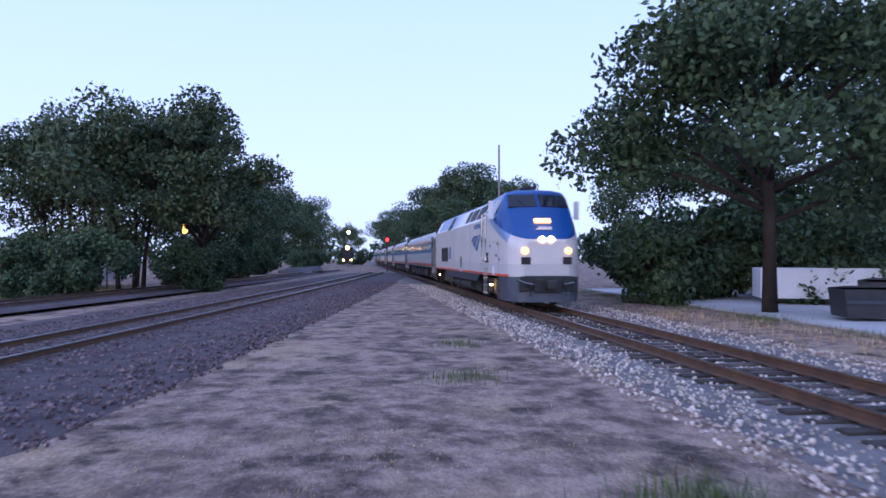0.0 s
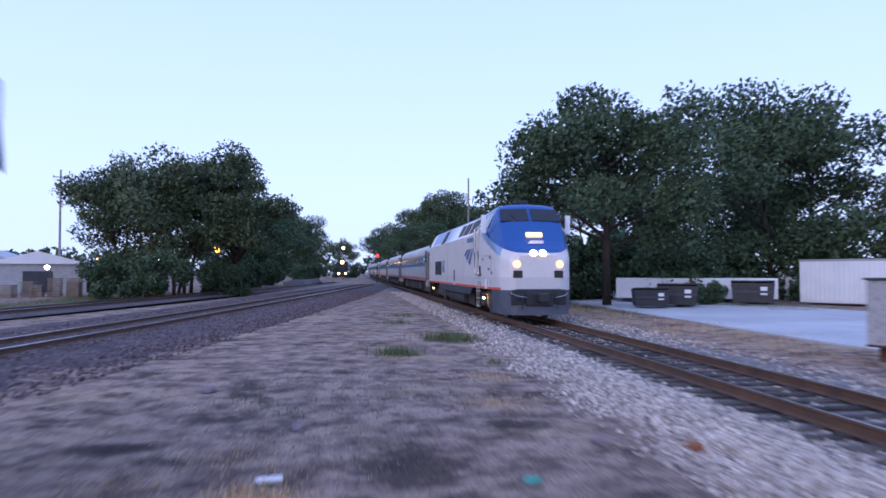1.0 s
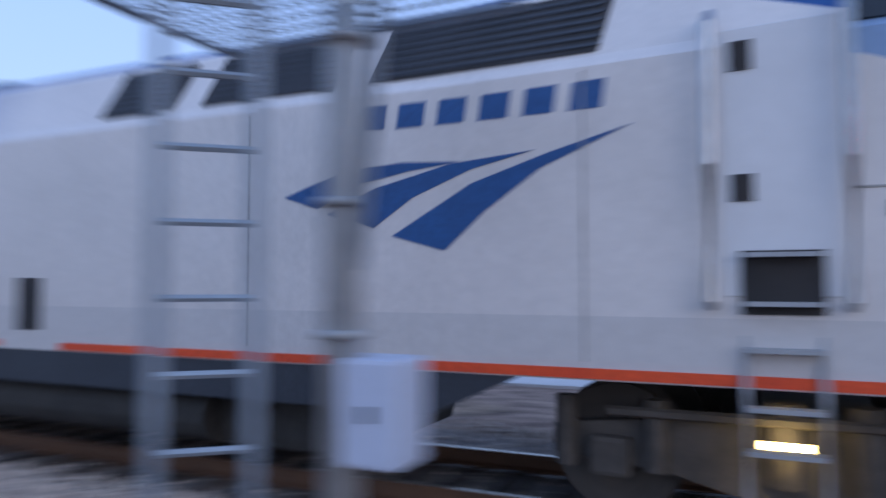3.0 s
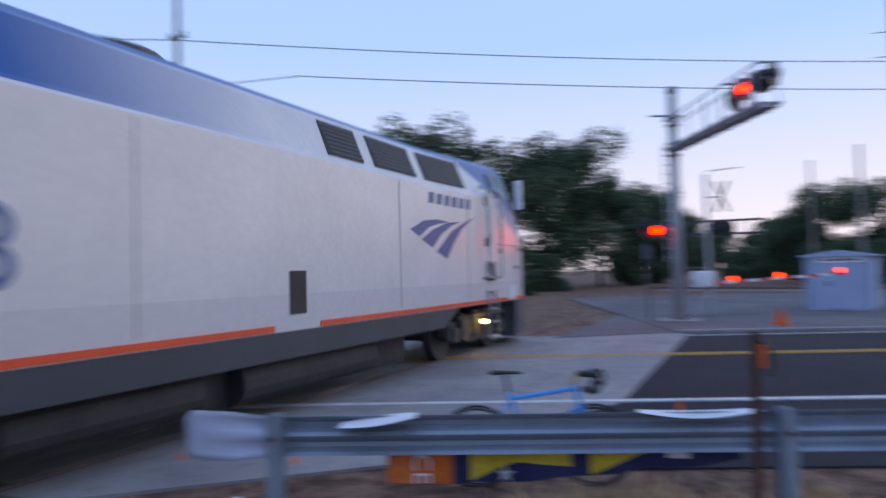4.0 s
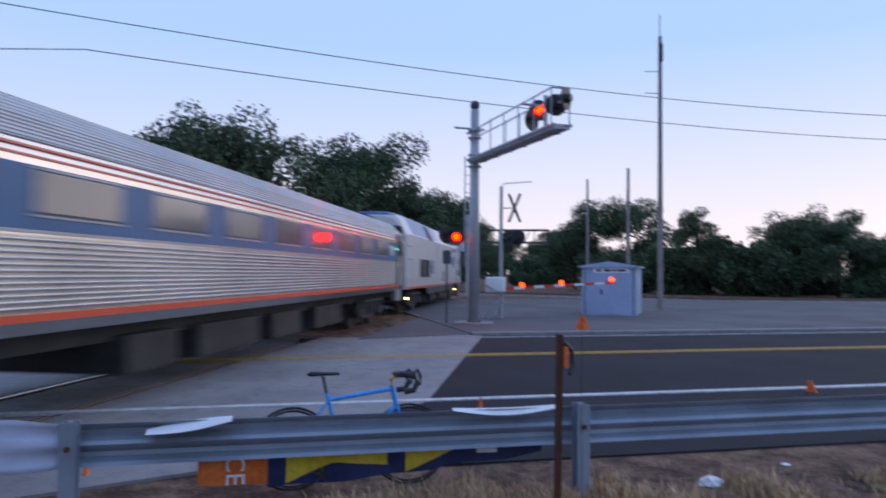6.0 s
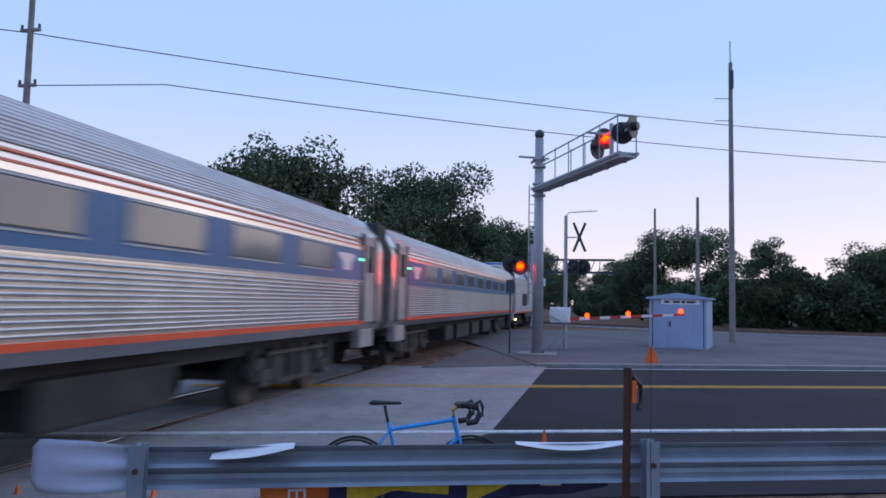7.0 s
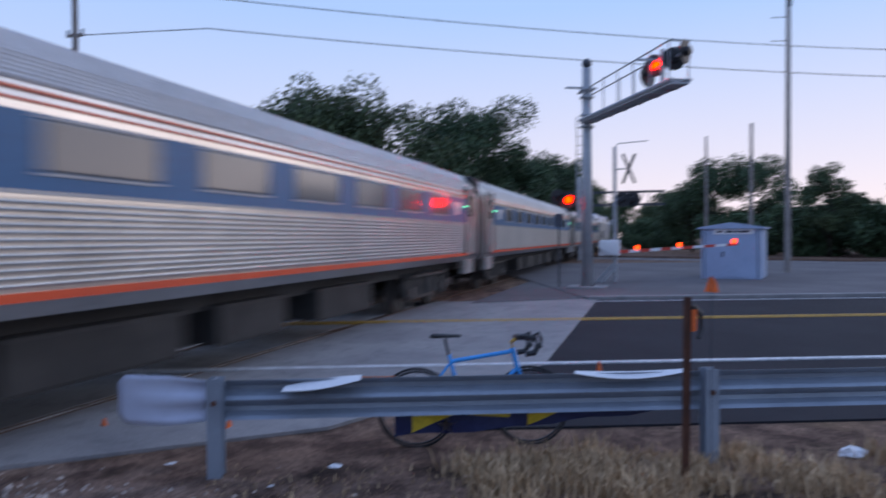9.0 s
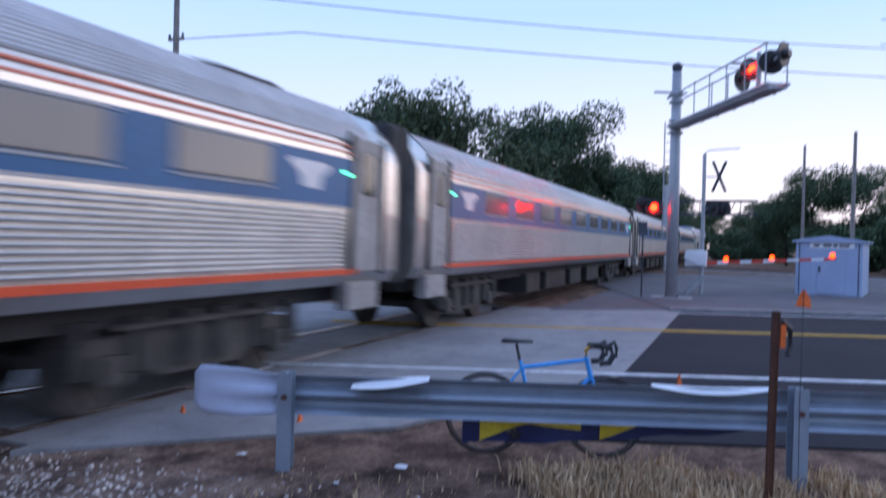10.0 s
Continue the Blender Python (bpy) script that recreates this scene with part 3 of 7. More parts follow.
def on_side(bm, pts, depth=0.012, y=SIDE):
    """A thin raised outline on the near flank (the side with y below zero), and the same on the far one."""
    prism(bm, pts, -y - depth, -y + 0.004)


def shoulder_panel(bm, x0, x1, z0, z1, lift=0.012):
    """A panel that lies on the slanted shoulder."""
    def at(x, z, d):
        y = 1.46 - (z - 3.47) * 0.30 / 0.61 if z > 3.47 else 1.53 - max(0, z - 3.38) * 0.78
        return (x, -(y + d), z + d * 0.45)
    slope = 0.1 * (z1 - z0)
    for d in (lift,):
        lo = [bm.verts.new(at(x, z, -0.03)) for x, z in ((x0 - slope, z0), (x1 - slope, z0), (x1 + slope, z1), (x0 + slope, z1))]
        hi = [bm.verts.new(at(x, z, d)) for x, z in ((x0 - slope, z0), (x1 - slope, z0), (x1 + slope, z1), (x0 + slope, z1))]
        bm.faces.new(lo[::-1])
        bm.faces.new(hi)
        for i in range(4):
            bm.faces.new((lo[i], lo[(i + 1) % 4], hi[(i + 1) % 4], hi[i]))


def locomotive():
    loco = thing("locomotive", "silver passenger diesel locomotive with a blue nose and an orange stripe", "locomotive")
    bm = bmesh.new()
    rings = [section(-22.3, 4.1, 1.45), section(-22.2, 4.25, 1.53)]
    for x in (-21.5, -18, -14, -10, -6, -4.4, -2.2):
        rings.append(section(x, 4.33, 1.53))
    for x, zr, hw in ((-1.8, 4.29, 1.51), (-1.55, 4.18, 1.49), (-1.0, 3.74, 1.44), (-0.4, 3.22, 1.38), (-0.05, 2.94, 1.32), (0.2, 2.76, 1.22), (0.42, 2.62, 1.06), (0.55, 2.5, 0.9), (0.6, 2.4, 0.82)):
        rings.append(section(x, zr, hw))
    loft(bm, rings)
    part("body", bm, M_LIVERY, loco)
    # skirt, sill stripe and pilot
    bm = bmesh.new()
    for s in (-1, 1):
        prism(bm, [(-17.0, 1.14), (-5.2, 1.14), (-6.0, 0.78), (-16.3, 0.78)], s * 1.5 - 0.02, s * 1.5 + 0.02)
    part("skirt", bm, M_SKIRT, loco, "slate-grey side skirt")
    bm = bmesh.new()
    box(bm, (-11, 0, 0.62), (8.2, 2.3, 0.75), bevel=0.12)
    cyl(bm, (-14.5, -1.15, 0.55), (-12.2, -1.15, 0.55), 0.22, seg=14)
    cyl(bm, (-11.6, -1.15, 0.55), (-8.4, -1.15, 0.55), 0.26, seg=14)
    part("fuel_tank", bm, M_UNDER, loco, "grimy fuel tank and air reservoirs")
    for a, b in ((-22.1, -11.2), (-10.2, -2.3)):
        for s in (-1, 1):
            bm = bmesh.new()
            box(bm, ((a + b) / 2, s * 1.535, 1.17), (b - a, 0.02, 0.075))
            part("stripe", bm, M_ORANGE, loco, "orange-red sill stripe")
    for s in (-1, 1):
        bm = bmesh.new()
        loft(bm, [[(x, s * (y - 0.01), 1.13), (x, s * (y + 0.012), 1.13), (x, s * (y + 0.012), 1.207), (x, s * (y - 0.01), 1.207)] for x, y in ((-1.8, 1.51), (-1.17, 1.445), (-0.69, 1.385), (-0.36, 1.31))])
        part("stripe", bm, M_ORANGE, loco, "orange-red sill stripe")
    bm = bmesh.new()
    half = [(-1.3, 1.44), (0.0, 1.31), (0.4, 1.06), (0.58, 0.84), (0.7, 0.0)]
    loop = [(x, -y) for x, y in half] + [(x, y) for x, y in half[-2::-1]]
    loft(bm, [[(x, y, 1.12) for x, y in loop], [(x + 0.08 * (x > 0), y, 0.7) for x, y in loop], [(x + 0.2 * (x > 0), y * 0.97, 0.22) for x, y in loop]])
    part("pilot", bm, M_PALE_BLUE_GREY, loco, "slate-grey snow-plough pilot")
    bm = bmesh.new()
    box(bm, (0.6, 0, 0.96), (0.34, 1.7, 0.4), bevel=0.05)
    box(bm, (0.62, 0, 0.85), (0.22, 2.06, 0.52), bevel=0.04)
    box(bm, (0.72, 0, 0.8), (0.3, 1.0, 0.5), bevel=0.04)
    box(bm, (1.0, 0, 0.85), (0.55, 0.26, 0.26), bevel=0.05)
    box(bm, (1.28, 0.06, 0.85), (0.2, 0.32, 0.34), bevel=0.06)
    for s in (-1, 1):
        tube(bm, [(0.72, s * 0.62, 1.0), (0.9, s * 0.64, 0.75), (0.86, s * 0.66, 0.45)], 0.035)
        box(bm, (0.66, s * 0.78, 1.05), (0.1, 0.42, 0.18))
    part("coupler", bm, M_BLACK, loco, "black knuckle coupler in its pocket")
    for s in (-1, 1):
        bm = bmesh.new()
        tube(bm, [(0.4, s * 1.1, 1.0), (0.7, s * 1.05, 1.02), (0.98, s * 0.9, 0.93), (0.98, s * 0.55, 0.86)], 0.018)
        part("grab_iron", bm, M_CHROME, loco)
        bm = bmesh.new()
        cyl(bm, (0.4, s * 0.8, 2.06), (0.64, s * 0.8, 2.06), 0.125, seg=18)
        part("ditch_light", bm, M_DITCH, loco, "round lit ditch light")
        # step well not cut in: a dark block carries its shade as colour
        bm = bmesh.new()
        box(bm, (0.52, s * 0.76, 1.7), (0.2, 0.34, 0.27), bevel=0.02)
        part("step_well", bm, M_GRILLE_AND_SHADE, loco, "flat dark panel with a step well's shade in its colour")
        # windscreen on the raked front
        bm = bmesh.new()
        nrm = Vector((0.655, 0, 0.756)) * 0.02
        quad = [(-1.42, 0.06, 4.08), (-1.42, 1.1, 4.04), (-0.86, 1.16, 3.6), (-0.86, 0.06, 3.64)]
        quad = [Vector((x, s * y, z)) for x, y, z in quad]
        lo, hi = [bm.verts.new(q - nrm * 3) for q in quad], [bm.verts.new(q + nrm) for q in quad]
        bm.faces.new(lo)
        bm.faces.new(hi)
        for i in range(4):
            bm.faces.new((lo[i], lo[(i + 1) % 4], hi[(i + 1) % 4], hi[i]))
        part("windscreen", bm, M_DARKGLASS, loco, "dark raked windscreen pane")
        bm = bmesh.new()
        tube(bm, [(-0.8, s * 0.5, 3.62), (-1.15, s * 0.75, 3.9)], 0.012)
        part("wiper", bm, M_BLACK, loco)
        bm = bmesh.new()
        box(bm, (-1.75, s * 1.68, 3.55), (0.1, 0.2, 0.62), bevel=0.03)
        part("mirror", bm, M_WHITE, loco, "white wing mirror folded out")
    bm = bmesh.new()
    box(bm, (-0.18, 0, 3.14), (0.08, 0.62, 0.17), pose(0, 0, 0, 0, -50, 0), 0.02)
    part("number_board", bm, M_NUMBERBOARD, loco, "lit amber number board")
    for s in (-1, 1):
        bm = bmesh.new()
        cyl(bm, (0.2, s * 0.17, 2.5), (0.63, s * 0.17, 2.47), 0.11, seg=18)
        part("headlight", bm, M_HEADLIGHT, loco, "bright warm headlight")
    bm = bmesh.new()
    for i, w in enumerate((0.2, 0.28, 0.2)):
        prism(bm, [(-0.3 + i * 0.2, -0.02), (-0.1 + i * 0.2, -0.02), (-0.02 + i * 0.16, 0.13), (-0.16 + i * 0.16, 0.13)], 0, 0.02)
    ob = part("front_emblem", bm, M_SILVER, loco, "pale swoosh emblem")
    ob.matrix_basis = pose(0.13, 0, 2.86, -48, 0, 90)
    # horns, vents and fans on the roof
    bm = bmesh.new()
    for y in (-0.2, 0.0, 0.2):
        cyl(bm, (-3.0, y, 4.45), (-2.5, y, 4.45), 0.03, 0.09, seg=8)
    box(bm, (-3.0, 0, 4.38), (0.2, 0.6, 0.1))
    part("horn", bm, M_BLACK, loco)
    for x in (-12.5, -14.6, -16.7):
        bm = bmesh.new()
        cyl(bm, (x, 0, 4.28), (x, 0, 4.37), 0.8, seg=20)
        part("roof_fan", bm, M_SKIRT, loco)
    # shoulder windows, cab side window, louvres
    for a, b, m_, nm, lb in ((-9.75, -8.75, M_GRILLE_AND_SHADE, "louvre", "dark louvred intake"), (-8.4, -6.9, M_GRILLE_AND_SHADE, "louvre", "dark louvred intake"), (-6.55, -4.6, M_GRILLE_AND_SHADE, "louvre", "dark louvred intake"),
                              (-15.9, -14.8, M_GRILLE_AND_SHADE, "louvre", "dark louvred intake")):
        bm = bmesh.new()
        z0, z1 = (3.37, 4.07) if a < -12 else (3.5, 4.04)
        shoulder_panel(bm, a, b, z0, z1)
        lv = part(nm, bm, m_, loco, lb)
        bm = bmesh.new()
        for k in range(7):
            z = z0 + 0.04 + k * (z1 - z0 - 0.05) / 7
            shoulder_panel(bm, a + 0.04, b - 0.04, z, z + 0.025, 0.022)
        part("slat", bm, M_SKIRT, lv)
    for a, b in ((-2.95, -2.25), (-2.2, -1.85)):
        bm = bmesh.new()
        shoulder_panel(bm, a, b, 3.42, 3.92)
        part("cab_window", bm, M_DARKGLASS, loco, "cab side window")
    # doors, handrails and steps
    bm = bmesh.new()
    box(bm, (-3.45, -1.52, 2.6), (0.72, 0.03, 1.75), bevel=0.008)
    door = part("cab_door", bm, M_SILVER, loco)
    # footholds are flat plates, their inner shade given by the dark colour
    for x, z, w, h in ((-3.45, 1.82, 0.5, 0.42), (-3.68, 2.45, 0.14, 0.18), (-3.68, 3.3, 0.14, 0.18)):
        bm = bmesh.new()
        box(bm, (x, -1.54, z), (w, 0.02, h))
        part("step_recess", bm, M_GRILLE_AND_SHADE, loco, "flat dark panel with a foothold's shade in its colour")
    for x in (-3.88, -3.05):
        bm = bmesh.new()
        tube(bm, [(x, -1.5, 1.66), (x, -1.66, 1.7), (x, -1.67, 2.6), (x, -1.66, 3.5), (x, -1.48, 3.6)], 0.04, 10)
        part("handrail", bm, M_CHROME, loco, "tall polished steel handrail")
    bm = bmesh.new()
    for x in (-3.68, -3.22):
        tube(bm, [(x, -1.5, 1.5), (x, -1.6, 1.1), (x, -1.6, 0.35)], 0.025)
    lad = part("boarding_ladder", bm, M_ALU, loco, "steel boarding ladder under the cab door")
    for z in (0.4, 0.72, 1.0, 1.38, 1.68, 2.0):
        bm = bmesh.new()
        box(bm, (-3.45, -1.58, z), (0.46, 0.12, 0.03))
        part("tread", bm, M_ALU, lad)
    bm = bmesh.new()
    box(bm, (-3.45, -1.36, 0.72), (0.3, 0.05, 0.06))
    part("step_lamp", bm, M_STEPLIGHT, loco)
    bm = bmesh.new()
    box(bm, (-21.2, -1.36, 0.72), (0.3, 0.05, 0.07))
    part("step_lamp", bm, M_STEPLIGHT, loco)
    for a, b in ((-18.8, -17.75), (-17.55, -15.85)):
        bm = bmesh.new()
        box(bm, ((a + b) / 2, -1.53, 2.0), (b - a, 0.03, 0.82), bevel=0.01)
        gr = part("side_grille", bm, M_GRILLE_AND_SHADE, loco, "large dark radiator grille")
        bm = bmesh.new()
        for k in range(9):
            box(bm, ((a + b) / 2, -1.55, 1.66 + k * 0.085), (b - a - 0.08, 0.02, 0.03), pose(0, 0, 0, 25, 0, 0))
        part("slat", bm, M_GRILLE_AND_SHADE, gr)
    for x in (-0.95, -13.3, -7.8, -4.75):
        bm = bmesh.new()
        box(bm, (x, -1.532, 2.3), (0.014, 0.01, 2.1))
        part("panel_seam", bm, M_DOOR, loco)
    bm = bmesh.new()
    box(bm, (-2.0, -1.532, 2.42), (2.1, 0.01, 0.014))
    part("panel_seam", bm, M_DOOR, loco)
    for x, z in ((-2.75, 2.28), (-1.2, 2.34), (-1.5, 1.9), (-0.7, 1.75)):
        bm = bmesh.new()
        box(bm, (x, -1.535, z), (0.16, 0.02, 0.1), bevel=0.01)
        part("latch", bm, M_SKIRT, loco)
    # filler hollow drawn as a flat plate, its shade put into the black
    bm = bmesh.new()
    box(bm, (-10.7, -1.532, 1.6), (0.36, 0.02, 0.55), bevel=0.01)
    part("filler_recess", bm, M_GRILLE_AND_SHADE, loco, "flat black fuel filler panel with its hollow's shade in the colour")
    bm = bmesh.new()
    box(bm, (-2.0, -1.55, 1.32), (0.3, 0.04, 0.34), bevel=0.01)
    part("placard", bm, M_WHITE, loco, "white patched placard")
    # emblem: three blue blades below a row of plain bars
    for blade in (((632, 375), (663, 394), (700, 362), (740, 347), (782, 338), (735, 333), (680, 343)), ((672, 403), (712, 428), (745, 385), (790, 350), (835, 330), (775, 340), (715, 368)),
                  ((728, 440), (770, 463), (800, 410), (840, 355), (900, 306), (845, 335), (790, 370))):
        bm = bmesh.new()
        on_side(bm, [(-7.4 + (a - 632) * 0.0112, 2.95 - (b - 306) * 0.0056) for a, b in blade], 0.006)
        part("emblem_blade", bm, M_LOGO, loco, "dark blue swoosh blade")
    for k in range(6):
        bm = bmesh.new()
        on_side(bm, [(-6.65 + k * 0.36, 3.08), (-6.41 + k * 0.36, 3.08), (-6.38 + k * 0.36, 3.28), (-6.62 + k * 0.36, 3.28)], 0.005)
        part("lettering_bar", bm, M_LOGO, loco)
    cu = bpy.data.curves.new("unit_number", "FONT")
    cu.body, cu.size, cu.extrude = "68", 1.02, 0.004
    cu.materials.append(M_LOGO)
    no = new("unit_number", cu)
    no.parent = loco
    no.matrix_basis = pose(-15.5, -1.536, 1.74, 90, 0, 0)
    tagged(no, "dark blue number sixty-eight")
    # rear end
    bm = bmesh.new()
    box(bm, (-22.34, 0, 2.5), (0.08, 1.0, 2.0), bevel=0.02)
    part("rear_door", bm, M_SKIRT, loco)
    for z in (2.9, 2.35):
        bm = bmesh.new()
        tube(bm, [(-21.9, -1.52, z), (-21.9, -1.62, z), (-21.35, -1.62, z), (-21.35, -1.52, z)], 0.02)
        part("handrail", bm, M_CHROME, loco)
    bm = bmesh.new()
    box(bm, (-21.5, -1.535, 2.75), (0.5, 0.015, 0.75), bevel=0.01)
    part("rear_hatch", bm, M_SILVER, loco)
    for x in (-18.2, -3.2):
        truck(loco, x, 2.9, 0.51)
        for d in (-1.45, 1.45):
            wheelset(loco, x + d, 0.51)
    # the nose is short and steep, and the cab roof stands a little higher than the hood
    for ob in loco.children_recursive:
        if ob.type != "MESH" or ob.name.startswith(("truck", "wheelset", "stripe")):
            continue
        m = ob.matrix_basis.copy()
        back = m.inverted()
        for vert in ob.data.vertices:
            p = m @ vert.co
            lift = 0.14 * min(1, max(0, (p.z - 2.9) / 1.0)) * min(1, max(0, (p.x + 5.5) / 2.5))
            if p.x > -1.8:
                p.x = -1.8 + (p.x + 1.8) * 0.79
            p.z += lift
            vert.co = back @ p
    return loco


def coach_section(x, k=1.0):
    half = [(1.45, 1.12), (1.56, 1.3), (1.585, 2.15), (1.575, 2.95), (1.52, 3.12), (1.36, 3.4), (1.08, 3.66), (0.6, 3.82), (0.0, 3.86)]
    return [(x, -a * k, b) for a, b in half] + [(x, a * k, b) for a, b in half[-2::-1]]


COACH = 27.3


def coach():
    """A stainless coach, 0 to -COACH along x, fluted below the windows and over the roof."""
    car = thing("passenger_coach", "fluted stainless steel passenger coach with blue window band and orange stripe", "train car", "coaches of the train")
    L0, L1 = -0.35, -COACH + 0.35
    bm = bmesh.new()
    loft(bm, [coach_section(L0), coach_section(L1)])
    part("body", bm, M_STAINLESS, car)
    bm = bmesh.new()
    half = [(1.53, 3.14), (1.37, 3.41), (1.09, 3.672), (0.605, 3.832), (0.0, 3.872)]
    ring = [(-a, b) for a, b in half] + [(a, b) for a, b in half[-2::-1]]
    loft(bm, [[(L0 - 0.75, a, b) for a, b in ring], [(L1 + 0.75, a, b) for a, b in ring]], closed=False, caps=False)
    part("roof", bm, M_ROOF, car, "silvery ribbed roof skin")
    # flutes
    for s in (-1, 1):
        for k in range(12):
            bm = bmesh.new()
            z = 1.41 + k * 0.0635
            y = 1.56 + (z - 1.3) * 0.03
            prism(bm, [(s * (y - 0.01), z - 0.026), (s * (y + 0.02), z - 0.015), (s * (y + 0.026), z), (s * (y + 0.02), z + 0.01), (s * (y - 0.01), z + 0.021)], L0 - 1.7, L1 + 1.7, "x")
            part("flute", bm, M_STAINLESS, car)
    bm = bmesh.new()
    for s in (-1, 1):
        prof = [(1.5, 3.16), (1.36, 3.4), (1.08, 3.66), (0.6, 3.82)]
        for k in range(16):
            t = k / 15 * 2.999
            i = int(t)
            a, b = prof[i], prof[i + 1]
            y, z = a[0] + (b[0] - a[0]) * (t - i), a[1] + (b[1] - a[1]) * (t - i)
            prism(bm, [(s * (y - 0.03), z - 0.012), (s * (y + 0.018), z - 0.028), (s * (y + 0.028), z + 0.004), (s * (y - 0.01), z + 0.02)], L0 - 0.8, L1 + 0.8, "x")
    part("roof_ribs", bm, M_ROOF, car, "lengthwise ribs of the stainless roof")
    for s in (-1, 1):
        bm = bmesh.new()
        box(bm, ((L0 + L1) / 2, s * 1.585, 1.31), (L0 - L1 - 2.6, 0.04, 0.08))
        part("stripe", bm, M_ORANGE, car, "orange-red sill stripe")
    bm = bmesh.new()
    for s in (-1, 1):
        for z in (2.96, 3.06):
            box(bm, ((L0 + L1) / 2, s * (1.578 if z < 3 else 1.553), z), (L0 - L1 - 3.0, 0.03, 0.026))
    part("pinstripe", bm, M_RED, car, "pair of thin red stripes above the windows")
    bm = bmesh.new()
    for s in (-1, 1):
        box(bm, ((L0 + L1) / 2, s * 1.578, 2.54), (L0 - L1 - 2.85, 0.03, 0.66))
    part("window_band", bm, M_BAND_BLUE, car, "blue painted window band")
    bm = bmesh.new()
    for s in (-1, 1):
        box(bm, ((L0 + L1) / 2, s * 1.59, 2.19), (L0 - L1 - 2.85, 0.02, 0.03))
    part("band_trim", bm, M_ALU, car)
    x = L0 - 3.35
    k = 0
    while x > L1 + 3.2:
        for s in (-1, 1):
            bm = bmesh.new()
            box(bm, (x - 0.75, s * 1.586, 2.6), (1.55, 0.03, 0.46), bevel=0.03)
            w = part("window", bm, M_CARGLASS, car, "tinted coach window")
            bm = bmesh.new()
            for dz in (-0.245, 0.245):
                box(bm, (x - 0.75, s * 1.597, 2.6 + dz), (1.6, 0.02, 0.025))
            part("window_frame", bm, M_ALU, w)
        x -= 2.28
        k += 1
    for e, d in ((L0, -1), (L1, 1)):
        for s in (-1, 1):
            bm = bmesh.new()
            box(bm, (e + d * 1.0, s * 1.57, 2.25), (0.78, 0.05, 1.9), bevel=0.02)
            dr = part("vestibule_door", bm, M_DOOR, car, "grey recessed vestibule door")
            bm = bmesh.new()
            box(bm, (e + d * 1.0, s * 1.597, 2.7), (0.36, 0.02, 0.6), bevel=0.02)
            part("door_window", bm, M_DARKGLASS, dr)
            for q in (0.55, 1.45):
                bm = bmesh.new()
                box(bm, (e + d * q, s * 1.58, 2.25), (0.09, 0.06, 1.98))
                part("door_jamb", bm, M_BLACK, car)
            bm = bmesh.new()
            box(bm, (e + d * 1.0, s * 1.45, 0.95), (0.9, 0.2, 0.4), bevel=0.02)
            part("door_step", bm, M_DOOR, car, "dusty corner step skirt")
            bm = bmesh.new()
            prism(bm, [(e + d * 2.3, 2.4), (e + d * 2.7, 2.4), (e + d * 2.75, 2.56), (e + d * 3.0, 2.7), (e + d * 2.9, 2.74), (e + d * 2.1, 2.74), (e + d * 2.05, 2.68), (e + d * 2.25, 2.56)], s * 1.585, s * 1.6)
            part("emblem", bm, M_SILVER, car, "small pale emblem")
            bm = bmesh.new()
            box(bm, (e + d * 1.62, s * 1.6, 2.66), (0.14, 0.03, 0.045))
            part("marker_lamp", bm, M_GREENLAMP, car, "small green marker lamp")
        bm = bmesh.new()
        loft(bm, [coach_section(e + d * 0.05, 1.004), coach_section(e - d * 0.012, 1.004)])
        part("end_wall", bm, M_ENDWALL, car, "grimy grey-brown coach end")
        bm = bmesh.new()
        box(bm, (e - d * 0.17, 0, 2.35), (0.42, 2.9, 2.6), bevel=0.12)
        part("diaphragm", bm, M_RUBBER, car, "black rubber gangway diaphragm")
    bm = bmesh.new()
    box(bm, (-COACH / 2, 0, 0.98), (COACH - 1.5, 2.1, 0.25))
    part("underframe", bm, M_UNDER, car, "dark underframe")
    for x, w in ((-9.4, 2.4), (-12.6, 1.8), (-15.5, 2.6), (-18.2, 1.4)):
        bm = bmesh.new()
        box(bm, (x, 0, 0.66), (w, 2.5, 0.55), bevel=0.05)
        part("equipment_box", bm, M_UNDER, car, "dark underfloor equipment box")
    for x in (-3.2, -COACH + 3.2):
        bm = bmesh.new()
        box(bm, (x, -0.7, 3.8), (1.2, 0.4, 0.08), pose(0, 0, 0, 14, 0, 0))
        part("roof_vent", bm, M_SKIRT, car)
    for x in (-4.2, -COACH + 4.2):
        truck(car, x, 2.6, 0.46)
        for d in (-1.3, 1.3):
            wheelset(car, x + d, 0.46)
    return car


loco = locomotive()
first_coach = coach()
coaches = [first_coach] + [copy_thing(first_coach, pose(0, 0, 0)) for k in range(5)]
COACH_FRONT = -22.6   # behind the loco's reference point

# where the loco's front corner stands at each time
TRAIN_ROWS = [(0.0, -42.2), (1.0, -27.05), (2.0, -11.65), (2.5, -3.8), (3.2, 6.6), (3.8, 15.5), (4.0, 18.4), (4.5, 25.7), (5.0, 34.0), (5.5, 42.3), (6.2, 53.7), (7.5, 74.6), (8.5, 90.6), (10.0, 115.1)]


def train_x(t):
    ts, xs = zip(*TRAIN_ROWS)
    return float(np.interp(t, ts, xs))


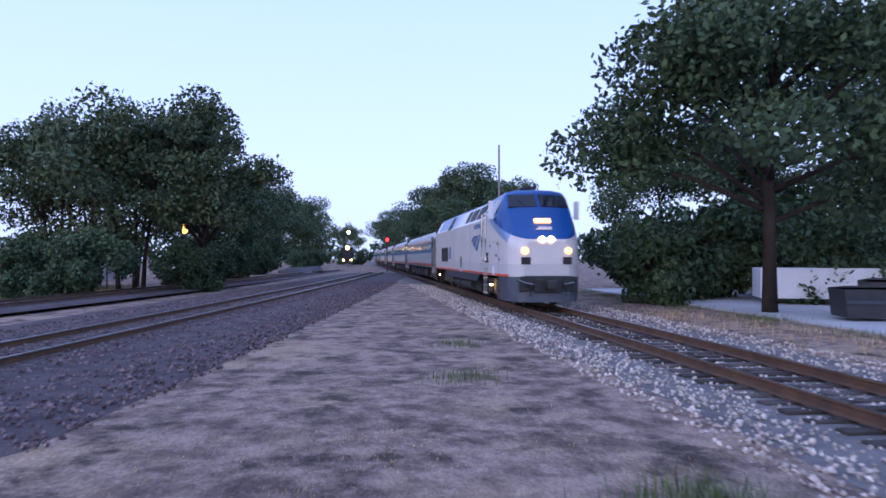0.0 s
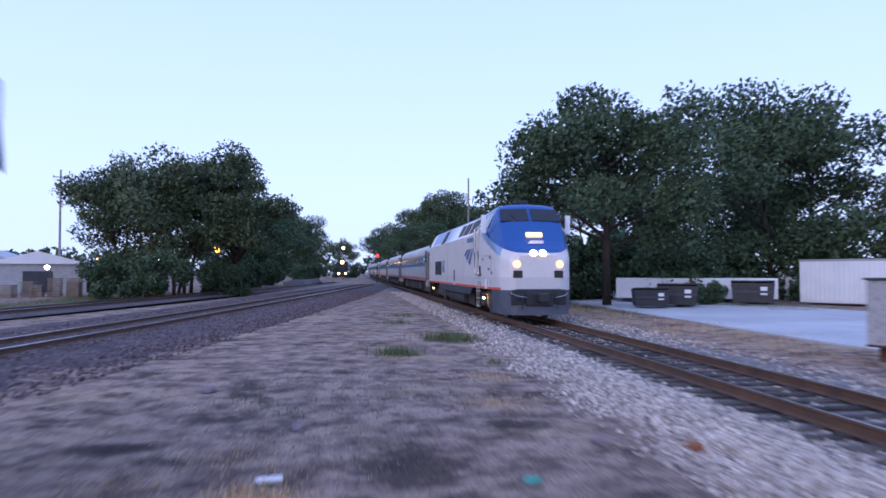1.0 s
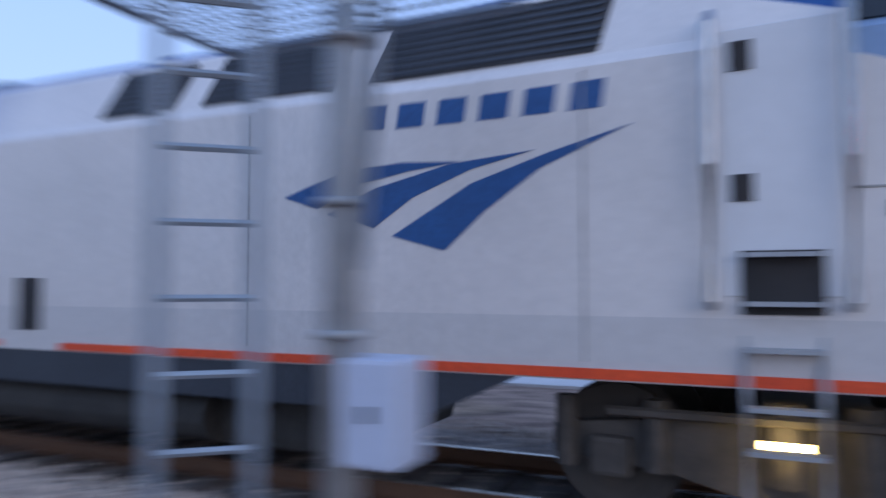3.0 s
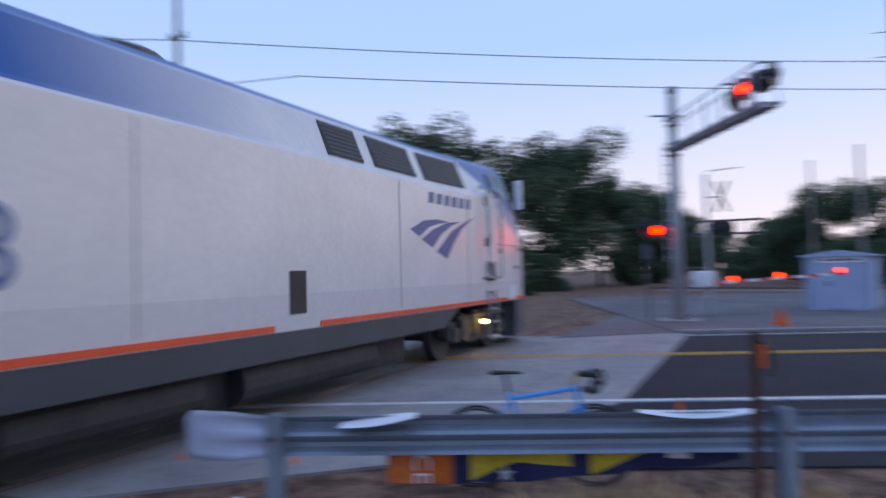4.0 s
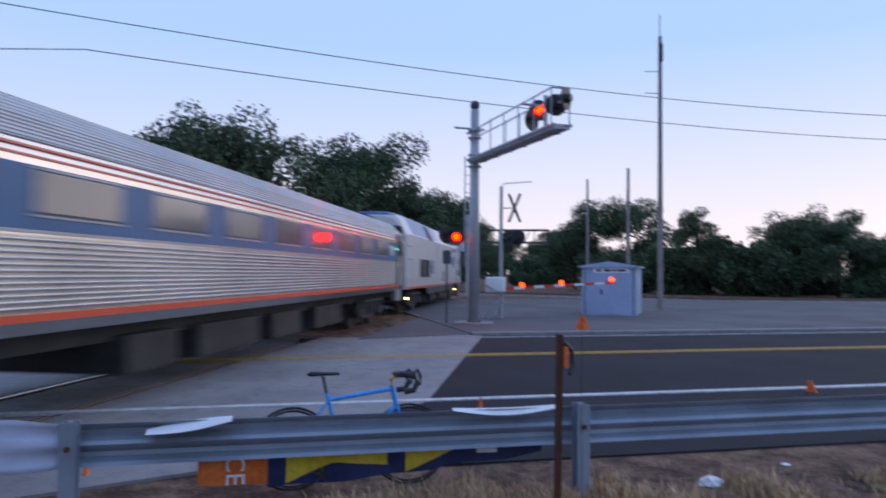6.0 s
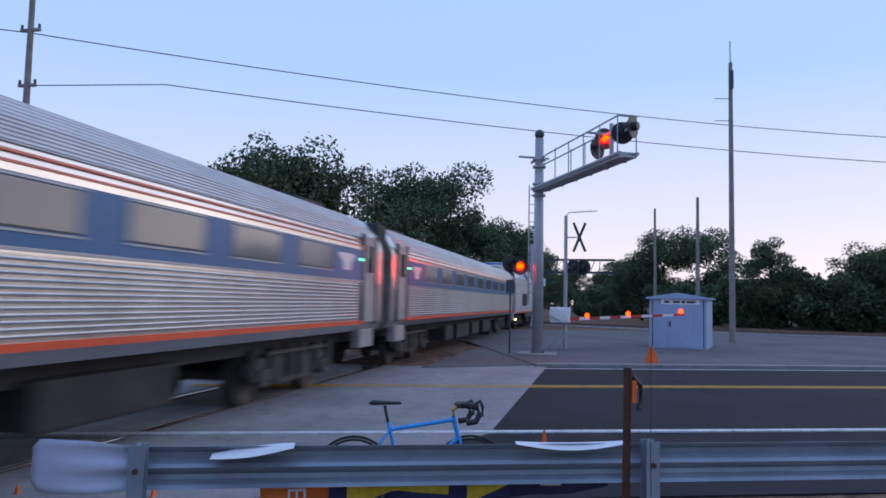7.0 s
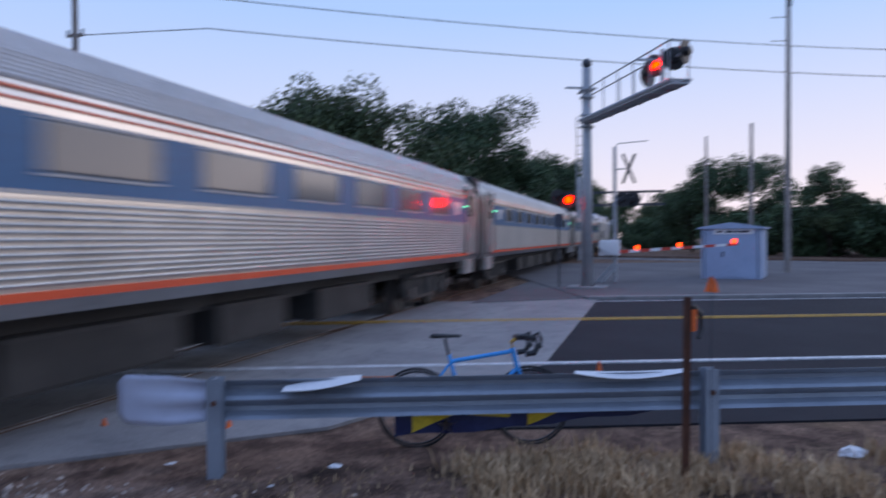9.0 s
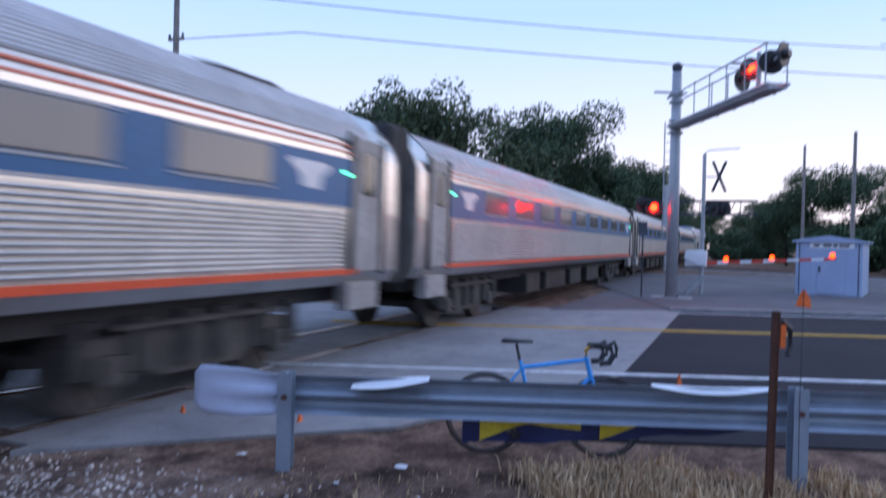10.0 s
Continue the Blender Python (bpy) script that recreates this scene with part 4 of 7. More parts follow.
def motions():
    times = [i / 30 for i in range(301)]
    walk(banner, [(t, pose(0, 0, z)) for t, z in ((0.0, 0.0), (5.5, 0.0), (6.2, 0.01), (7.5, 0.04), (8.5, 0.06), (9.0, 0.07), (10.0, 0.05))])
    # the loose orange end blows up behind the beam
    walk(orange_end, [(t, pose(0, 0, z)) for t, z in ((0.0, 0.0), (5.6, 0.0), (6.2, 0.05), (7.5, 0.14), (8.5, 0.22), (10.0, 0.23))])
    walk(loco, [(t, pose(x, TRACK_Y, 0)) for t, x in TRAIN_ROWS])
    for k, c in enumerate(coaches):
        walk(c, [(t, pose(x + COACH_FRONT - k * COACH, TRACK_Y, 0)) for t, x in TRAIN_ROWS])
    for thing_ in (loco, *coaches):
        for w in thing_.children:
            if w.name.startswith("wheelset"):
                x, r = w.location.x, w.location.z
                walk(w, [(t, pose(x, 0, r, 0, math.degrees((train_x(t) - train_x(0)) / r) % 360, 0)) for t in times])


# ---- level crossing: cantilever signals, gates, cabins ----
def lamp_unit(parent, m, lit, name="flasher", hood=0.3):
    """A round black backboard with a hooded lamp, facing along its own -y."""
    bm = bmesh.new()
    cyl(bm, (0, 0, 0), (0, 0.025, 0), 0.3, seg=24)
    cyl(bm, (0, 0.025, 0), (0, 0.16, 0), 0.13, 0.1, seg=14)
    n = 9
    for k in range(n):
        a0, a1 = [math.radians(-10 + 200 * (k + d) / n) for d in (0, 1)]
        q = [(0.13 * math.cos(a0), 0, 0.13 * math.sin(a0)), (0.13 * math.cos(a1), 0, 0.13 * math.sin(a1)),
             (0.13 * math.cos(a1), -hood * (0.35 + 0.65 * max(0, math.sin(a1))), 0.13 * math.sin(a1)), (0.13 * math.cos(a0), -hood * (0.35 + 0.65 * max(0, math.sin(a0))), 0.13 * math.sin(a0))]
        bm.faces.new([bm.verts.new(p) for p in q])
    u = part(name, bm, M_BLACK, parent, "black round backboard with hood")
    u.matrix_basis = m
    bm = bmesh.new()
    cyl(bm, (0, -0.03, 0), (0, 0.0, 0), 0.115, 0.11, seg=18)
    part("lens", bm, M_SIGNAL if lit else M_DARKRED, u, "glowing orange-red lens" if lit else "unlit dark red lens")
    return u


M_DARKRED = mat("unlit_red_lens", (0.12, 0.012, 0.008), (0.09, 0.01, 0.008), 0.2, big=4, fine=20, bump=0.02)


def cantilever(base, tip, z_arm, top, label):
    """A tall tubular mast with a lattice walkway arm, handrails, ladder and flashers."""
    ob = thing("cantilever_signal", label, "crossing signal", "cantilever signals", pose(*base))
    dx, dy = tip[0] - base[0], tip[1] - base[1]
    L = math.hypot(dx, dy)
    u = Vector((dx / L, dy / L, 0))
    v = Vector((-u.y, u.x, 0))
    bm = bmesh.new()
    cyl(bm, (0, 0, 0), (0, 0, top - 0.25), 0.19, 0.15, seg=20)
    cyl(bm, (0, 0, 0), (0, 0, 0.06), 0.34, seg=16)
    for z in (z_arm - 0.25, z_arm + 0.15, z_arm + 0.75, z_arm + 1.0):
        cyl(bm, (0, 0, z), (0, 0, z + 0.07), 0.23, seg=20)
    part("mast", bm, M_ALU, ob, "round weathered aluminium mast", True)
    bm = bmesh.new()
    bmesh.ops.create_uvsphere(bm, u_segments=12, v_segments=8, radius=0.17, matrix=pose(0, 0, top - 0.1))
    part("ball_cap", bm, M_SKIRT, ob, "round dark cap", True)
    for a in range(4):
        bm = bmesh.new()
        c, s = math.cos(a * math.pi / 2 + 0.78) * 0.27, math.sin(a * math.pi / 2 + 0.78) * 0.27
        cyl(bm, (c, s, 0.02), (c, s, 0.16), 0.025, seg=6)
        part("anchor_bolt", bm, M_RUST, ob)
    # walkway: two chords, deck grating, lattice below
    for w in (-0.26, 0.26):
        bm = bmesh.new()
        tube(bm, [v * w + Vector((0, 0, z_arm)), u * L + v * w + Vector((0, 0, z_arm + 0.02))], 0.055, 6)
        part("chord", bm, M_ALU, ob)
    bm = bmesh.new()
    n = 40
    for i in range(n + 1):
        p = u * (L * i / n) + Vector((0, 0, z_arm + 0.03))
        tube(bm, [p - v * 0.25, p + v * 0.25], 0.016, 4)
    for w in (-0.2, -0.07, 0.07, 0.2):
        tube(bm, [v * w + Vector((0, 0, z_arm + 0.03)), u * L + v * w + Vector((0, 0, z_arm + 0.05))], 0.012, 4)
    box(bm, u * (L / 2) + Vector((0, 0, z_arm - 0.06)), (L, 0.48, 0.05), pose(0, 0, 0, 0, 0, math.degrees(math.atan2(u.y, u.x))))
    part("walkway_deck", bm, M_ALU, ob, "dull metal grating deck")
    for i in range(12):
        bm = bmesh.new()
        a, b = L * i / 12, L * (i + 1) / 12
        w = 0.22 if i % 2 else -0.22
        tube(bm, [u * a + v * w + Vector((0, 0, z_arm - 0.1)), u * b - v * w + Vector((0, 0, z_arm - 0.1))], 0.022, 5)
        part("lattice_bar", bm, M_ALU, ob)
    for w in (-0.27, 0.27):
        for k in range(1, 6):
            bm = bmesh.new()
            p = u * (L * (0.16 + 0.165 * k)) + v * w
            tube(bm, [p + Vector((0, 0, z_arm)), p + Vector((0, 0, z_arm + 1.02))], 0.02, 6)
            part("rail_post", bm, M_ALU, ob)
        for h in (1.02,):
            bm = bmesh.new()
            tube(bm, [Vector((0, 0, z_arm + 0.85)) + v * w * 0.4, u * (L * 0.2) + v * w + Vector((0, 0, z_arm + 0.95)), u * (L * 0.99) + v * w + Vector((0, 0, z_arm + h))], 0.024, 6)
            part("handrail", bm, M_ALU, ob)
    bm = bmesh.new()
    tube(bm, [u * L * 0.99 - v * 0.27 + Vector((0, 0, z_arm + 1.02)), u * L * 0.99 + v * 0.27 + Vector((0, 0, z_arm + 1.02))], 0.024, 6)
    part("handrail", bm, M_ALU, ob)
    bm = bmesh.new()
    tube(bm, [-u * 0.75 + Vector((0, 0, top - 0.95)), u * 0.35 + Vector((0, 0, top - 0.95))], 0.05, 6)
    tube(bm, [-v * 0.75 + Vector((0, 0, top - 0.93)), v * 0.35 + Vector((0, 0, top - 0.93))], 0.04, 6)
    part("cross_arm", bm, M_ALU, ob)
    # ladder on the mast's back
    for w in (-0.2, 0.2):
        bm = bmesh.new()
        tube(bm, [-u * 0.42 + v * w + Vector((0, 0, 2.0)), -u * 0.42 + v * w + Vector((0, 0, z_arm + 0.2))], 0.022, 5)
        part("ladder_stile", bm, M_ALU, ob)
    for i in range(12):
        bm = bmesh.new()
        z = 2.15 + i * 0.31
        tube(bm, [-u * 0.42 - v * 0.2 + Vector((0, 0, z)), -u * 0.42 + v * 0.2 + Vector((0, 0, z))], 0.014, 5)
        part("rung", bm, M_ALU, ob)
    return ob, u, v, L


sig, u, v, L = cantilever((24.7, 2.12, 0.0), (19.05, -0.68), 5.72, 7.75, "grey cantilever crossing signal with a flashing orange-red lamp")
face_road = math.degrees(math.atan2(-ROAD_D.y, -ROAD_D.x)) - 90
TOWARD = -87.0
bm = bmesh.new()
tube(bm, [u * (L - 0.95) + Vector((0, 0, 5.75)), u * (L - 0.95) + Vector((0, 0, 6.75))], 0.06, 8)
tube(bm, [u * (L - 0.95) - v * 0.75 + Vector((0, 0, 6.45)), u * (L - 0.95) + v * 0.75 + Vector((0, 0, 6.45))], 0.035, 6)
tube(bm, [u * (L - 1.9) + Vector((0, 0, 6.3)), u * (L + 0.25) + Vector((0, 0, 6.4))], 0.035, 6)
part("lamp_bracket", bm, M_ALU, sig)
for d, h, yaw, lit in ((-1.35, 6.42, TOWARD + 25, True), (-1.8, 6.22, TOWARD + 48, False), (0.2, 6.4, TOWARD - 120, False), (-0.35, 6.35, TOWARD + 190, False)):
    p = u * (L + d) + Vector((0, 0, h))
    lamp_unit(sig, pose(p.x, p.y, p.z, 0, 0, yaw), lit)
for dy, h, lit, yaw in ((0.62, 3.05, True, TOWARD + 10), (0.95, 3.12, False, TOWARD + 35)):
    lamp_unit(sig, pose(-0.1, dy, h, 0, 0, yaw), lit)
bm = bmesh.new()
tube(bm, [(0, -0.1, 3.1), (-0.02, 0.95, 3.1)], 0.03, 6)
part("lamp_bracket", bm, M_ALU, sig)
bm = bmesh.new()
box(bm, (0, 0, 0.03), (1.3, 1.3, 0.16), bevel=0.03)
part("footing", bm, M_CONCRETE, sig, "concrete footing")

# the other mast, a stride away from where the film is taken
near_sig = thing("signal_mast", "grey signal mast with ladder, platform and a white junction box", "crossing signal", m=pose(-2.1, 3.5, -0.1))
bm = bmesh.new()
cyl(bm, (0, 0, 0), (0, 0, 5.6), 0.115, 0.105, seg=18)
cyl(bm, (0, 0, 0), (0, 0, 0.07), 0.22, seg=14)
for z in (1.6, 2.35, 3.3):
    cyl(bm, (0, 0, z), (0, 0, z + 0.05), 0.15, seg=18)
part("mast", bm, M_ALU, near_sig, "round aluminium mast", True)
bm = bmesh.new()
box(bm, (0.2, 0.08, 1.2), (0.42, 0.36, 0.6), bevel=0.03)
jb = part("junction_box", bm, M_SHEDSIDE, near_sig, "white steel junction box")
bm = bmesh.new()
box(bm, (0.22, -0.105, 1.2), (0.05, 0.02, 0.09))
part("latch", bm, M_SKIRT, jb)
for w in (-0.2, 0.2):
    bm = bmesh.new()
    tube(bm, [(0.05 + w * 0.75, -1.15 + w * 0.65, 0.05), (0.05 + w * 0.75, -1.15 + w * 0.65, 3.5)], 0.035, 6)
    part("ladder_stile", bm, M_GALV, near_sig)
for i in range(11):
    bm = bmesh.new()
    z = 0.25 + i * 0.32
    tube(bm, [(0.05 - 0.15, -1.15 - 0.13, z), (0.05 + 0.15, -1.15 + 0.13, z)], 0.018, 6)
    part("rung", bm, M_GALV, near_sig)
bm = bmesh.new()
for x in (-1.15, 0.95):
    tube(bm, [(x, -1.25, 3.5), (x, 0.35, 3.5)], 0.03, 6)
for y in (-1.25, 0.35):
    tube(bm, [(-1.15, y, 3.5), (0.95, y, 3.5)], 0.03, 6)
part("platform_frame", bm, M_GALV, near_sig)
bm = bmesh.new()
for k in range(26):
    x = -1.1 + k * 0.08
    tube(bm, [(x, -1.22, 3.5), (x, 0.32, 3.5)], 0.008, 4)
for k in range(10):
    y = -1.15 + k * 0.16
    tube(bm, [(-1.12, y, 3.51), (0.92, y, 3.51)], 0.008, 4)
part("grating", bm, M_GALV, near_sig, "open steel grating")["kind"] = "stuff"
bm = bmesh.new()
tube(bm, [(0.1, 0.0, 2.0), (0.6, -0.6, 3.5)], 0.035, 6)
part("brace", bm, M_GALV, near_sig)

# gate with its crossbuck
gate = thing("crossing_gate", "lowered red and white crossing gate with lit lamps and crossbuck", "crossing gate", m=pose(28.0, 1.35, 0))
bm = bmesh.new()
cyl(bm, (0, 0, 0), (0, 0, 5.2), 0.075, 0.065, seg=12)
tube(bm, [(0, 0, 5.2), (0, -0.12, 5.32), (0, -1.2, 5.38)], 0.02, 5)
part("post", bm, M_ALU, gate, "slim aluminium post")
bm = bmesh.new()
box(bm, (0.0, 0.2, 1.35), (0.5, 0.75, 0.6), bevel=0.05)
part("mechanism", bm, M_WHITE, gate, "white gate mechanism housing")
for k in (-1, 1):
    bm = bmesh.new()
    prism(bm, [(-0.15, 1.1), (0.15, 1.12), (0.6, 1.4), (0.55, 1.6), (0.25, 1.62), (-0.1, 1.35)], k * 0.34 - 0.04, k * 0.34 + 0.04, "x")
    part("counterweight", bm, M_WHITE, gate, "white counterweight arm")
M_GATERED = mat("gate_red", (0.7, 0.07, 0.04), (0.6, 0.06, 0.035), 0.5, big=4, fine=20, bump=0.02)
A0, A1 = Vector((0, -0.15, 1.2)), Vector((-0.1, -4.35, 1.48))
for k in range(11):
    bm = bmesh.new()
    a, b = A0.lerp(A1, k / 11), A0.lerp(A1, (k + 1) / 11)
    c = (a + b) / 2
    box(bm, c, (0.03, (b - a).length, 0.12 - 0.003 * k), pose(0, 0, 0, -math.degrees(math.atan2(A1.z - A0.z, abs(A1.y - A0.y))), 0, 0))
    part("arm_segment", bm, M_GATERED if k % 2 == 0 else M_WHITE, gate)
for t in (0.16, 0.52, 0.97):
    bm = bmesh.new()
    p = A0.lerp(A1, t)
    cyl(bm, p + Vector((-0.05, 0, 0.12)), p + Vector((0.05, 0, 0.12)), 0.085, seg=14)
    part("gate_lamp", bm, M_GATELAMP, gate, "glowing orange-red gate lamp")
for a in (-1, 1):
    bm = bmesh.new()
    box(bm, (-0.1 + 0.02 * a, -0.52, 4.35), (0.025, 0.1, 1.2), pose(0, 0, 0, a * 22, 0, 0))
    part("crossbuck_blade", bm, M_SKIRT, gate, "crossbuck blade seen from its grey back")
bm = bmesh.new()
tube(bm, [(0, 0, 4.35), (-0.08, -0.5, 4.35)], 0.025, 5)
tube(bm, [(0, 0.1, 3.2), (0, -0.75, 3.2)], 0.03, 5)
part("bracket", bm, M_ALU, gate)
for y in (-0.3, -0.68):
    lamp_unit(gate, pose(0, y, 3.2, 0, 0, TOWARD + 150), False)
bm = bmesh.new()
box(bm, (-0.3, 0.25, 0.3), (0.1, 0.1, 1.1), pose(0, 0, 0, 40, 0, 0))
box(bm, (-0.1, 0.45, 0.3), (0.1, 0.1, 1.1), pose(0, 0, 0, 40, 0, 0))
part("foot_strut", bm, M_ALU, gate)

far_sig = thing("far_signal_arm", "far grey signal arm reaching over the road", "crossing signal", m=pose(55, 5.2, 0))
bm = bmesh.new()
cyl(bm, (0, 0, 0), (0, 0, 6.3), 0.16, seg=12)
part("mast", bm, M_ALU, far_sig)
for z in (4.15, 5.1):
    bm = bmesh.new()
    box(bm, (0, -3.1, z), (0.15, 6.2, 0.16))
    part("chord", bm, M_SKIRT, far_sig)
for k in range(9):
    bm = bmesh.new()
    tube(bm, [(0, -0.3 - k * 0.68, 4.2), (0, -0.64 - k * 0.68 + (0.3 if k % 2 else 0), 5.05)], 0.03, 4)
    part("lattice_bar", bm, M_SKIRT, far_sig)

# relay cabin
cabin = thing("relay_cabin", "pale blue steel relay cabin with a low gable roof", "relay cabin", m=pose(32.2, -3.36, 0.05, 0, 0, -12))
bm = bmesh.new()
box(bm, (0, 0, 1.02), (3.0, 2.25, 2.04), bevel=0.015)
part("shell", bm, M_BOXBLUE, cabin)
bm = bmesh.new()
prism(bm, [(-1.25, 2.02), (1.25, 2.02), (1.25, 2.08), (0, 2.28), (-1.25, 2.08)], -1.62, 1.62, "x")
part("roof", bm, M_BOXBLUE, cabin, "low pale blue gable roof")
bm = bmesh.new()
box(bm, (-1.515, -0.1, 1.0), (0.03, 0.95, 1.85), bevel=0.008)
dr = part("door", bm, M_BOXBLUE, cabin)
bm = bmesh.new()
box(bm, (-1.55, 0.3, 1.0), (0.04, 0.06, 0.2))
part("handle", bm, M_BLACK, dr)
bm = bmesh.new()
box(bm, (-1.52, -0.1, 1.9), (0.025, 1.5, 0.2))
sg = part("sign", bm, M_WHITE, cabin, "white sign plate with dark lettering bars")
for y, w in ((0.42, 0.2), (0.05, 0.28), (-0.22, 0.14), (-0.52, 0.34)):
    bm = bmesh.new()
    box(bm, (-1.536, y, 1.9), (0.012, w, 0.09))
    part("lettering_bar", bm, M_SKIRT, sg)
for y in (-1.0, 1.0):
    for z in (0.35,):
        bm = bmesh.new()
        box(bm, (-1.51, y, 1.0), (0.02, 0.03, 1.9))
        part("wall_seam", bm, M_SKIRT, cabin)

# sign post seen edge-on behind the mast
sp = thing("track_sign", "small grey sign on a thin steel post", "sign", m=pose(24.9, 3.1, 0))
bm = bmesh.new()
cyl(bm, (0, 0, 0), (0, 0, 2.6), 0.03, seg=6)
part("post", bm, M_SKIRT, sp)
bm = bmesh.new()
box(bm, (-0.03, 0, 2.35), (0.02, 0.28, 0.46))
part("plate", bm, M_PALE_BLUE_GREY, sp)

# ---- guard rail along the road ----
guard = thing("guard_rail", "galvanised steel guard rail on steel posts with a flared end", "guard rail", kind="")
G0 = Vector((4.68, 3.26, 0))
PROFILE = [(0.00, 0.69), (0.025, 0.665), (0.08, 0.635), (0.085, 0.60), (0.02, 0.56), (0.0, 0.535), (0.02, 0.51), (0.085, 0.47), (0.08, 0.435), (0.025, 0.405), (0.0, 0.38)]


def beam_ring(s, off=0.1, k=1.0):
    p = G0 + ROAD_D * s
    outer = [p + ROAD_N * (off + a * k) + Vector((0, 0, z)) for a, z in PROFILE]
    inner = [p + ROAD_N * (off + a * k + 0.006) + Vector((0, 0, z)) for a, z in PROFILE[::-1]]
    return outer + inner


for i in range(14):
    bm = bmesh.new()
    loft(bm, [beam_ring(-0.1 + i * 3.87 - (0.05 if i else 0)), beam_ring(-0.1 + (i + 1) * 3.87 - 0.05)])
    part("beam", bm, M_GALV, guard, "W-shaped galvanised beam")
bm = bmesh.new()
rings = []
for k in range(13):
    t = k / 12
    d = -0.1 - 0.72 * t
    z0, z1 = 0.375 - 0.035 * min(1, t * 2.5), 0.695 + 0.035 * min(1, t * 2.5)
    e = max(0.0, (t - 0.88) / 0.12)
    z0, z1 = z0 + 0.07 * e * e, z1 - 0.07 * e * e
    ring = []
    for j in range(9):
        w = j / 8
        z = z0 + (z1 - z0) * w
        fold = 0.085 * (0.5 - 0.5 * math.cos(4 * math.pi * w)) * (1 - t) ** 1.5
        p = G0 + ROAD_D * d + ROAD_N * (0.1 + fold + 0.16 * t * t)
        ring.append(Vector((p.x, p.y, z)))
    rings.append(ring + [p + ROAD_N * 0.006 for p in ring[::-1]])
loft(bm, rings)
part("flared_end", bm, M_SHEDSIDE, guard, "pale rounded terminal plate of the rail", True)
for i in range(-0, 15):
    p = G0 + ROAD_D * (i * 3.87)
    bm = bmesh.new()
    rot = pose(0, 0, 0, 0, 0, math.degrees(math.atan2(ROAD_D.y, ROAD_D.x)))
    c = p + Vector((0, 0, 0.28))
    for du in (-0.055, 0.055):
        box(bm, c + ROAD_D * 0.0 + ROAD_N * (du), (0.11, 0.01, 0.9), rot)
    box(bm, c, (0.012, 0.11, 0.9), rot)
    ps = part("post", bm, M_GALV, guard, "galvanised I-section post")
    bm = bmesh.new()
    q = p + Vector((0, 0, 0.55)) - ROAD_N * 0.062
    cyl(bm, q, q - ROAD_N * 0.02, 0.022, seg=6)
    part("bolt", bm, M_RUST, ps)

rust = thing("sign_stub", "rusty steel channel post with an orange tag", "post", m=pose(5.45, -0.17, -0.08, 1.0, 0.8, 20))
bm = bmesh.new()
prism(bm, [(-0.03, -0.012), (-0.019, -0.012), (-0.014, 0.022), (0.014, 0.022), (0.019, -0.012), (0.03, -0.012), (0.03, -0.004), (0.023, -0.004), (0.018, 0.03), (-0.018, 0.03), (-0.023, -0.004), (-0.03, -0.004)], 0, 1.42, "z")
part("channel", bm, M_RUST, rust)
bm = bmesh.new()
box(bm, (-0.01, -0.04, 1.25), (0.02, 0.035, 0.16))
part("tag", bm, M_SAFETY, rust, "faded orange tag")
bm = bmesh.new()
tube(bm, [(0.0, -0.03, 1.36), (0.02, -0.1, 1.3), (0.02, -0.11, 1.18), (0.0, -0.08, 1.12)], 0.02, 6)
part("hook", bm, M_BLACK, rust)


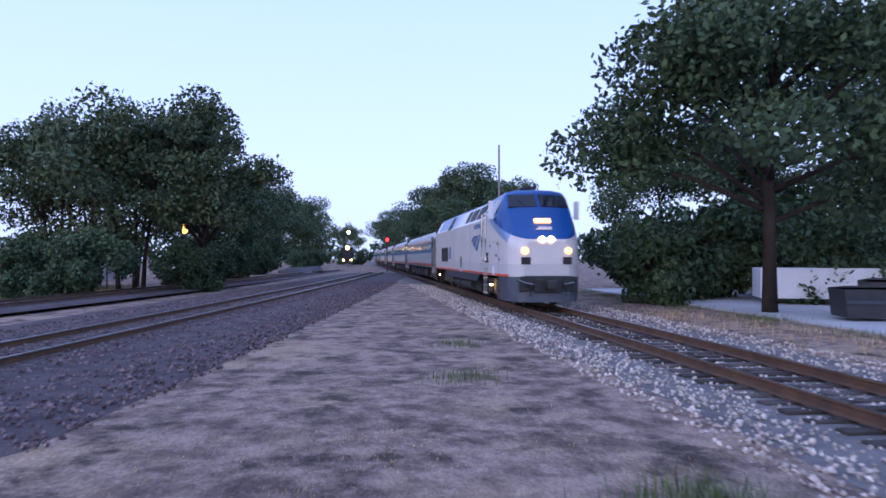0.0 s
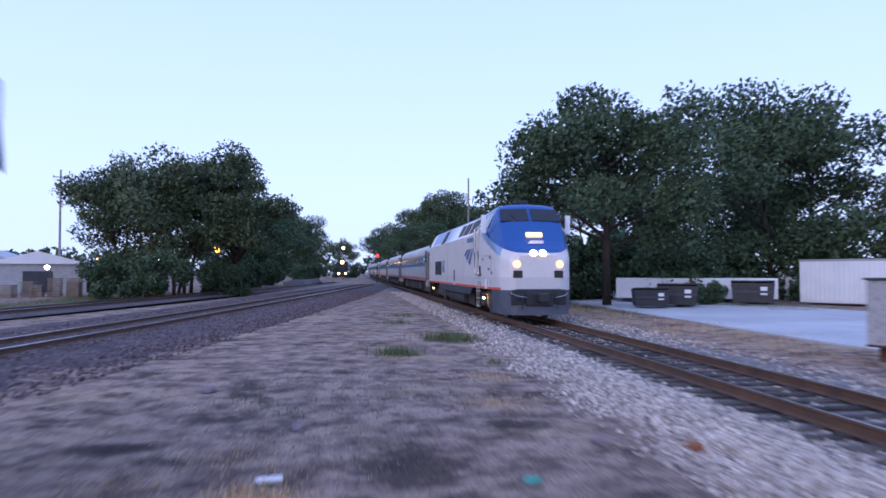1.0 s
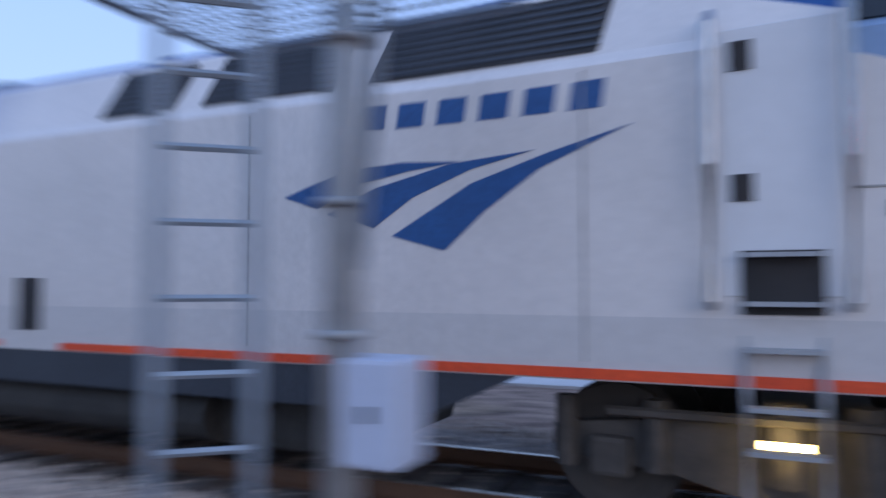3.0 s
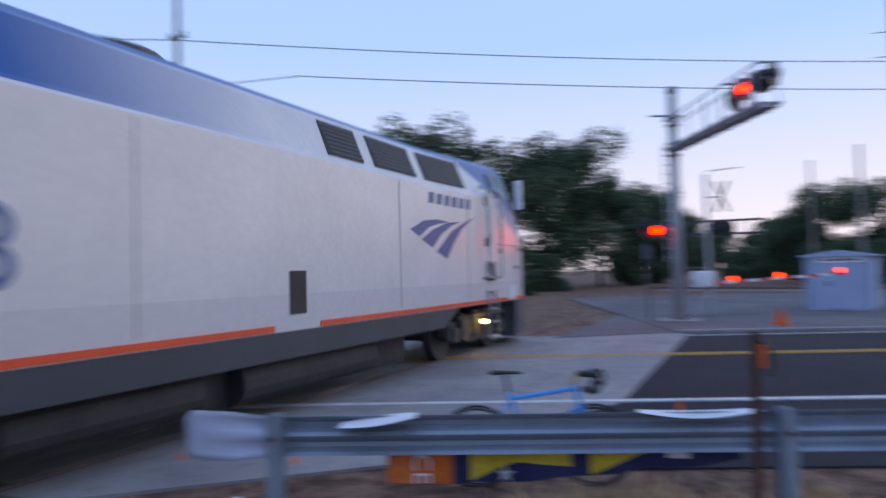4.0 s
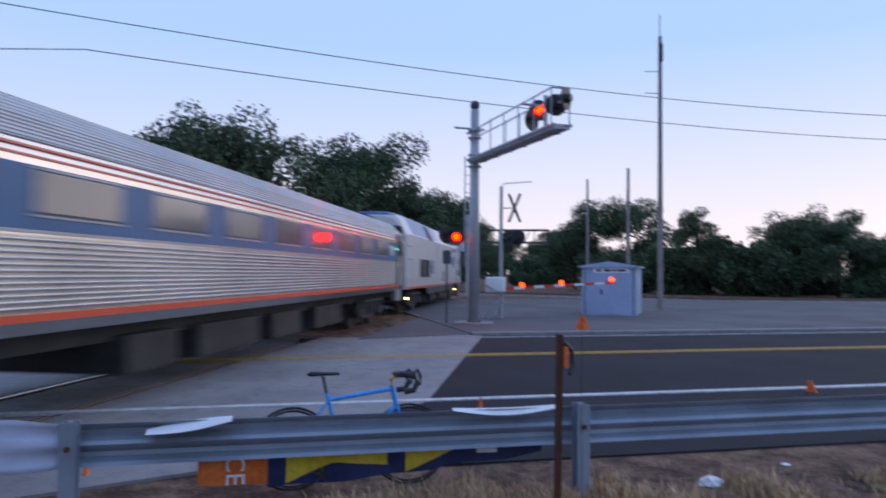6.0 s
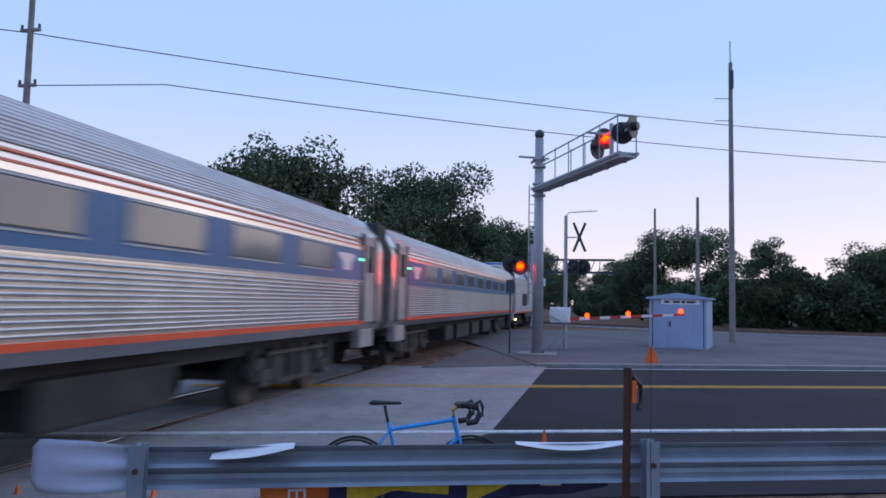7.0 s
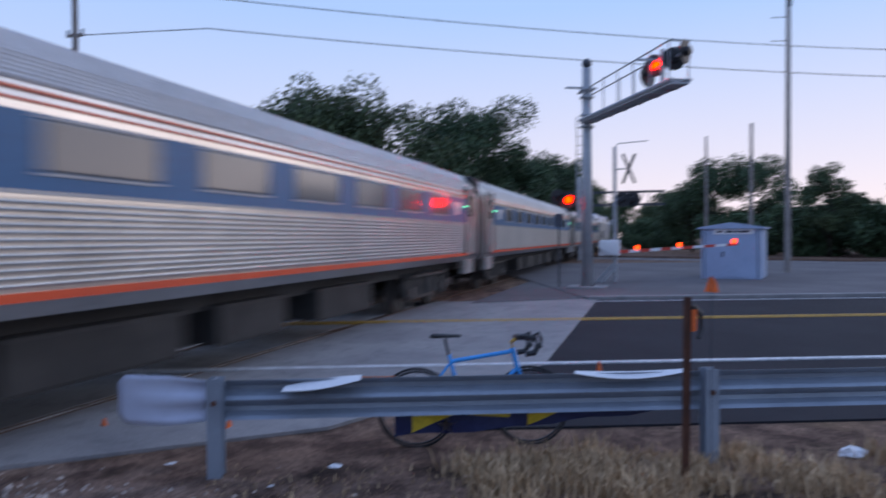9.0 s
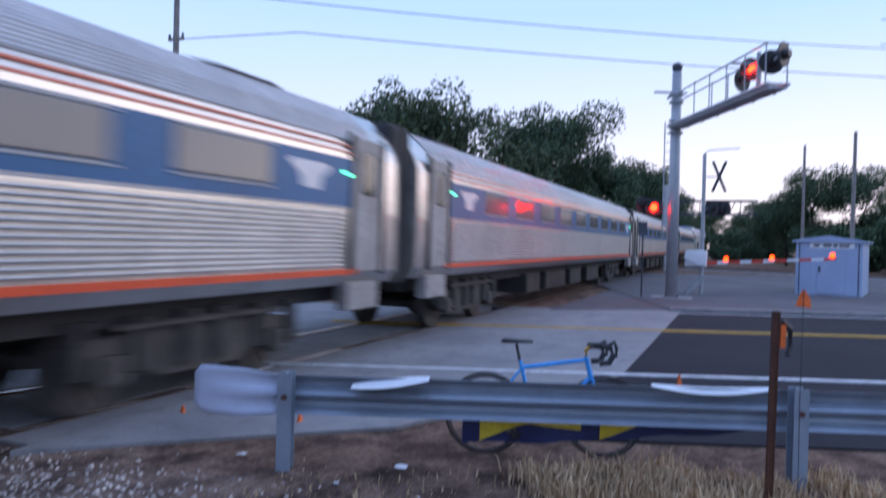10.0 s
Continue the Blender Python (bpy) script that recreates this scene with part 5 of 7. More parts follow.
# ---- bicycle leaning behind the rail ----
def bicycle(m):
    """A road bike, rear wheel at 0, front wheel at x = 1.0."""
    M_FRAME = mat("sky_blue_frame", (0.05, 0.38, 0.85), (0.045, 0.34, 0.78), 0.25, big=6, fine=30, bump=0.02)
    bike = thing("bicycle", "sky blue road bicycle with black drop handlebars leaning on the rail", "bicycle", m=m)
    r = 0.335
    for nm, x in (("rear_wheel", 0.0), ("front_wheel", 1.0)):
        bm = bmesh.new()
        n = 36
        tube(bm, [(x + r * math.cos(2 * math.pi * i / n), 0, r + 0.012 + r * math.sin(2 * math.pi * i / n)) for i in range(n + 1)], 0.0125, 6)
        w = part(nm, bm, M_RUBBER, bike, "thin black road tyre")
        bm = bmesh.new()
        tube(bm, [(x + (r - 0.025) * math.cos(2 * math.pi * i / n), 0, r + 0.012 + (r - 0.025) * math.sin(2 * math.pi * i / n)) for i in range(n + 1)], 0.011, 5)
        part("rim", bm, M_BLACK, w)
        bm = bmesh.new()
        for k in range(20):
            a = 2 * math.pi * k / 20
            tube(bm, [(x, (-1) ** k * 0.025, r + 0.012), (x + (r - 0.03) * math.cos(a), 0, r + 0.012 + (r - 0.03) * math.sin(a))], 0.0016, 3)
        cyl(bm, (x, -0.05, r + 0.012), (x, 0.05, r + 0.012), 0.02, seg=8)
        part("spokes", bm, M_CHROME, w)
    bb, seat, head_t, head_b = (0.42, 0, 0.28), (0.29, 0, 0.80), (0.86, 0, 0.82), (0.895, 0, 0.67)
    for nm, a, b, rr in (("top_tube", (0.305, 0, 0.74), head_t, 0.019), ("down_tube", bb, head_b, 0.022), ("seat_tube", bb, seat, 0.018), ("head_tube", (0.853, 0, 0.85), (0.9, 0, 0.65), 0.023)):
        bm = bmesh.new()
        tube(bm, [a, b], rr, 10)
        part(nm, bm, M_FRAME, bike)
    for s in (-1, 1):
        bm = bmesh.new()
        tube(bm, [(0.42, s * 0.02, 0.28), (0.0, s * 0.065, 0.347)], 0.011, 6)
        part("chain_stay", bm, M_FRAME, bike)
        bm = bmesh.new()
        tube(bm, [(0.3, s * 0.02, 0.73), (0.0, s * 0.065, 0.347)], 0.009, 6)
        part("seat_stay", bm, M_FRAME, bike)
        bm = bmesh.new()
        tube(bm, [(0.9, s * 0.045, 0.66), (0.94, s * 0.055, 0.5), (1.0, s * 0.055, 0.347)], 0.013, 6)
        part("fork_blade", bm, M_FRAME, bike)
        bm = bmesh.new()
        y = s * 0.21
        tube(bm, [(0.9, 0, 0.94), (0.91, y * 0.8, 0.945), (0.95, y, 0.945), (1.02, y, 0.93), (1.045, y, 0.87), (1.01, y, 0.81), (0.93, y, 0.8)], 0.027, 7)
        part("handlebar_drop", bm, M_BLACK, bike, "black taped handlebar drop")
        bm = bmesh.new()
        tube(bm, [(1.0, y, 0.95), (1.05, y, 0.98), (1.07, y, 0.93), (1.065, y, 0.85)], 0.016, 5)
        part("brake_lever", bm, M_BLACK, bike)
        bm = bmesh.new()
        tube(bm, [(0.42, s * 0.07, 0.28), (0.42 + s * 0.12, s * 0.08, 0.28 - s * 0.12)], 0.011, 5)
        box(bm, (0.42 + s * 0.12, s * 0.13, 0.28 - s * 0.12), (0.08, 0.09, 0.02))
        part("crank", bm, M_CHROME, bike)
    bm = bmesh.new()
    tube(bm, [(0.86, 0, 0.84), (0.845, 0, 0.9), (0.9, 0, 0.94)], 0.018, 6)
    part("stem", bm, M_YELLOWISH, bike, "yellow-trimmed stem")
    bm = bmesh.new()
    tube(bm, [(0.29, 0, 0.78), (0.255, 0, 0.94)], 0.0145, 6)
    part("seat_post", bm, M_BLACK, bike)
    bm = bmesh.new()
    loft(bm, [[(x, y * w, 0.955 + h * k) for y, h in ((-1, 0.5), (-0.6, 1), (0.6, 1), (1, 0.5), (0.8, -0.4), (-0.8, -0.4))] for x, w, k in ((0.12, 0.045, 0.01), (0.15, 0.072, 0.03), (0.21, 0.062, 0.028), (0.28, 0.035, 0.022), (0.38, 0.02, 0.02), (0.4, 0.01, 0.01))])
    part("saddle", bm, M_BLACK, bike, "black narrow saddle", True)
    bm = bmesh.new()
    cyl(bm, (0.42, 0.05, 0.28), (0.42, 0.056, 0.28), 0.09, seg=20)
    part("chainring", bm, M_UNDER, bike)
    bm = bmesh.new()
    tube(bm, [(0.42, 0.055, 0.37), (0.0, 0.055, 0.385)], 0.006, 4)
    tube(bm, [(0.42, 0.055, 0.19), (0.05, 0.055, 0.26), (0.0, 0.055, 0.31)], 0.006, 4)
    part("chain", bm, M_UNDER, bike)
    return bike


M_YELLOWISH = mat("amber_plastic", (0.7, 0.38, 0.03), (0.6, 0.32, 0.03), 0.5)
bicycle(pose(5.80, 2.02, -0.035, -7, 0, math.degrees(math.atan2(ROAD_D.y, ROAD_D.x))))

# banner draped over the rail
M_NAVY = mat("navy_vinyl", (0.02, 0.03, 0.11), (0.015, 0.022, 0.085), 0.5, big=3, fine=20, bump=0.1)
M_YELLOW = mat("yellow_vinyl", (0.75, 0.55, 0.04), (0.65, 0.46, 0.03), 0.5, big=3, fine=20, bump=0.1)
M_VORANGE = mat("orange_vinyl", (0.85, 0.2, 0.03), (0.72, 0.16, 0.03), 0.5, big=3, fine=20, bump=0.1)
banner = thing("vinyl_banner", "crumpled navy, yellow and orange vinyl banner draped over the guard rail", "banner")


def drape(s, z, lift=0.0):
    """A place on the hanging sheet: s metres along the rail, z up."""
    wave = 0.03 * math.sin(s * 5.1) + 0.02 * math.sin(s * 11 + z * 6)
    p = G0 + ROAD_D * s + ROAD_N * (0.24 + 0.05 * (0.7 - z) + wave * (0.7 - z) - lift)
    return Vector((p.x, p.y, z))


def sheet(name, s0, s1, low, high, material, label, lift=0.0, n=14):
    bm = bmesh.new()
    a, b = [], []
    for i in range(n + 1):
        t = i / n
        s = s0 + (s1 - s0) * t
        lo, hi = low(t), high(t)
        a.append([drape(s, lo + (hi - lo) * k / 4, lift) for k in range(5)])
    rings = [r + [p + ROAD_N * 0.004 for p in r[::-1]] for r in a]
    loft(bm, rings)
    return part(name, bm, material, banner, label)


sheet("navy_field", 1.36, 3.62, lambda t: 0.1 + 0.06 * min(1, t * 2) + 0.23 * max(0, t - 0.4) ** 1.3 + 0.012 * math.sin(t * 20), lambda t: 0.5, M_NAVY, "navy field")
orange_end = sheet("orange_end", 0.84, 1.36, lambda t: 0.13 - 0.03 * t, lambda t: 0.37, M_VORANGE, "orange end panel")
sheet("yellow_ray", 1.5, 2.3, lambda t: 0.13 + 0.15 * min(1, t * 2.2) - 0.08 * max(0, t - 0.5), lambda t: 0.48, M_YELLOW, "yellow ray", 0.006)
sheet("yellow_ray", 2.45, 2.95, lambda t: 0.17 + 0.2 * t, lambda t: 0.48, M_YELLOW, "yellow ray", 0.006)
sheet("white_flap", 3.05, 3.22, lambda t: 0.3, lambda t: 0.48, M_WHITE, "white folded flap", 0.007)
bm = bmesh.new()
c = drape(1.78, 0.19, 0.04)
star = [(0.075 if k % 2 == 0 else 0.03) for k in range(10)]
vs = [bm.verts.new(c + ROAD_D * (r * math.sin(math.pi * k / 5)) + Vector((0, 0, r * math.cos(math.pi * k / 5)))) for k, r in enumerate(star)]
f = bm.faces.new(vs)
bmesh.ops.solidify(bm, geom=[f], thickness=0.003)
part("star", bm, M_WHITE, banner, "small white star")
cu = bpy.data.curves.new("banner_letters", "FONT")
cu.body, cu.size, cu.extrude = "CE", 0.2, 0.002
cu.materials.append(M_WHITE)
lt = new("banner_letters", cu)
lt.parent = orange_end
q = drape(1.05, 0.36, 0.03)
lt.matrix_basis = pose(q.x, q.y, q.z, 90, 90, math.degrees(math.atan2(ROAD_D.y, ROAD_D.x)))
fold_thing = thing("banner_backing", "white banner backing folded over the rail top", "banner")
for s0, s1, zz in ((0.5, 1.1, 0.69), (2.8, 3.72, 0.69)):
    bm = bmesh.new()
    rings = []
    for i in range(11):
        s = s0 + (s1 - s0) * i / 10
        z = zz + 0.008 - (0.075 * (1 - i / 10) ** 1.3 if s1 < 2 else 0.02 * math.sin(math.pi * i / 10))
        p = G0 + ROAD_D * s
        w = 0.01 + 0.05 * math.sin(math.pi * (i + 0.6) / 11.5)
        o = -0.02 if s1 < 2 else 0.06
        rings.append([p + ROAD_N * o + Vector((0, 0, z - 0.035 * math.sin(math.pi * (i + 0.5) / 11))), p + ROAD_N * (0.08 + w) + Vector((0, 0, z + 0.01)), p + ROAD_N * (0.08 + w) + Vector((0, 0, z + 0.014)), p + ROAD_N * (o - 0.004) + Vector((0, 0, z - 0.035 * math.sin(math.pi * (i + 0.5) / 11) + 0.004))])
    loft(bm, rings)
    part("white_fold", bm, M_WHITE, fold_thing)


# ---- marker flags, litter, bricks ----
def marker(m, s=0.3):
    ob = thing("marker_flag", "small bright orange survey marker on the ground", "marker", "survey markers", m)
    bm = bmesh.new()
    loft(bm, [[(-0.5 * s, -0.12 * s, 0), (0.5 * s, -0.2 * s, 0), (0.45 * s, 0.15 * s, 0), (-0.4 * s, 0.2 * s, 0)], [(-0.05 * s, -0.03 * s, s), (0.22 * s, 0, s * 0.92), (0.18 * s, 0.08 * s, s * 0.9), (-0.04 * s, 0.08 * s, s * 0.97)]])
    part("cloth", bm, M_SAFETY, ob)
    bm = bmesh.new()
    tube(bm, [(0, 0, -0.03), (0.01, 0, s * 1.02)], 0.006, 4)
    part("stake", bm, M_BLACK, ob)
    return ob


mk = marker(pose(11.75, -4.23, -0.0, 0, 0, 60), 0.18)
for x, y, z, k, yaw in ((9.5, 0.72, 0.0, 0.7, 20), (5.84, 3.9, -0.04, 0.55, 10), (-6.4, -0.4, -0.16, 0.55, 45), (5.6, 5.1, -0.03, 0.5, 70)):
    copy_thing(mk, pose(x, y, z, 0, 0, yaw) @ Matrix.Scale(k * 1.25, 4))


def tall_flag(m):
    """An orange survey flag on a long thin wire."""
    ob = thing("survey_flag", "bright orange survey flag on a tall thin wire", "marker", "", m)
    bm = bmesh.new()
    tube(bm, [(0, 0, -0.05), (0.005, 0.004, 0.8), (0, 0, 1.56)], 0.003, 4)
    part("wire", bm, M_SKIRT, ob)
    bm = bmesh.new()
    loft(bm, [[(-0.002, 0.05, 1.44), (0.004, 0.045, 1.44), (0.012, -0.055, 1.435), (0.004, -0.05, 1.43)], [(-0.002, 0.03, 1.5), (0.004, 0.03, 1.5), (0.02, -0.045, 1.495), (0.012, -0.045, 1.49)],
              [(-0.002, 0.012, 1.55), (0.003, 0.01, 1.55), (0.01, -0.01, 1.548), (0.005, -0.012, 1.547)]])
    part("cloth", bm, M_SAFETY, ob)
    return ob


tall_flag(pose(5.52, -0.35, -0.06, 0, 0, 10))


def crumple(name, m, size, material, label, category, flat=0.5, seed=1):
    bm = bmesh.new()
    bmesh.ops.create_icosphere(bm, subdivisions=2, radius=size)
    for v_ in bm.verts:
        k = 1 + 0.55 * noise.noise(v_.co * (2.2 / size) + Vector((seed * 7.1, 0, 0)))
        v_.co = v_.co * k
        v_.co.z *= flat
        v_.co.z = max(v_.co.z, -size * 0.2)
    ob = finish(bm, name, material)
    tagged(ob, label, category)
    ob.matrix_basis = m
    return ob


M_BRICKSTONE = mat("old_brick", (0.33, 0.12, 0.06), (0.24, 0.09, 0.05), 0.9, big=8, fine=40)
M_TEAL = mat("teal_plastic", (0.02, 0.3, 0.2), (0.02, 0.24, 0.16), 0.4, big=8, fine=40)
M_CARD = mat("cardboard", (0.35, 0.26, 0.16), (0.28, 0.2, 0.13), 0.9, big=4, fine=30)
crumple("paper_litter", pose(6.45, -1.5, 0.0), 0.09, M_WHITE, "crumpled white paper on dry grass", "litter", 0.7, 1)
for i, (x, y, s) in enumerate(((4.85, 3.8, 0.05), (5.14, 2.48, 0.06), (5.18, 1.4, 0.045), (5.0, 2.9, 0.03), (5.5, 0.7, 0.04), (4.6, 2.75, 0.03), (7.3, -2.4, 0.05), (6.1, -1.05, 0.05))):
    crumple("paper_litter", pose(x, y, -0.03, 0, 0, i * 50), s, M_WHITE, "small scrap of white paper", "litter", 0.35, 3 + i)
crumple("cardboard_piece", pose(6.6, -3.1, -0.03), 0.2, M_CARD, "flattened piece of brown cardboard", "litter", 0.16, 5)
crumple("plastic_scrap", pose(-8.1, 1.56, -0.16), 0.09, M_TEAL, "crushed teal plastic scrap on the dirt", "litter", 0.4, 8)
crumple("brick_lump", pose(-8.9, 3.55, -0.12), 0.1, M_BRICKSTONE, "broken red brick lump in the gravel", "brick", 0.8, 9)
crumple("brick_lump", pose(-6.6, 3.2, -0.14), 0.05, M_BRICKSTONE, "small red brick chip in the gravel", "brick", 0.7, 10)
for i, (x, y, s) in enumerate(((-10.6, -0.8, 0.09), (-9.4, 2.67, 0.1), (-6.6, 2.2, 0.11), (-13.5, -2.4, 0.13), (-9.6, 0.9, 0.05), (-8.3, -0.1, 0.05), (-11.5, 1.2, 0.06), (-14.5, 1.8, 0.07), (-7.4, 0.25, 0.06), (-12.6, -0.1, 0.05))):
    crumple("stone", pose(x, y, ground_z(x, y) + s * 0.15, 0, 0, i * 37), s, M_STONE_DARK, "weathered grey stone lying on the dirt", "stone", 0.65, 20 + i)
bottle = thing("plastic_bottle", "clear white crushed plastic bottle on the dirt", "bottle", m=pose(-8.3, -0.9, -0.12, 90, 0, 8))
bm = bmesh.new()
loft(bm, [[(r * math.cos(a), r * math.sin(a), z) for a in (2 * math.pi * k / 10 for k in range(10))] for z, r in ((-0.14, 0.03), (-0.13, 0.036), (-0.03, 0.034), (0.0, 0.028), (0.06, 0.035), (0.1, 0.02), (0.12, 0.014))])
part("body", bm, M_WHITE, bottle, "", True)
bm = bmesh.new()
cyl(bm, (0, 0, 0.12), (0, 0, 0.14), 0.016, seg=10)
part("cap", bm, M_BAND_BLUE, bottle, "blue screw cap")


# ---- poles and wires ----
def utility_pole(x, y, h, lean=(0, 0), cross=(), r=0.15, label="tall weathered wooden utility pole"):
    ob = thing("utility_pole", label, "utility pole", "utility poles", pose(x, y, -0.1, lean[0], lean[1], 0))
    bm = bmesh.new()
    cyl(bm, (0, 0, 0), (0, 0, h), r, r * 0.62, seg=12)
    part("pole", bm, M_WOODPOLE, ob)
    for z, w in cross:
        bm = bmesh.new()
        box(bm, (0, 0, z), (0.1, w, 0.1))
        part("cross_arm", bm, M_WOODPOLE, ob)
        for s in (-0.45, 0.45):
            bm = bmesh.new()
            cyl(bm, (0, s * w, z + 0.05), (0, s * w, z + 0.2), 0.045, seg=8)
            part("insulator", bm, M_SKIRT, ob)
    return ob


big_pole = utility_pole(36.9, -6.18, 13.9, (0, -0.6), ())
bm = bmesh.new()
tube(bm, [(0, 0.0, 13.6), (0, 0.02, 15.0)], 0.025, 5)
part("antenna", bm, M_SKIRT, big_pole, "thin whip antenna")
for z in (11.0, 12.1):
    bm = bmesh.new()
    tube(bm, [(0, 0, z), (0, 0.75, z + 0.04)], 0.02, 5)
    part("bracket", bm, M_SKIRT, big_pole)
bm = bmesh.new()
box(bm, (-0.2, 0, 13.0), (0.15, 0.2, 0.9))
part("junction_box", bm, M_SKIRT, big_pole)
utility_pole(21.0, 19.8, 13.5, (0, 0), ((11.2, 0.8), (9.2, 0.7)))
utility_pole(50.6, -6.3, 9.2, (0, -2.0))
utility_pole(66, -4.65, 10.5)
utility_pole(44.5, -46, 12.5)
utility_pole(-89, 14.4, 13.5)
utility_pole(-84, -31.5, 13.0, (0, 0), ((12.2, 1.6),))
utility_pole(-66, -17.2, 9.0)
utility_pole(-80, -22.0, 10.0)
utility_pole(-118, 13.5, 9.0)


def wire(a, b, sag, r=0.02):
    ob = thing("overhead_wire", "thin black overhead wire between poles", "wire", "overhead wires")
    bm = bmesh.new()
    a, b = Vector(a), Vector(b)
    tube(bm, [a.lerp(b, t) - Vector((0, 0, 4 * sag * t * (1 - t))) for t in (i / 24 for i in range(25))], r, 5)
    part("cable", bm, M_WIRE, ob)


wire((21, 19.8, 11.0), (36.9, -6.2, 10.7), 0.25)
wire((36.9, -6.2, 10.7), (44.5, -46, 11.0), 0.9)
wire((21, 19.8, 9.1), (23.3, 15.9, 9.65), 0.0)
wire((23.3, 15.9, 9.65), (36.9, -6.2, 9.45), 0.15)
wire((36.9, -6.2, 9.45), (44.5, -46, 9.8), 0.9)
wire((21, 19.8, 11.0), (-10, 58, 11.5), 0.8)


# ---- plants ----
def leaf_cloud(seed, blobs, n, size, flat=0.8):
    """Leaf blades scattered in uneven clumps. blobs: centre and radii."""
    g = np.random.default_rng(seed)
    w = np.array([b[3] * b[4] * b[5] for b in blobs]) ** 0.7
    pick = g.choice(len(blobs), n, p=w / w.sum())
    b = np.array(blobs)[pick]
    d = g.normal(size=(n, 3))
    d /= np.linalg.norm(d, axis=1)[:, None]
    rad = g.uniform(0.25, 1.0, n) ** 0.45
    c = b[:, :3] + d * b[:, 3:6] * rad[:, None] + g.normal(scale=0.12, size=(n, 3))
    t1 = g.normal(size=(n, 3))
    t1 /= np.linalg.norm(t1, axis=1)[:, None]
    t2 = np.cross(t1, g.normal(size=(n, 3)))
    t2 /= np.linalg.norm(t2, axis=1)[:, None]
    s = size * g.uniform(0.6, 1.4, n)[:, None]
    v0, v1, v2, v3 = c - t1 * s, c + t2 * s * 0.55, c + t1 * s, c - t2 * s * 0.55
    verts = np.stack([v0, v1, v2, v3], 1).reshape(-1, 3)
    faces = np.arange(n * 4).reshape(-1, 4)
    return verts, faces


def tree(seed, h, width, material, leaves=9000, size=0.2, bare=0.22, trunks=1, label="full green broadleaf tree"):
    """A tapered trunk that forks into limbs, each ending in leaf clumps."""
    g = random.Random(seed)
    ob = thing("tree", label, "tree", "trees")
    bm = bmesh.new()
    blobs = []
    for k in range(trunks):
        off = Vector((g.uniform(-1, 1), g.uniform(-1, 1), 0)) * (width * 0.14 * (trunks > 1))
        top = off * 1.8 + Vector((g.uniform(-0.4, 0.4), g.uniform(-0.4, 0.4), h * 0.72))
        r = 0.022 * h / trunks ** 0.5
        tube(bm, [off + Vector((0, 0, -0.2)), off * 1.1 + Vector((0, 0, h * bare)), off.lerp(top, 0.6) + Vector((0, 0, h * bare * 0.3)), top], r, 8, r * 0.25)
        limbs = 15 // trunks + 3
        for i in range(limbs):
            t = g.uniform(bare * 0.9, 0.7)
            a = 2 * math.pi * (i / limbs) + g.uniform(-0.4, 0.4)
            start = off * (1 + t) + Vector((0, 0, h * t))
            reach = width * 0.5 * g.uniform(0.55, 1.0) * (1.05 - 0.75 * abs(t - 0.42))
            end = start + Vector((math.cos(a) * reach, math.sin(a) * reach, h * g.uniform(0.06, 0.26)))
            mid = start.lerp(end, 0.5) + Vector((0, 0, h * 0.03))
            tube(bm, [start, mid, end], r * 0.42, 5, r * 0.08)
            for q in range(3):
                c = mid.lerp(end, g.uniform(0.2, 1.1)) + Vector((g.uniform(-1, 1), g.uniform(-1, 1), g.uniform(-0.5, 1.0))) * width * 0.07
                s = width * g.uniform(0.075, 0.15)
                blobs.append((c.x, c.y, c.z, s * g.uniform(0.9, 1.4), s * g.uniform(0.9, 1.4), s * g.uniform(0.6, 0.95)))
        for q in range(9):
            a, rr = g.uniform(0, 6.3), g.uniform(0, 0.26) * width
            s = width * g.uniform(0.08, 0.15)
            blobs.append((top.x + math.cos(a) * rr, top.y + math.sin(a) * rr, h * g.uniform(0.66, 0.95) - s * 0.5, s * 1.2, s * 1.2, s * 0.85))
    part("trunk", bm, M_BARK, ob, "dark rough trunk with limbs", True)
    vv, ff = leaf_cloud(seed + 50, blobs, leaves, size)
    raw("crown", vv, ff, material, ob, "", "uneven leafy crown with gaps")
    return ob


def bush(seed, h, width, material, leaves=3500, size=0.16):
    g = random.Random(seed)
    ob = thing("bush", "dense dark green bush", "bush", "bushes")
    blobs = []
    bm = bmesh.new()
    for i in range(16):
        a, rr = g.uniform(0, 6.3), g.uniform(0.05, 0.42) * width
        z = h * g.uniform(0.12, 0.8)
        s = width * g.uniform(0.1, 0.19)
        blobs.append((math.cos(a) * rr, math.sin(a) * rr, z, s, s, min(s, h * 0.3)))
        if i % 2 == 0:
            tube(bm, [(0, 0, -0.1), (math.cos(a) * rr * 0.5, math.sin(a) * rr * 0.5, z * 0.6), (math.cos(a) * rr, math.sin(a) * rr, z)], 0.05, 5, 0.012)
    part("stems", bm, M_BARK, ob)
    vv, ff = leaf_cloud(seed + 90, blobs, leaves, size)
    raw("leaves", vv, ff, material, ob)
    return ob


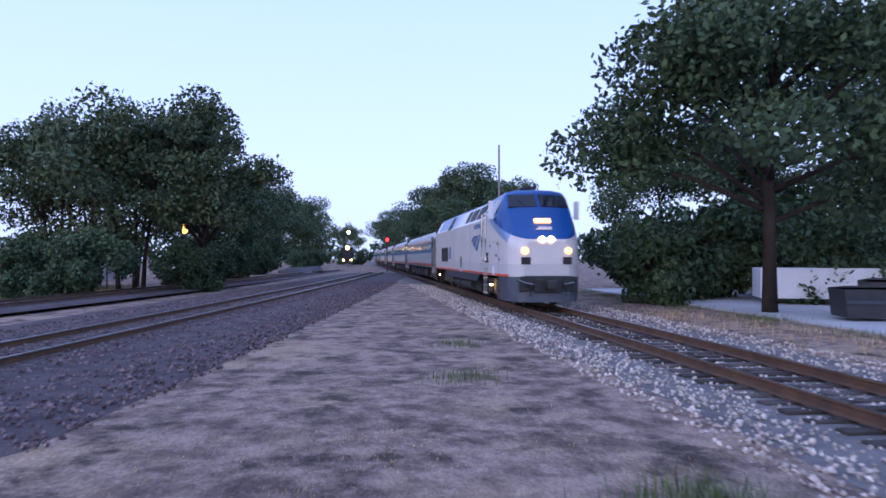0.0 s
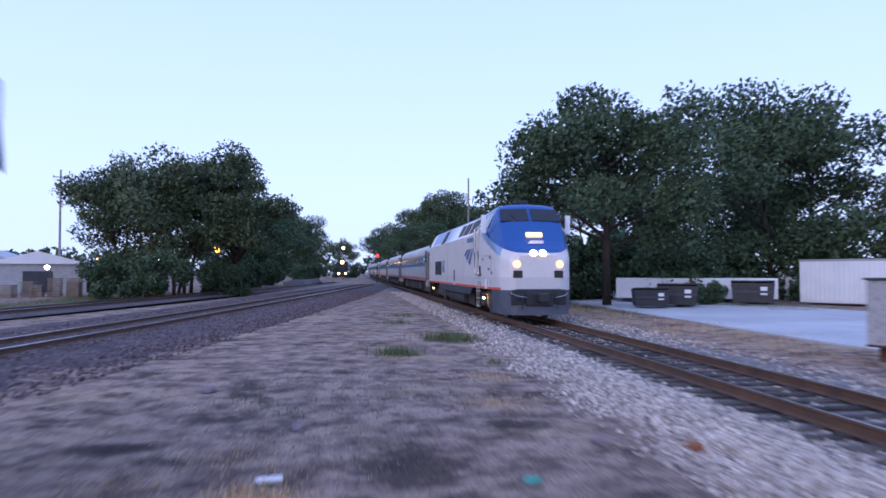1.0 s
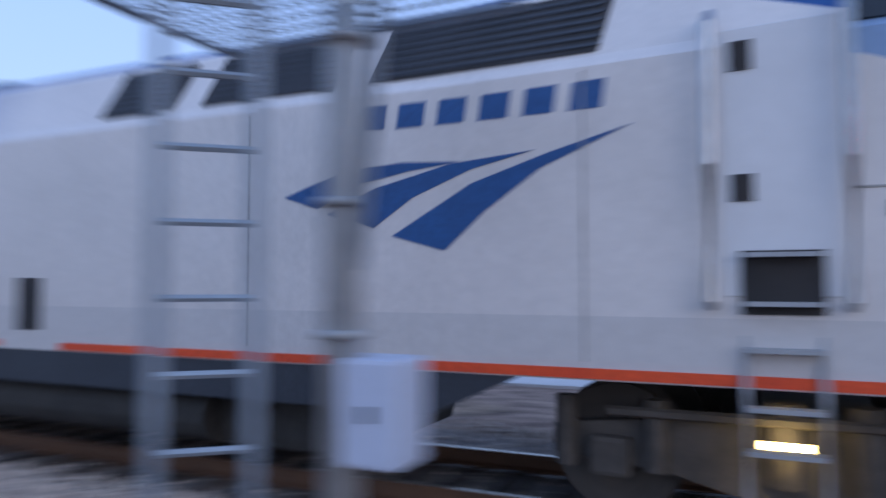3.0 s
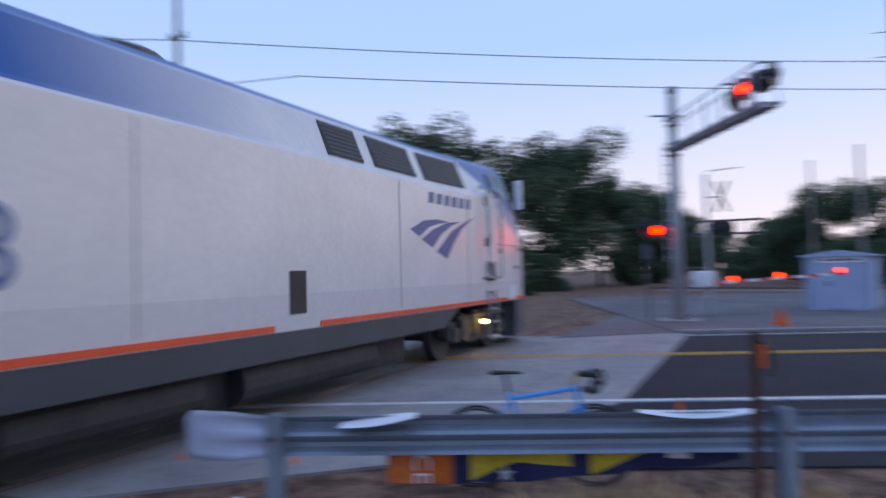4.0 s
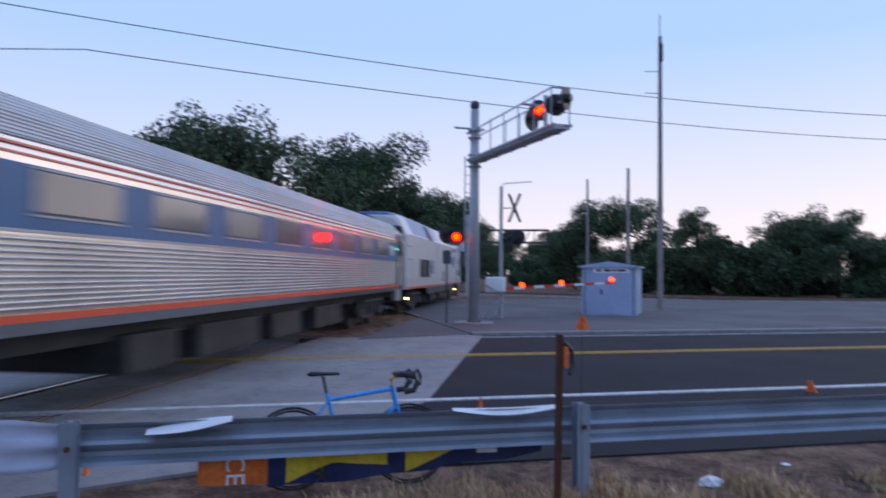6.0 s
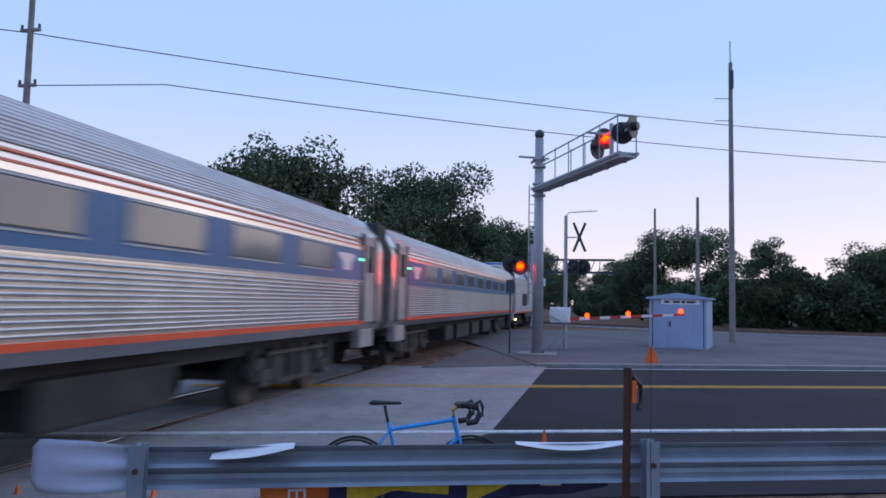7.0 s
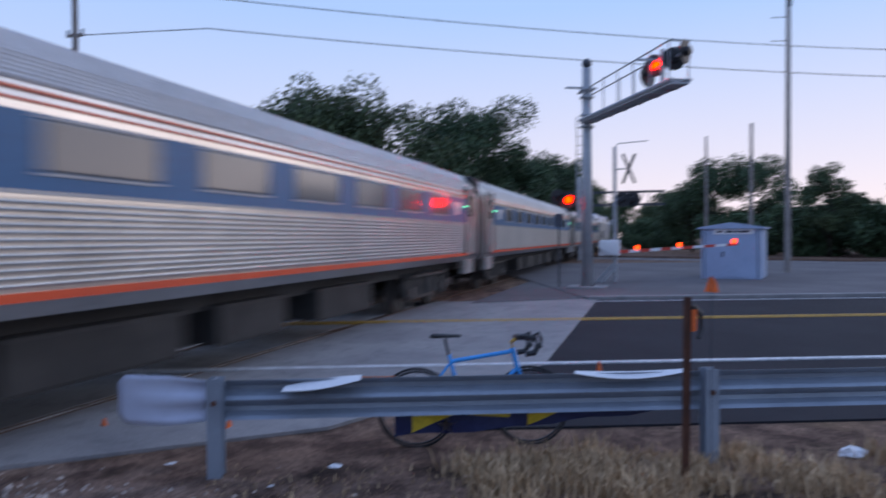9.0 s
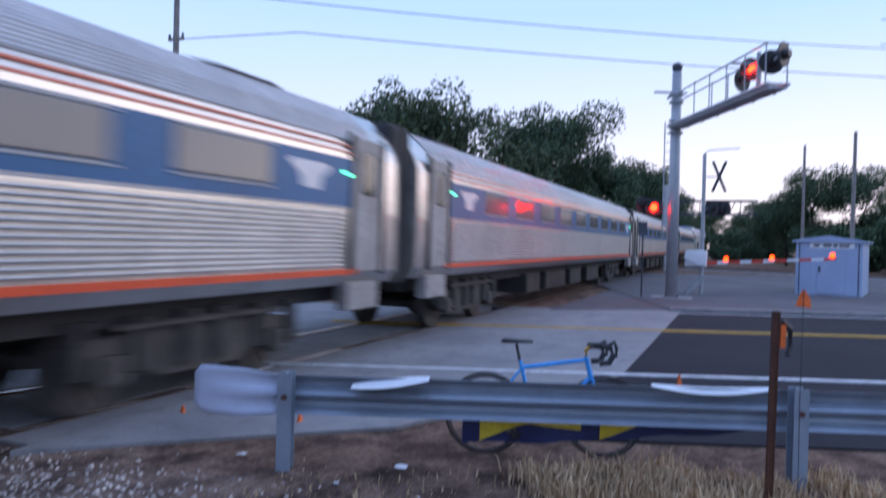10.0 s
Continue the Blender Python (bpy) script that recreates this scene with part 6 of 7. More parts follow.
oak = tree(3, 14.8, 13.0, M_LEAF, 26000, 0.155, 0.26, 1, "tall spreading tree with a dark green crown")
oak.matrix_basis = pose(-40.6, 14.3, -0.2) @ Matrix.Scale(0.9, 4)
maple = tree(8, 15.5, 15.5, M_LEAF, 28000, 0.17, 0.1, 2, "broad full tree with dense dark green foliage")
maple.matrix_basis = pose(-49.0, 31.0, -0.2)
multi = tree(14, 13.0, 11.0, M_LEAF_OLIVE, 19000, 0.155, 0.16, 3, "many-stemmed tree with thin olive-green foliage")
multi.matrix_basis = pose(-62.5, -14.0, -0.4)
slim = tree(21, 13.5, 8.5, M_LEAF_OLIVE, 13000, 0.15, 0.2, 1, "slender tree with an open olive-green crown")
slim.matrix_basis = pose(-63.5, -9.6, -0.4)
for src, x, y, yaw, k in ((multi, -66.0, -18.5, 70, 0.95), (maple, -72, -17.5, 200, 0.72), (oak, -80, -12.3, 50, 0.74), (maple, -94, -12.5, 120, 0.74), (multi, -112, -12.2, 10, 0.95),
                           (oak, -140, -13.5, 210, 1.0), (maple, -170, -14, 310, 1.0), (multi, -205, -13, 90, 1.25),
                           (oak, -100, 15.5, 90, 1.02), (slim, -106, 13.0, 20, 1.1), (maple, -122, 14.0, 40, 0.85), (oak, -145, 14.5, 160, 1.0), (multi, -172, 14.5, 260, 1.1), (maple, -205, 14.5, 10, 1.0),
                           (slim, -52.5, 20.0, 30, 0.75), (slim, -44.6, 36.4, 140, 0.72), (maple, -62, 22, 310, 0.7), (oak, -59, 34, 100, 0.95),
                           # beyond the crossing, along the rails
                           (multi, 57, 24.2, 290, 1.24), (maple, 70, 19.4, 80, 1.01), (oak, 80, 15.6, 10, 0.98), (maple, 92, 14.5, 190, 0.86), (slim, 97, 11.8, 70, 0.98), (multi, 118, 13.5, 70, 0.95),
                           (oak, 142, 14, 140, 0.85), (maple, 170, 14, 260, 0.8), (multi, 300, 1, 50, 1.2), (maple, 310, 14, 50, 1.1), (multi, -300, -2, 50, 1.2), (maple, -320, 15, 50, 1.2), (multi, 200, 14.5, 10, 0.9), (oak, 240, 14.5, 10, 0.9),
                           (maple, 79, -8.2, 130, 0.68), (oak, 86, -4.6, 30, 0.62), (multi, 108, -4.5, 50, 0.72), (maple, 130, -5.5, 220, 0.66), (oak, 160, -6, 80, 0.75), (multi, 195, -6, 200, 0.85), (maple, 235, -7, 20, 0.8),
                           (slim, 65.5, -14.2, 200, 0.63), (oak, 62, -24.5, 60, 0.58), (multi, 63.5, -21.0, 150, 0.6)):
    c = copy_thing(src, pose(x, y, -0.3, 0, 0, yaw) @ Matrix.Scale(k, 4))
shrub = bush(5, 4.6, 6.5, M_LEAF, 7500, 0.16)
shrub.matrix_basis = pose(68, -12.0, -0.1)
for x, y, yaw, k in ((66, -17.5, 40, 1.0), (64, -20.5, 90, 1.05), (62, -28.5, 200, 1.05), (60, -33.5, 10, 1.0), (58, -38, 80, 1.0), (55, -43, 130, 1.1), (52, -49, 30, 1.2), (72, -8.5, 30, 0.9), (48, -55, 30, 1.2), (72, -16, 130, 1.2), (70, -24, 10, 1.15), (66, -31, 200, 1.15),
                     (-45, 20.5, 10, 0.85), (-47.5, 12.8, 90, 0.8), (-52, 14.5, 200, 0.9), (-47.5, 24.5, 60, 0.9), (-46.5, 31.5, 30, 0.9), (-50, 17.5, 30, 1.1), (-50.5, 22, 80, 1.15), (-49.5, 26.5, 150, 1.1), (-57, -14.5, 10, 0.75), (-60, -19, 100, 0.7), (-63, -10.5, 200, 0.62), (-70, -11.5, 40, 0.7), (-76, -11, 40, 0.75), (-90, -11.3, 10, 0.8), (-105, -11.2, 60, 0.9),
                     (62, 17.5, 30, 0.8), (92, 1.0, 10, 0.42), (104, 2.6, 70, 0.5), (112, -1.0, 10, 0.55), (128, 2.2, 200, 0.6), (145, -1.5, 100, 0.75), (165, 1.5, 30, 0.8), (-150, -8.5, 20, 0.8), (-132, -9.5, 120, 0.7), (-225, 1.5, 20, 1.0), (-235, -4.0, 80, 1.1), (-168, -8.0, 20, 0.8), (80, 12.2, 80, 0.85), (52, 16.0, 80, 0.5), (100, -3.8, 30, 0.8), (90, 10.5, 130, 0.6), (120, 0.6, 15, 1.0), (136, -2.2, 80, 1.2), (117, -3.2, 140, 1.0), (152, 1.8, 200, 1.2), (178, -1.0, 20, 1.4),
                     (77, -20, 15, 1.25), (79, -27, 70, 1.3), (75, -34, 130, 1.3), (71, -41, 190, 1.3), (66, -48, 40, 1.4), (61, -56, 90, 1.4), (84, -13, 10, 1.2)):
    copy_thing(shrub, pose(x, y, -0.15, 0, 0, yaw) @ Matrix.Scale(k, 4))
for nm, cx, cy, rad, a0, a1, h in (("far_woods", 0, 0, 260, 0, 360, 11.0),):
    blobs = []
    g = random.Random(77)
    for i in range(420):
        a = math.radians(a0 + (a1 - a0) * i / 420)
        if abs(math.sin(a)) < 0.02:
            continue
        rr = rad * g.uniform(0.9, 1.25)
        s = g.uniform(3.0, 5.5)
        blobs.append((cx + math.cos(a) * rr, cy + math.sin(a) * rr, g.uniform(0.25, 0.6) * h, s * 1.2, s * 1.2, h * g.uniform(0.3, 0.55)))
    vv, ff = leaf_cloud(300, blobs, 42000, 0.95)
    raw(nm, vv, ff, M_LEAF, None, "stuff", "distant line of dark green woods", "woods")


def blades(name, spots, material, label, seed):
    """Tufts of thin blades. spots: x, y, spread, count, height."""
    g = np.random.default_rng(seed)
    vs, fs, k = [], [], 0
    for x, y, sp, n, h in spots:
        bx, by = x + g.normal(size=n) * sp, y + g.normal(size=n) * sp
        ang, lean, hh, w = g.uniform(0, 6.283, n), g.uniform(0.1, 0.75, n), h * g.uniform(0.45, 1.15, n), g.uniform(0.003, 0.007, n) * (1 + h)
        for i in range(n):
            z = ground_z(bx[i], by[i]) - 0.01
            dx, dy = math.cos(ang[i]), math.sin(ang[i])
            p = (bx[i] + dx * lean[i] * hh[i] * 0.4, by[i] + dy * lean[i] * hh[i] * 0.4, z + hh[i] * 0.6)
            q = (bx[i] + dx * lean[i] * hh[i], by[i] + dy * lean[i] * hh[i], z + hh[i] * (1 - 0.25 * lean[i]))
            vs += [(bx[i] - dy * w[i], by[i] + dx * w[i], z), (bx[i] + dy * w[i], by[i] - dx * w[i], z), (p[0] + dy * w[i] * 0.8, p[1] - dx * w[i] * 0.8, p[2]), (p[0] - dy * w[i] * 0.8, p[1] + dx * w[i] * 0.8, p[2]), q]
            fs += [(k, k + 1, k + 2, k + 3), (k + 3, k + 2, k + 4)]
            k += 5
    return raw(name, vs, fs, material, None, "stuff", label, "grass")


g = random.Random(12)
spots = []
for i in range(95):
    a = 1.9 + 14 * g.uniform(0, 1) ** 1.2
    p = G0 + ROAD_D * a + ROAD_N * g.gauss(-0.28, 0.33)
    h = g.uniform(0.08, 0.24)
    for k in range(3):
        spots.append((p.x + g.gauss(0, 0.1), p.y + g.gauss(0, 0.1), 0.11, 75, h * g.uniform(0.7, 1.0)))
for i in range(210):
    p = G0 + ROAD_D * g.uniform(-0.3, 13) + ROAD_N * g.uniform(-2.2, -0.2)
    spots.append((p.x, p.y, 0.22, 45, g.uniform(0.03, 0.08)))
for i in range(16):
    p = G0 + ROAD_D * g.uniform(3.5, 15) + ROAD_N * g.uniform(-2.0, -0.7)
    spots.append((p.x, p.y, 0.12, 220, g.uniform(0.1, 0.22)))
blades("dry_grass", spots, M_DRYGRASS, "dry straw-coloured grass around the guard rail posts", 1)
spots = []
for i in range(90):
    x, y = g.uniform(-26, -4), g.gauss(0.3, 2.2)
    if -4 < y < 3.2:
        spots.append((x, y, 0.3, 45, g.uniform(0.025, 0.06)))
for x, y, sp, n, h in ((-7.4, -1.1, 0.2, 700, 0.13), (-7.65, -0.95, 0.2, 500, 0.12), (-7.15, -1.3, 0.2, 600, 0.12), (-6.9, -1.05, 0.2, 500, 0.1), (-8.1, -0.95, 0.25, 250, 0.08), (-6.5, -2.6, 0.3, 420, 0.1), (-6.4, -2.0, 0.25, 350, 0.1),
                       (-8.3, -2.2, 0.3, 240, 0.07), (-9.2, -1.4, 0.3, 200, 0.06), (-12, 2.0, 0.3, 300, 0.08), (-14.5, 2.4, 0.3, 300, 0.08)):
    spots.append((x, y, sp, n, h))
for i in range(120):
    spots.append((g.uniform(-45, -14), g.gauss(11.0, 1.0), 0.5, 40, g.uniform(0.08, 0.22)))
blades("straw_patches", spots, M_DRYGRASS, "thin patches of dead straw on bare dirt", 2)
spots = [(-22.2, 2.5, 0.32, 420, 0.3), (-21.4, 2.9, 0.3, 300, 0.26), (-18.4, 0.95, 0.26, 380, 0.26), (-28.5, 1.6, 0.3, 160, 0.22), (-33, 2.1, 0.3, 160, 0.22), (-12.5, -1.7, 0.25, 90, 0.08), (-11.7, -1.0, 0.2, 70, 0.07), (-16.5, 2.9, 0.15, 80, 0.14)]
for i in range(60):
    spots.append((g.uniform(-48, -34), g.gauss(21.8, 0.8), 0.5, 50, 0.2))
for i in range(260):
    spots.append((g.uniform(-75, -42), g.uniform(-24, -16.5), 0.9, 40, 0.3))
for i in range(50):
    spots.append((g.uniform(-60, -30), g.uniform(12, 13.4), 0.4, 40, 0.2))
blades("green_weeds", spots, M_WEED, "low green weeds and grass", 3)


# ---- loose stones of the ballast ----
def stones(name, n, place, size, material, label, seed, parent=None):
    g = np.random.default_rng(seed)
    base = np.array([(1, 0, 0), (-1, 0, 0), (0, 1, 0), (0, -1, 0), (0, 0, 1), (0, 0, -1)], float)
    tri = np.array([(0, 2, 4), (2, 1, 4), (1, 3, 4), (3, 0, 4), (2, 0, 5), (1, 2, 5), (3, 1, 5), (0, 3, 5)])
    c = place(g, n)
    n = len(c)
    s = size * g.uniform(0.5, 1.35, (n, 1, 1)) * g.uniform(0.65, 1.25, (n, 6, 1))
    q = g.normal(size=(n, 4))
    q /= np.linalg.norm(q, axis=1)[:, None]
    w, x, y, z = q.T
    R = np.stack([np.stack([1 - 2 * (y * y + z * z), 2 * (x * y - w * z), 2 * (x * z + w * y)], -1), np.stack([2 * (x * y + w * z), 1 - 2 * (x * x + z * z), 2 * (y * z - w * x)], -1),
                  np.stack([2 * (x * z - w * y), 2 * (y * z + w * x), 1 - 2 * (x * x + y * y)], -1)], 1)
    v = np.einsum("nij,nkj->nki", R, base[None] * s) + c[:, None]
    f = tri[None] + 6 * np.arange(n)[:, None, None]
    return raw(name, v.reshape(-1, 3), f.reshape(-1, 3), material, parent, "stuff", label, "gravel")


def main_shoulder(g, n):
    x = -22 + 26 * g.uniform(0, 1, n) ** 0.62
    y = np.where(g.uniform(size=n) < 0.8, g.uniform(2.9, 5.5, n), g.uniform(5.4, 9.6, n))
    keep = (y > 3.3 + 0.5 * np.sin(x * 1.7) * 0.6 + g.normal(size=n) * 0.25) & (np.abs(np.abs(y - TRACK_Y) - 0.753) > 0.1) & (x < 3.9)
    x, y = x[keep], y[keep]
    zb = np.clip(-0.145 + 0.0 * x, -0.2, 0) - 0.085 * np.clip((2.3 - np.abs(y - TRACK_Y)) / 0.8, 0, 1)
    return np.stack([x, y, zb + g.uniform(-0.03, 0.02, len(x))], 1)


stones("ballast_stones", 30000, main_shoulder, 0.036, M_STONE, "pale crushed stone spilling from the main track", 1)


def far_shoulder(g, n):
    x = g.uniform(-70, -20, n)
    y = g.uniform(3.6, 9.6, n)
    keep = np.abs(np.abs(y - TRACK_Y) - 0.753) > 0.12
    return np.stack([x[keep], y[keep], -0.145 - 0.085 * np.clip((2.3 - np.abs(y[keep] - TRACK_Y)) / 0.8, 0, 1) + g.uniform(-0.03, 0.03, keep.sum())], 1)


stones("ballast_stones", 16000, far_shoulder, 0.036, M_STONE, "pale crushed stone along the rails", 2)


def yard_shoulder(g, n):
    t = g.uniform(0.0, 0.75, n)
    p = np.array([(2, -12.2), (-26, -7.4), (-60, -2.9), (-110, 2.6)], float)
    c = (p[0] * ((1 - t) ** 3)[:, None] + p[1] * (3 * t * (1 - t) ** 2)[:, None] + p[2] * (3 * t * t * (1 - t))[:, None] + p[3] * (t ** 3)[:, None])
    off = g.uniform(-3.4, 4.6, n)
    z = np.where(np.abs(off) < 1.8, -0.19, -0.2 - 0.22 * (np.abs(off) - 1.8) / 2.6)
    keep = np.abs(np.abs(off) - 0.753) > 0.1
    return np.stack([c[:, 0] + off * 0.14, c[:, 1] + off * 0.99, np.where(np.abs(off) < 1.8, -0.115, -0.145) + g.uniform(-0.02, 0.03, n)], 1)[keep]


stones("yard_stones", 26000, yard_shoulder, 0.042, M_STONE_DARK, "dark purplish crushed stone beside the yard track", 3)


def grit(g, n):
    x, y = g.uniform(-16, 2, n), g.normal(0.8, 2.4, n)
    keep = (y > -4) & (y < 3.4)
    x, y = x[keep], y[keep]
    return np.stack([x, y, np.array([ground_z(a, b) for a, b in zip(x, y)]) + 0.002], 1)


stones("scattered_grit", 6000, grit, 0.013, M_STONE_DARK, "small stones scattered over trampled dirt", 4)


def roadside(g, n):
    x, y = g.uniform(2.5, 6.2, n), g.uniform(2.0, 5.6, n)
    keep = ((x * 0.9386 + y * 0.345 < 6.2) | (y > 5.0)) & (x < 3.9 + g.normal(size=n) * 0.3)
    x, y = x[keep], y[keep]
    return np.stack([x, y, np.array([ground_z(a, b) for a, b in zip(x, y)]) + 0.004], 1)


stones("roadside_gravel", 5200, roadside, 0.018, M_STONE, "loose pale gravel beside the crossing", 5)



# ---- metal shed by the yard track ----
shed = thing("metal_shed", "ivory painted steel shed with a steep overhanging gable roof", "shed", m=pose(-6.4, -2.62, -0.15, 0, 0, 23.5))
bm = bmesh.new()
box(bm, (-1.5, -1.6, 1.55), (3.0, 3.2, 3.1), bevel=0.01)
prism(bm, [(-3.2, 3.1), (0.0, 3.1), (-1.6, 4.9)], -2.99, 0.0, "x")
part("shell", bm, M_SHEDSIDE, shed)
for k in range(8):
    bm = bmesh.new()
    box(bm, (0.012, -0.2 - k * 0.4, 1.6), (0.03, 0.035, 3.0))
    part("panel_rib", bm, M_SHEDSIDE, shed)
for s, a in ((1, 0.0), (-1, -3.2)):
    bm = bmesh.new()
    prism(bm, [(a + s * 0.2, 2.96), (a + s * 0.2, 3.08), (-1.6, 5.08), (-1.6, 4.94)], -3.25, 0.32, "x")
    part("roof_slope", bm, M_GALV, shed, "sheet-metal roof slope")
    bm = bmesh.new()
    prism(bm, [(a + s * 0.22, 2.9), (a + s * 0.22, 3.12), (-1.6, 5.12), (-1.6, 4.9)], 0.3, 0.36, "x")
    part("barge_board", bm, M_ALU, shed, "pale barge board")
bm = bmesh.new()
prism(bm, [(-0.3, 3.05), (-0.3, 3.18), (-1.6, 4.5), (-1.6, 4.37)], 0.0, 0.08, "x")
part("gable_trim", bm, M_ALU, shed)
bm = bmesh.new()
box(bm, (0.04, -0.55, 1.05), (0.06, 0.1, 0.2), bevel=0.01)
part("hasp", bm, M_BLACK, shed, "dark hasp and padlock")

# ---- instrument case beside the main track ----
case = thing("signal_case", "weathered grey signal case on a stub post", "signal case", m=pose(-15.6, 11.4, -0.2, 0, 0, 28))
bm = bmesh.new()
box(bm, (0, 0, 1.12), (0.62, 0.72, 1.4), bevel=0.015)
part("cabinet", bm, M_CASE, case, "off-white cabinet with rust-edged corners")
bm = bmesh.new()
box(bm, (0, 0, 1.84), (0.72, 0.82, 0.05), bevel=0.01)
part("lid", bm, M_SKIRT, case)
bm = bmesh.new()
box(bm, (0, 0, 0.2), (0.3, 0.32, 0.5))
box(bm, (0, 0, 0.4), (0.64, 0.74, 0.05))
part("stub_post", bm, M_RUST, case, "rusty stub post")
bm = bmesh.new()
cyl(bm, (0.1, 0.15, 1.86), (0.1, 0.15, 2.3), 0.07, seg=10)
part("vent_pipe", bm, M_CASE, case)
bm = bmesh.new()
box(bm, (-0.31, 0.2, 1.1), (0.03, 0.04, 0.16))
part("handle", bm, M_BLACK, case)

# ---- goods standing behind the parking lot ----
cont = thing("storage_container", "white steel storage container", "container", m=pose(-38.9, 28.9, -0.12, 0, 0, 28.3))
bm = bmesh.new()
box(bm, (0, 0, 1.36), (6.1, 2.44, 2.5), bevel=0.02)
part("shell", bm, M_WHITE, cont)
for s in (-1, 1):
    bm = bmesh.new()
    box(bm, (0, s * -1.22, 2.57 if s > 0 else 0.15), (6.14, 0.08, 0.12))
    part("side_rail", bm, M_ALU, cont)
for k in range(22):
    bm = bmesh.new()
    box(bm, (-2.85 + k * 0.27, -1.235, 1.36), (0.11, 0.05, 2.3))
    part("corrugation", bm, M_WHITE, cont)
for y in (-0.62, 0.6):
    bm = bmesh.new()
    box(bm, (3.06, y, 1.34), (0.05, 1.12, 2.3), bevel=0.01)
    part("door_leaf", bm, M_WHITE, cont)

trailer = thing("flat_trailer", "low white box trailer body behind the bins", "trailer", m=pose(-44.0, 21.2, -0.12, 0, 0, 68))
bm = bmesh.new()
box(bm, (0, 0, 0.88), (9.4, 2.2, 1.25), bevel=0.04)
part("body", bm, M_WHITE, trailer)
bm = bmesh.new()
box(bm, (0, 0, 0.2), (8.6, 1.6, 0.14))
part("chassis", bm, M_UNDER, trailer)
for x in (-2.0, 2.2):
    for y in (-0.9, 0.9):
        bm = bmesh.new()
        cyl(bm, (x, y - 0.1, 0.33), (x, y + 0.1, 0.33), 0.33, seg=16)
        part("wheel", bm, M_RUBBER, trailer)


def waste_bin(m, w, label):
    ob = thing("waste_bin", label, "dumpster", "waste bins", m)
    bm = bmesh.new()
    prism(bm, [(-w / 2 + 0.1, 0.15), (w / 2 - 0.1, 0.15), (w / 2, 1.15), (-w / 2, 1.15)], -0.75, 0.75)
    part("bin", bm, M_BLACK, ob)
    for s in (-1, 1):
        bm = bmesh.new()
        box(bm, (s * w / 4, 0, 1.2), (w / 2 - 0.02, 1.6, 0.06), pose(0, 0, 0, -4, 0, 0), 0.01)
        part("lid", bm, M_BLACK, ob)
    bm = bmesh.new()
    box(bm, (0, -0.78, 0.7), (w - 0.1, 0.06, 0.12))
    part("lifting_bar", bm, M_SKIRT, ob)
    bm = bmesh.new()
    box(bm, (w * 0.25, -0.77, 0.75), (0.32, 0.03, 0.42))
    part("label_plate", bm, M_WHITE, ob, "white label plate")
    return ob


b0 = waste_bin(pose(-38.3, 17.4, -0.12, 0, 0, 66), 2.1, "black steel waste bin with a white label")
copy_thing(b0, pose(-40.2, 22.9, -0.12, 0, 0, 60) @ Matrix.Scale(1.1, 4))
copy_thing(b0, pose(-37.2, 15.4, -0.12, 0, 0, 75) @ Matrix.Scale(0.85, 4))
for x, y in ((-39.4, 18.6), (-40.6, 20.6)):
    copy_thing(shrub, pose(x, y, -0.15, 0, 0, 30) @ Matrix.Scale(0.3, 4))

shop = thing("brick_building", "two-storey red brick commercial building with a flat parapet", "building", m=pose(-44.2, 48.4, -0.15, 0, 0, 35))
bm = bmesh.new()
box(bm, (0, 0, 4.3), (16, 12, 8.6))
part("wall", bm, M_BRICK, shop)
bm = bmesh.new()
box(bm, (0, 0, 8.62), (16.3, 12.3, 0.2))
part("coping", bm, M_CONCRETE, shop)
for f, (px, py, sx, sy) in enumerate(((-2, -6.02, 1.3, 0.1), (3, -6.02, 1.3, 0.1), (8.02, -2, 0.1, 1.3), (8.02, 3, 0.1, 1.3))):
    bm = bmesh.new()
    box(bm, (px, py, 5.8), (sx, sy, 1.7))
    w = part("window", bm, M_DARKGLASS, shop, "dark upper window")
    bm = bmesh.new()
    box(bm, (px, py, 4.86), (sx + 0.2, sy + 0.1, 0.14))
    part("sill", bm, M_CONCRETE, w)
bm = bmesh.new()
for k in range(60):
    box(bm, (0, -6.012, 0.2 + k * 0.14), (15.9, 0.008, 0.012))
    box(bm, (8.012, 0, 0.2 + k * 0.14), (0.008, 11.9, 0.012))
part("mortar_courses", bm, M_MORTAR, shop)["kind"] = "stuff"

# ---- yard on the far side ----
def hall(x, y, w, d, h, yaw, wall, roof, label):
    ob = thing("yard_building", label, "building", "yard buildings", pose(x, y, -0.5, 0, 0, yaw))
    bm = bmesh.new()
    box(bm, (0, 0, h * 0.36), (w, d, h * 0.72))
    part("wall", bm, wall, ob)
    bm = bmesh.new()
    prism(bm, [(-d / 2 - 0.3, h * 0.7), (d / 2 + 0.3, h * 0.7), (0, h)], -w / 2 - 0.3, w / 2 + 0.3, "x")
    part("roof", bm, roof, ob, "pale pitched roof")
    bm = bmesh.new()
    box(bm, (w / 2 + 0.02, 0, h * 0.28), (0.06, d * 0.3, h * 0.5))
    part("door", bm, M_SKIRT, ob)
    return ob


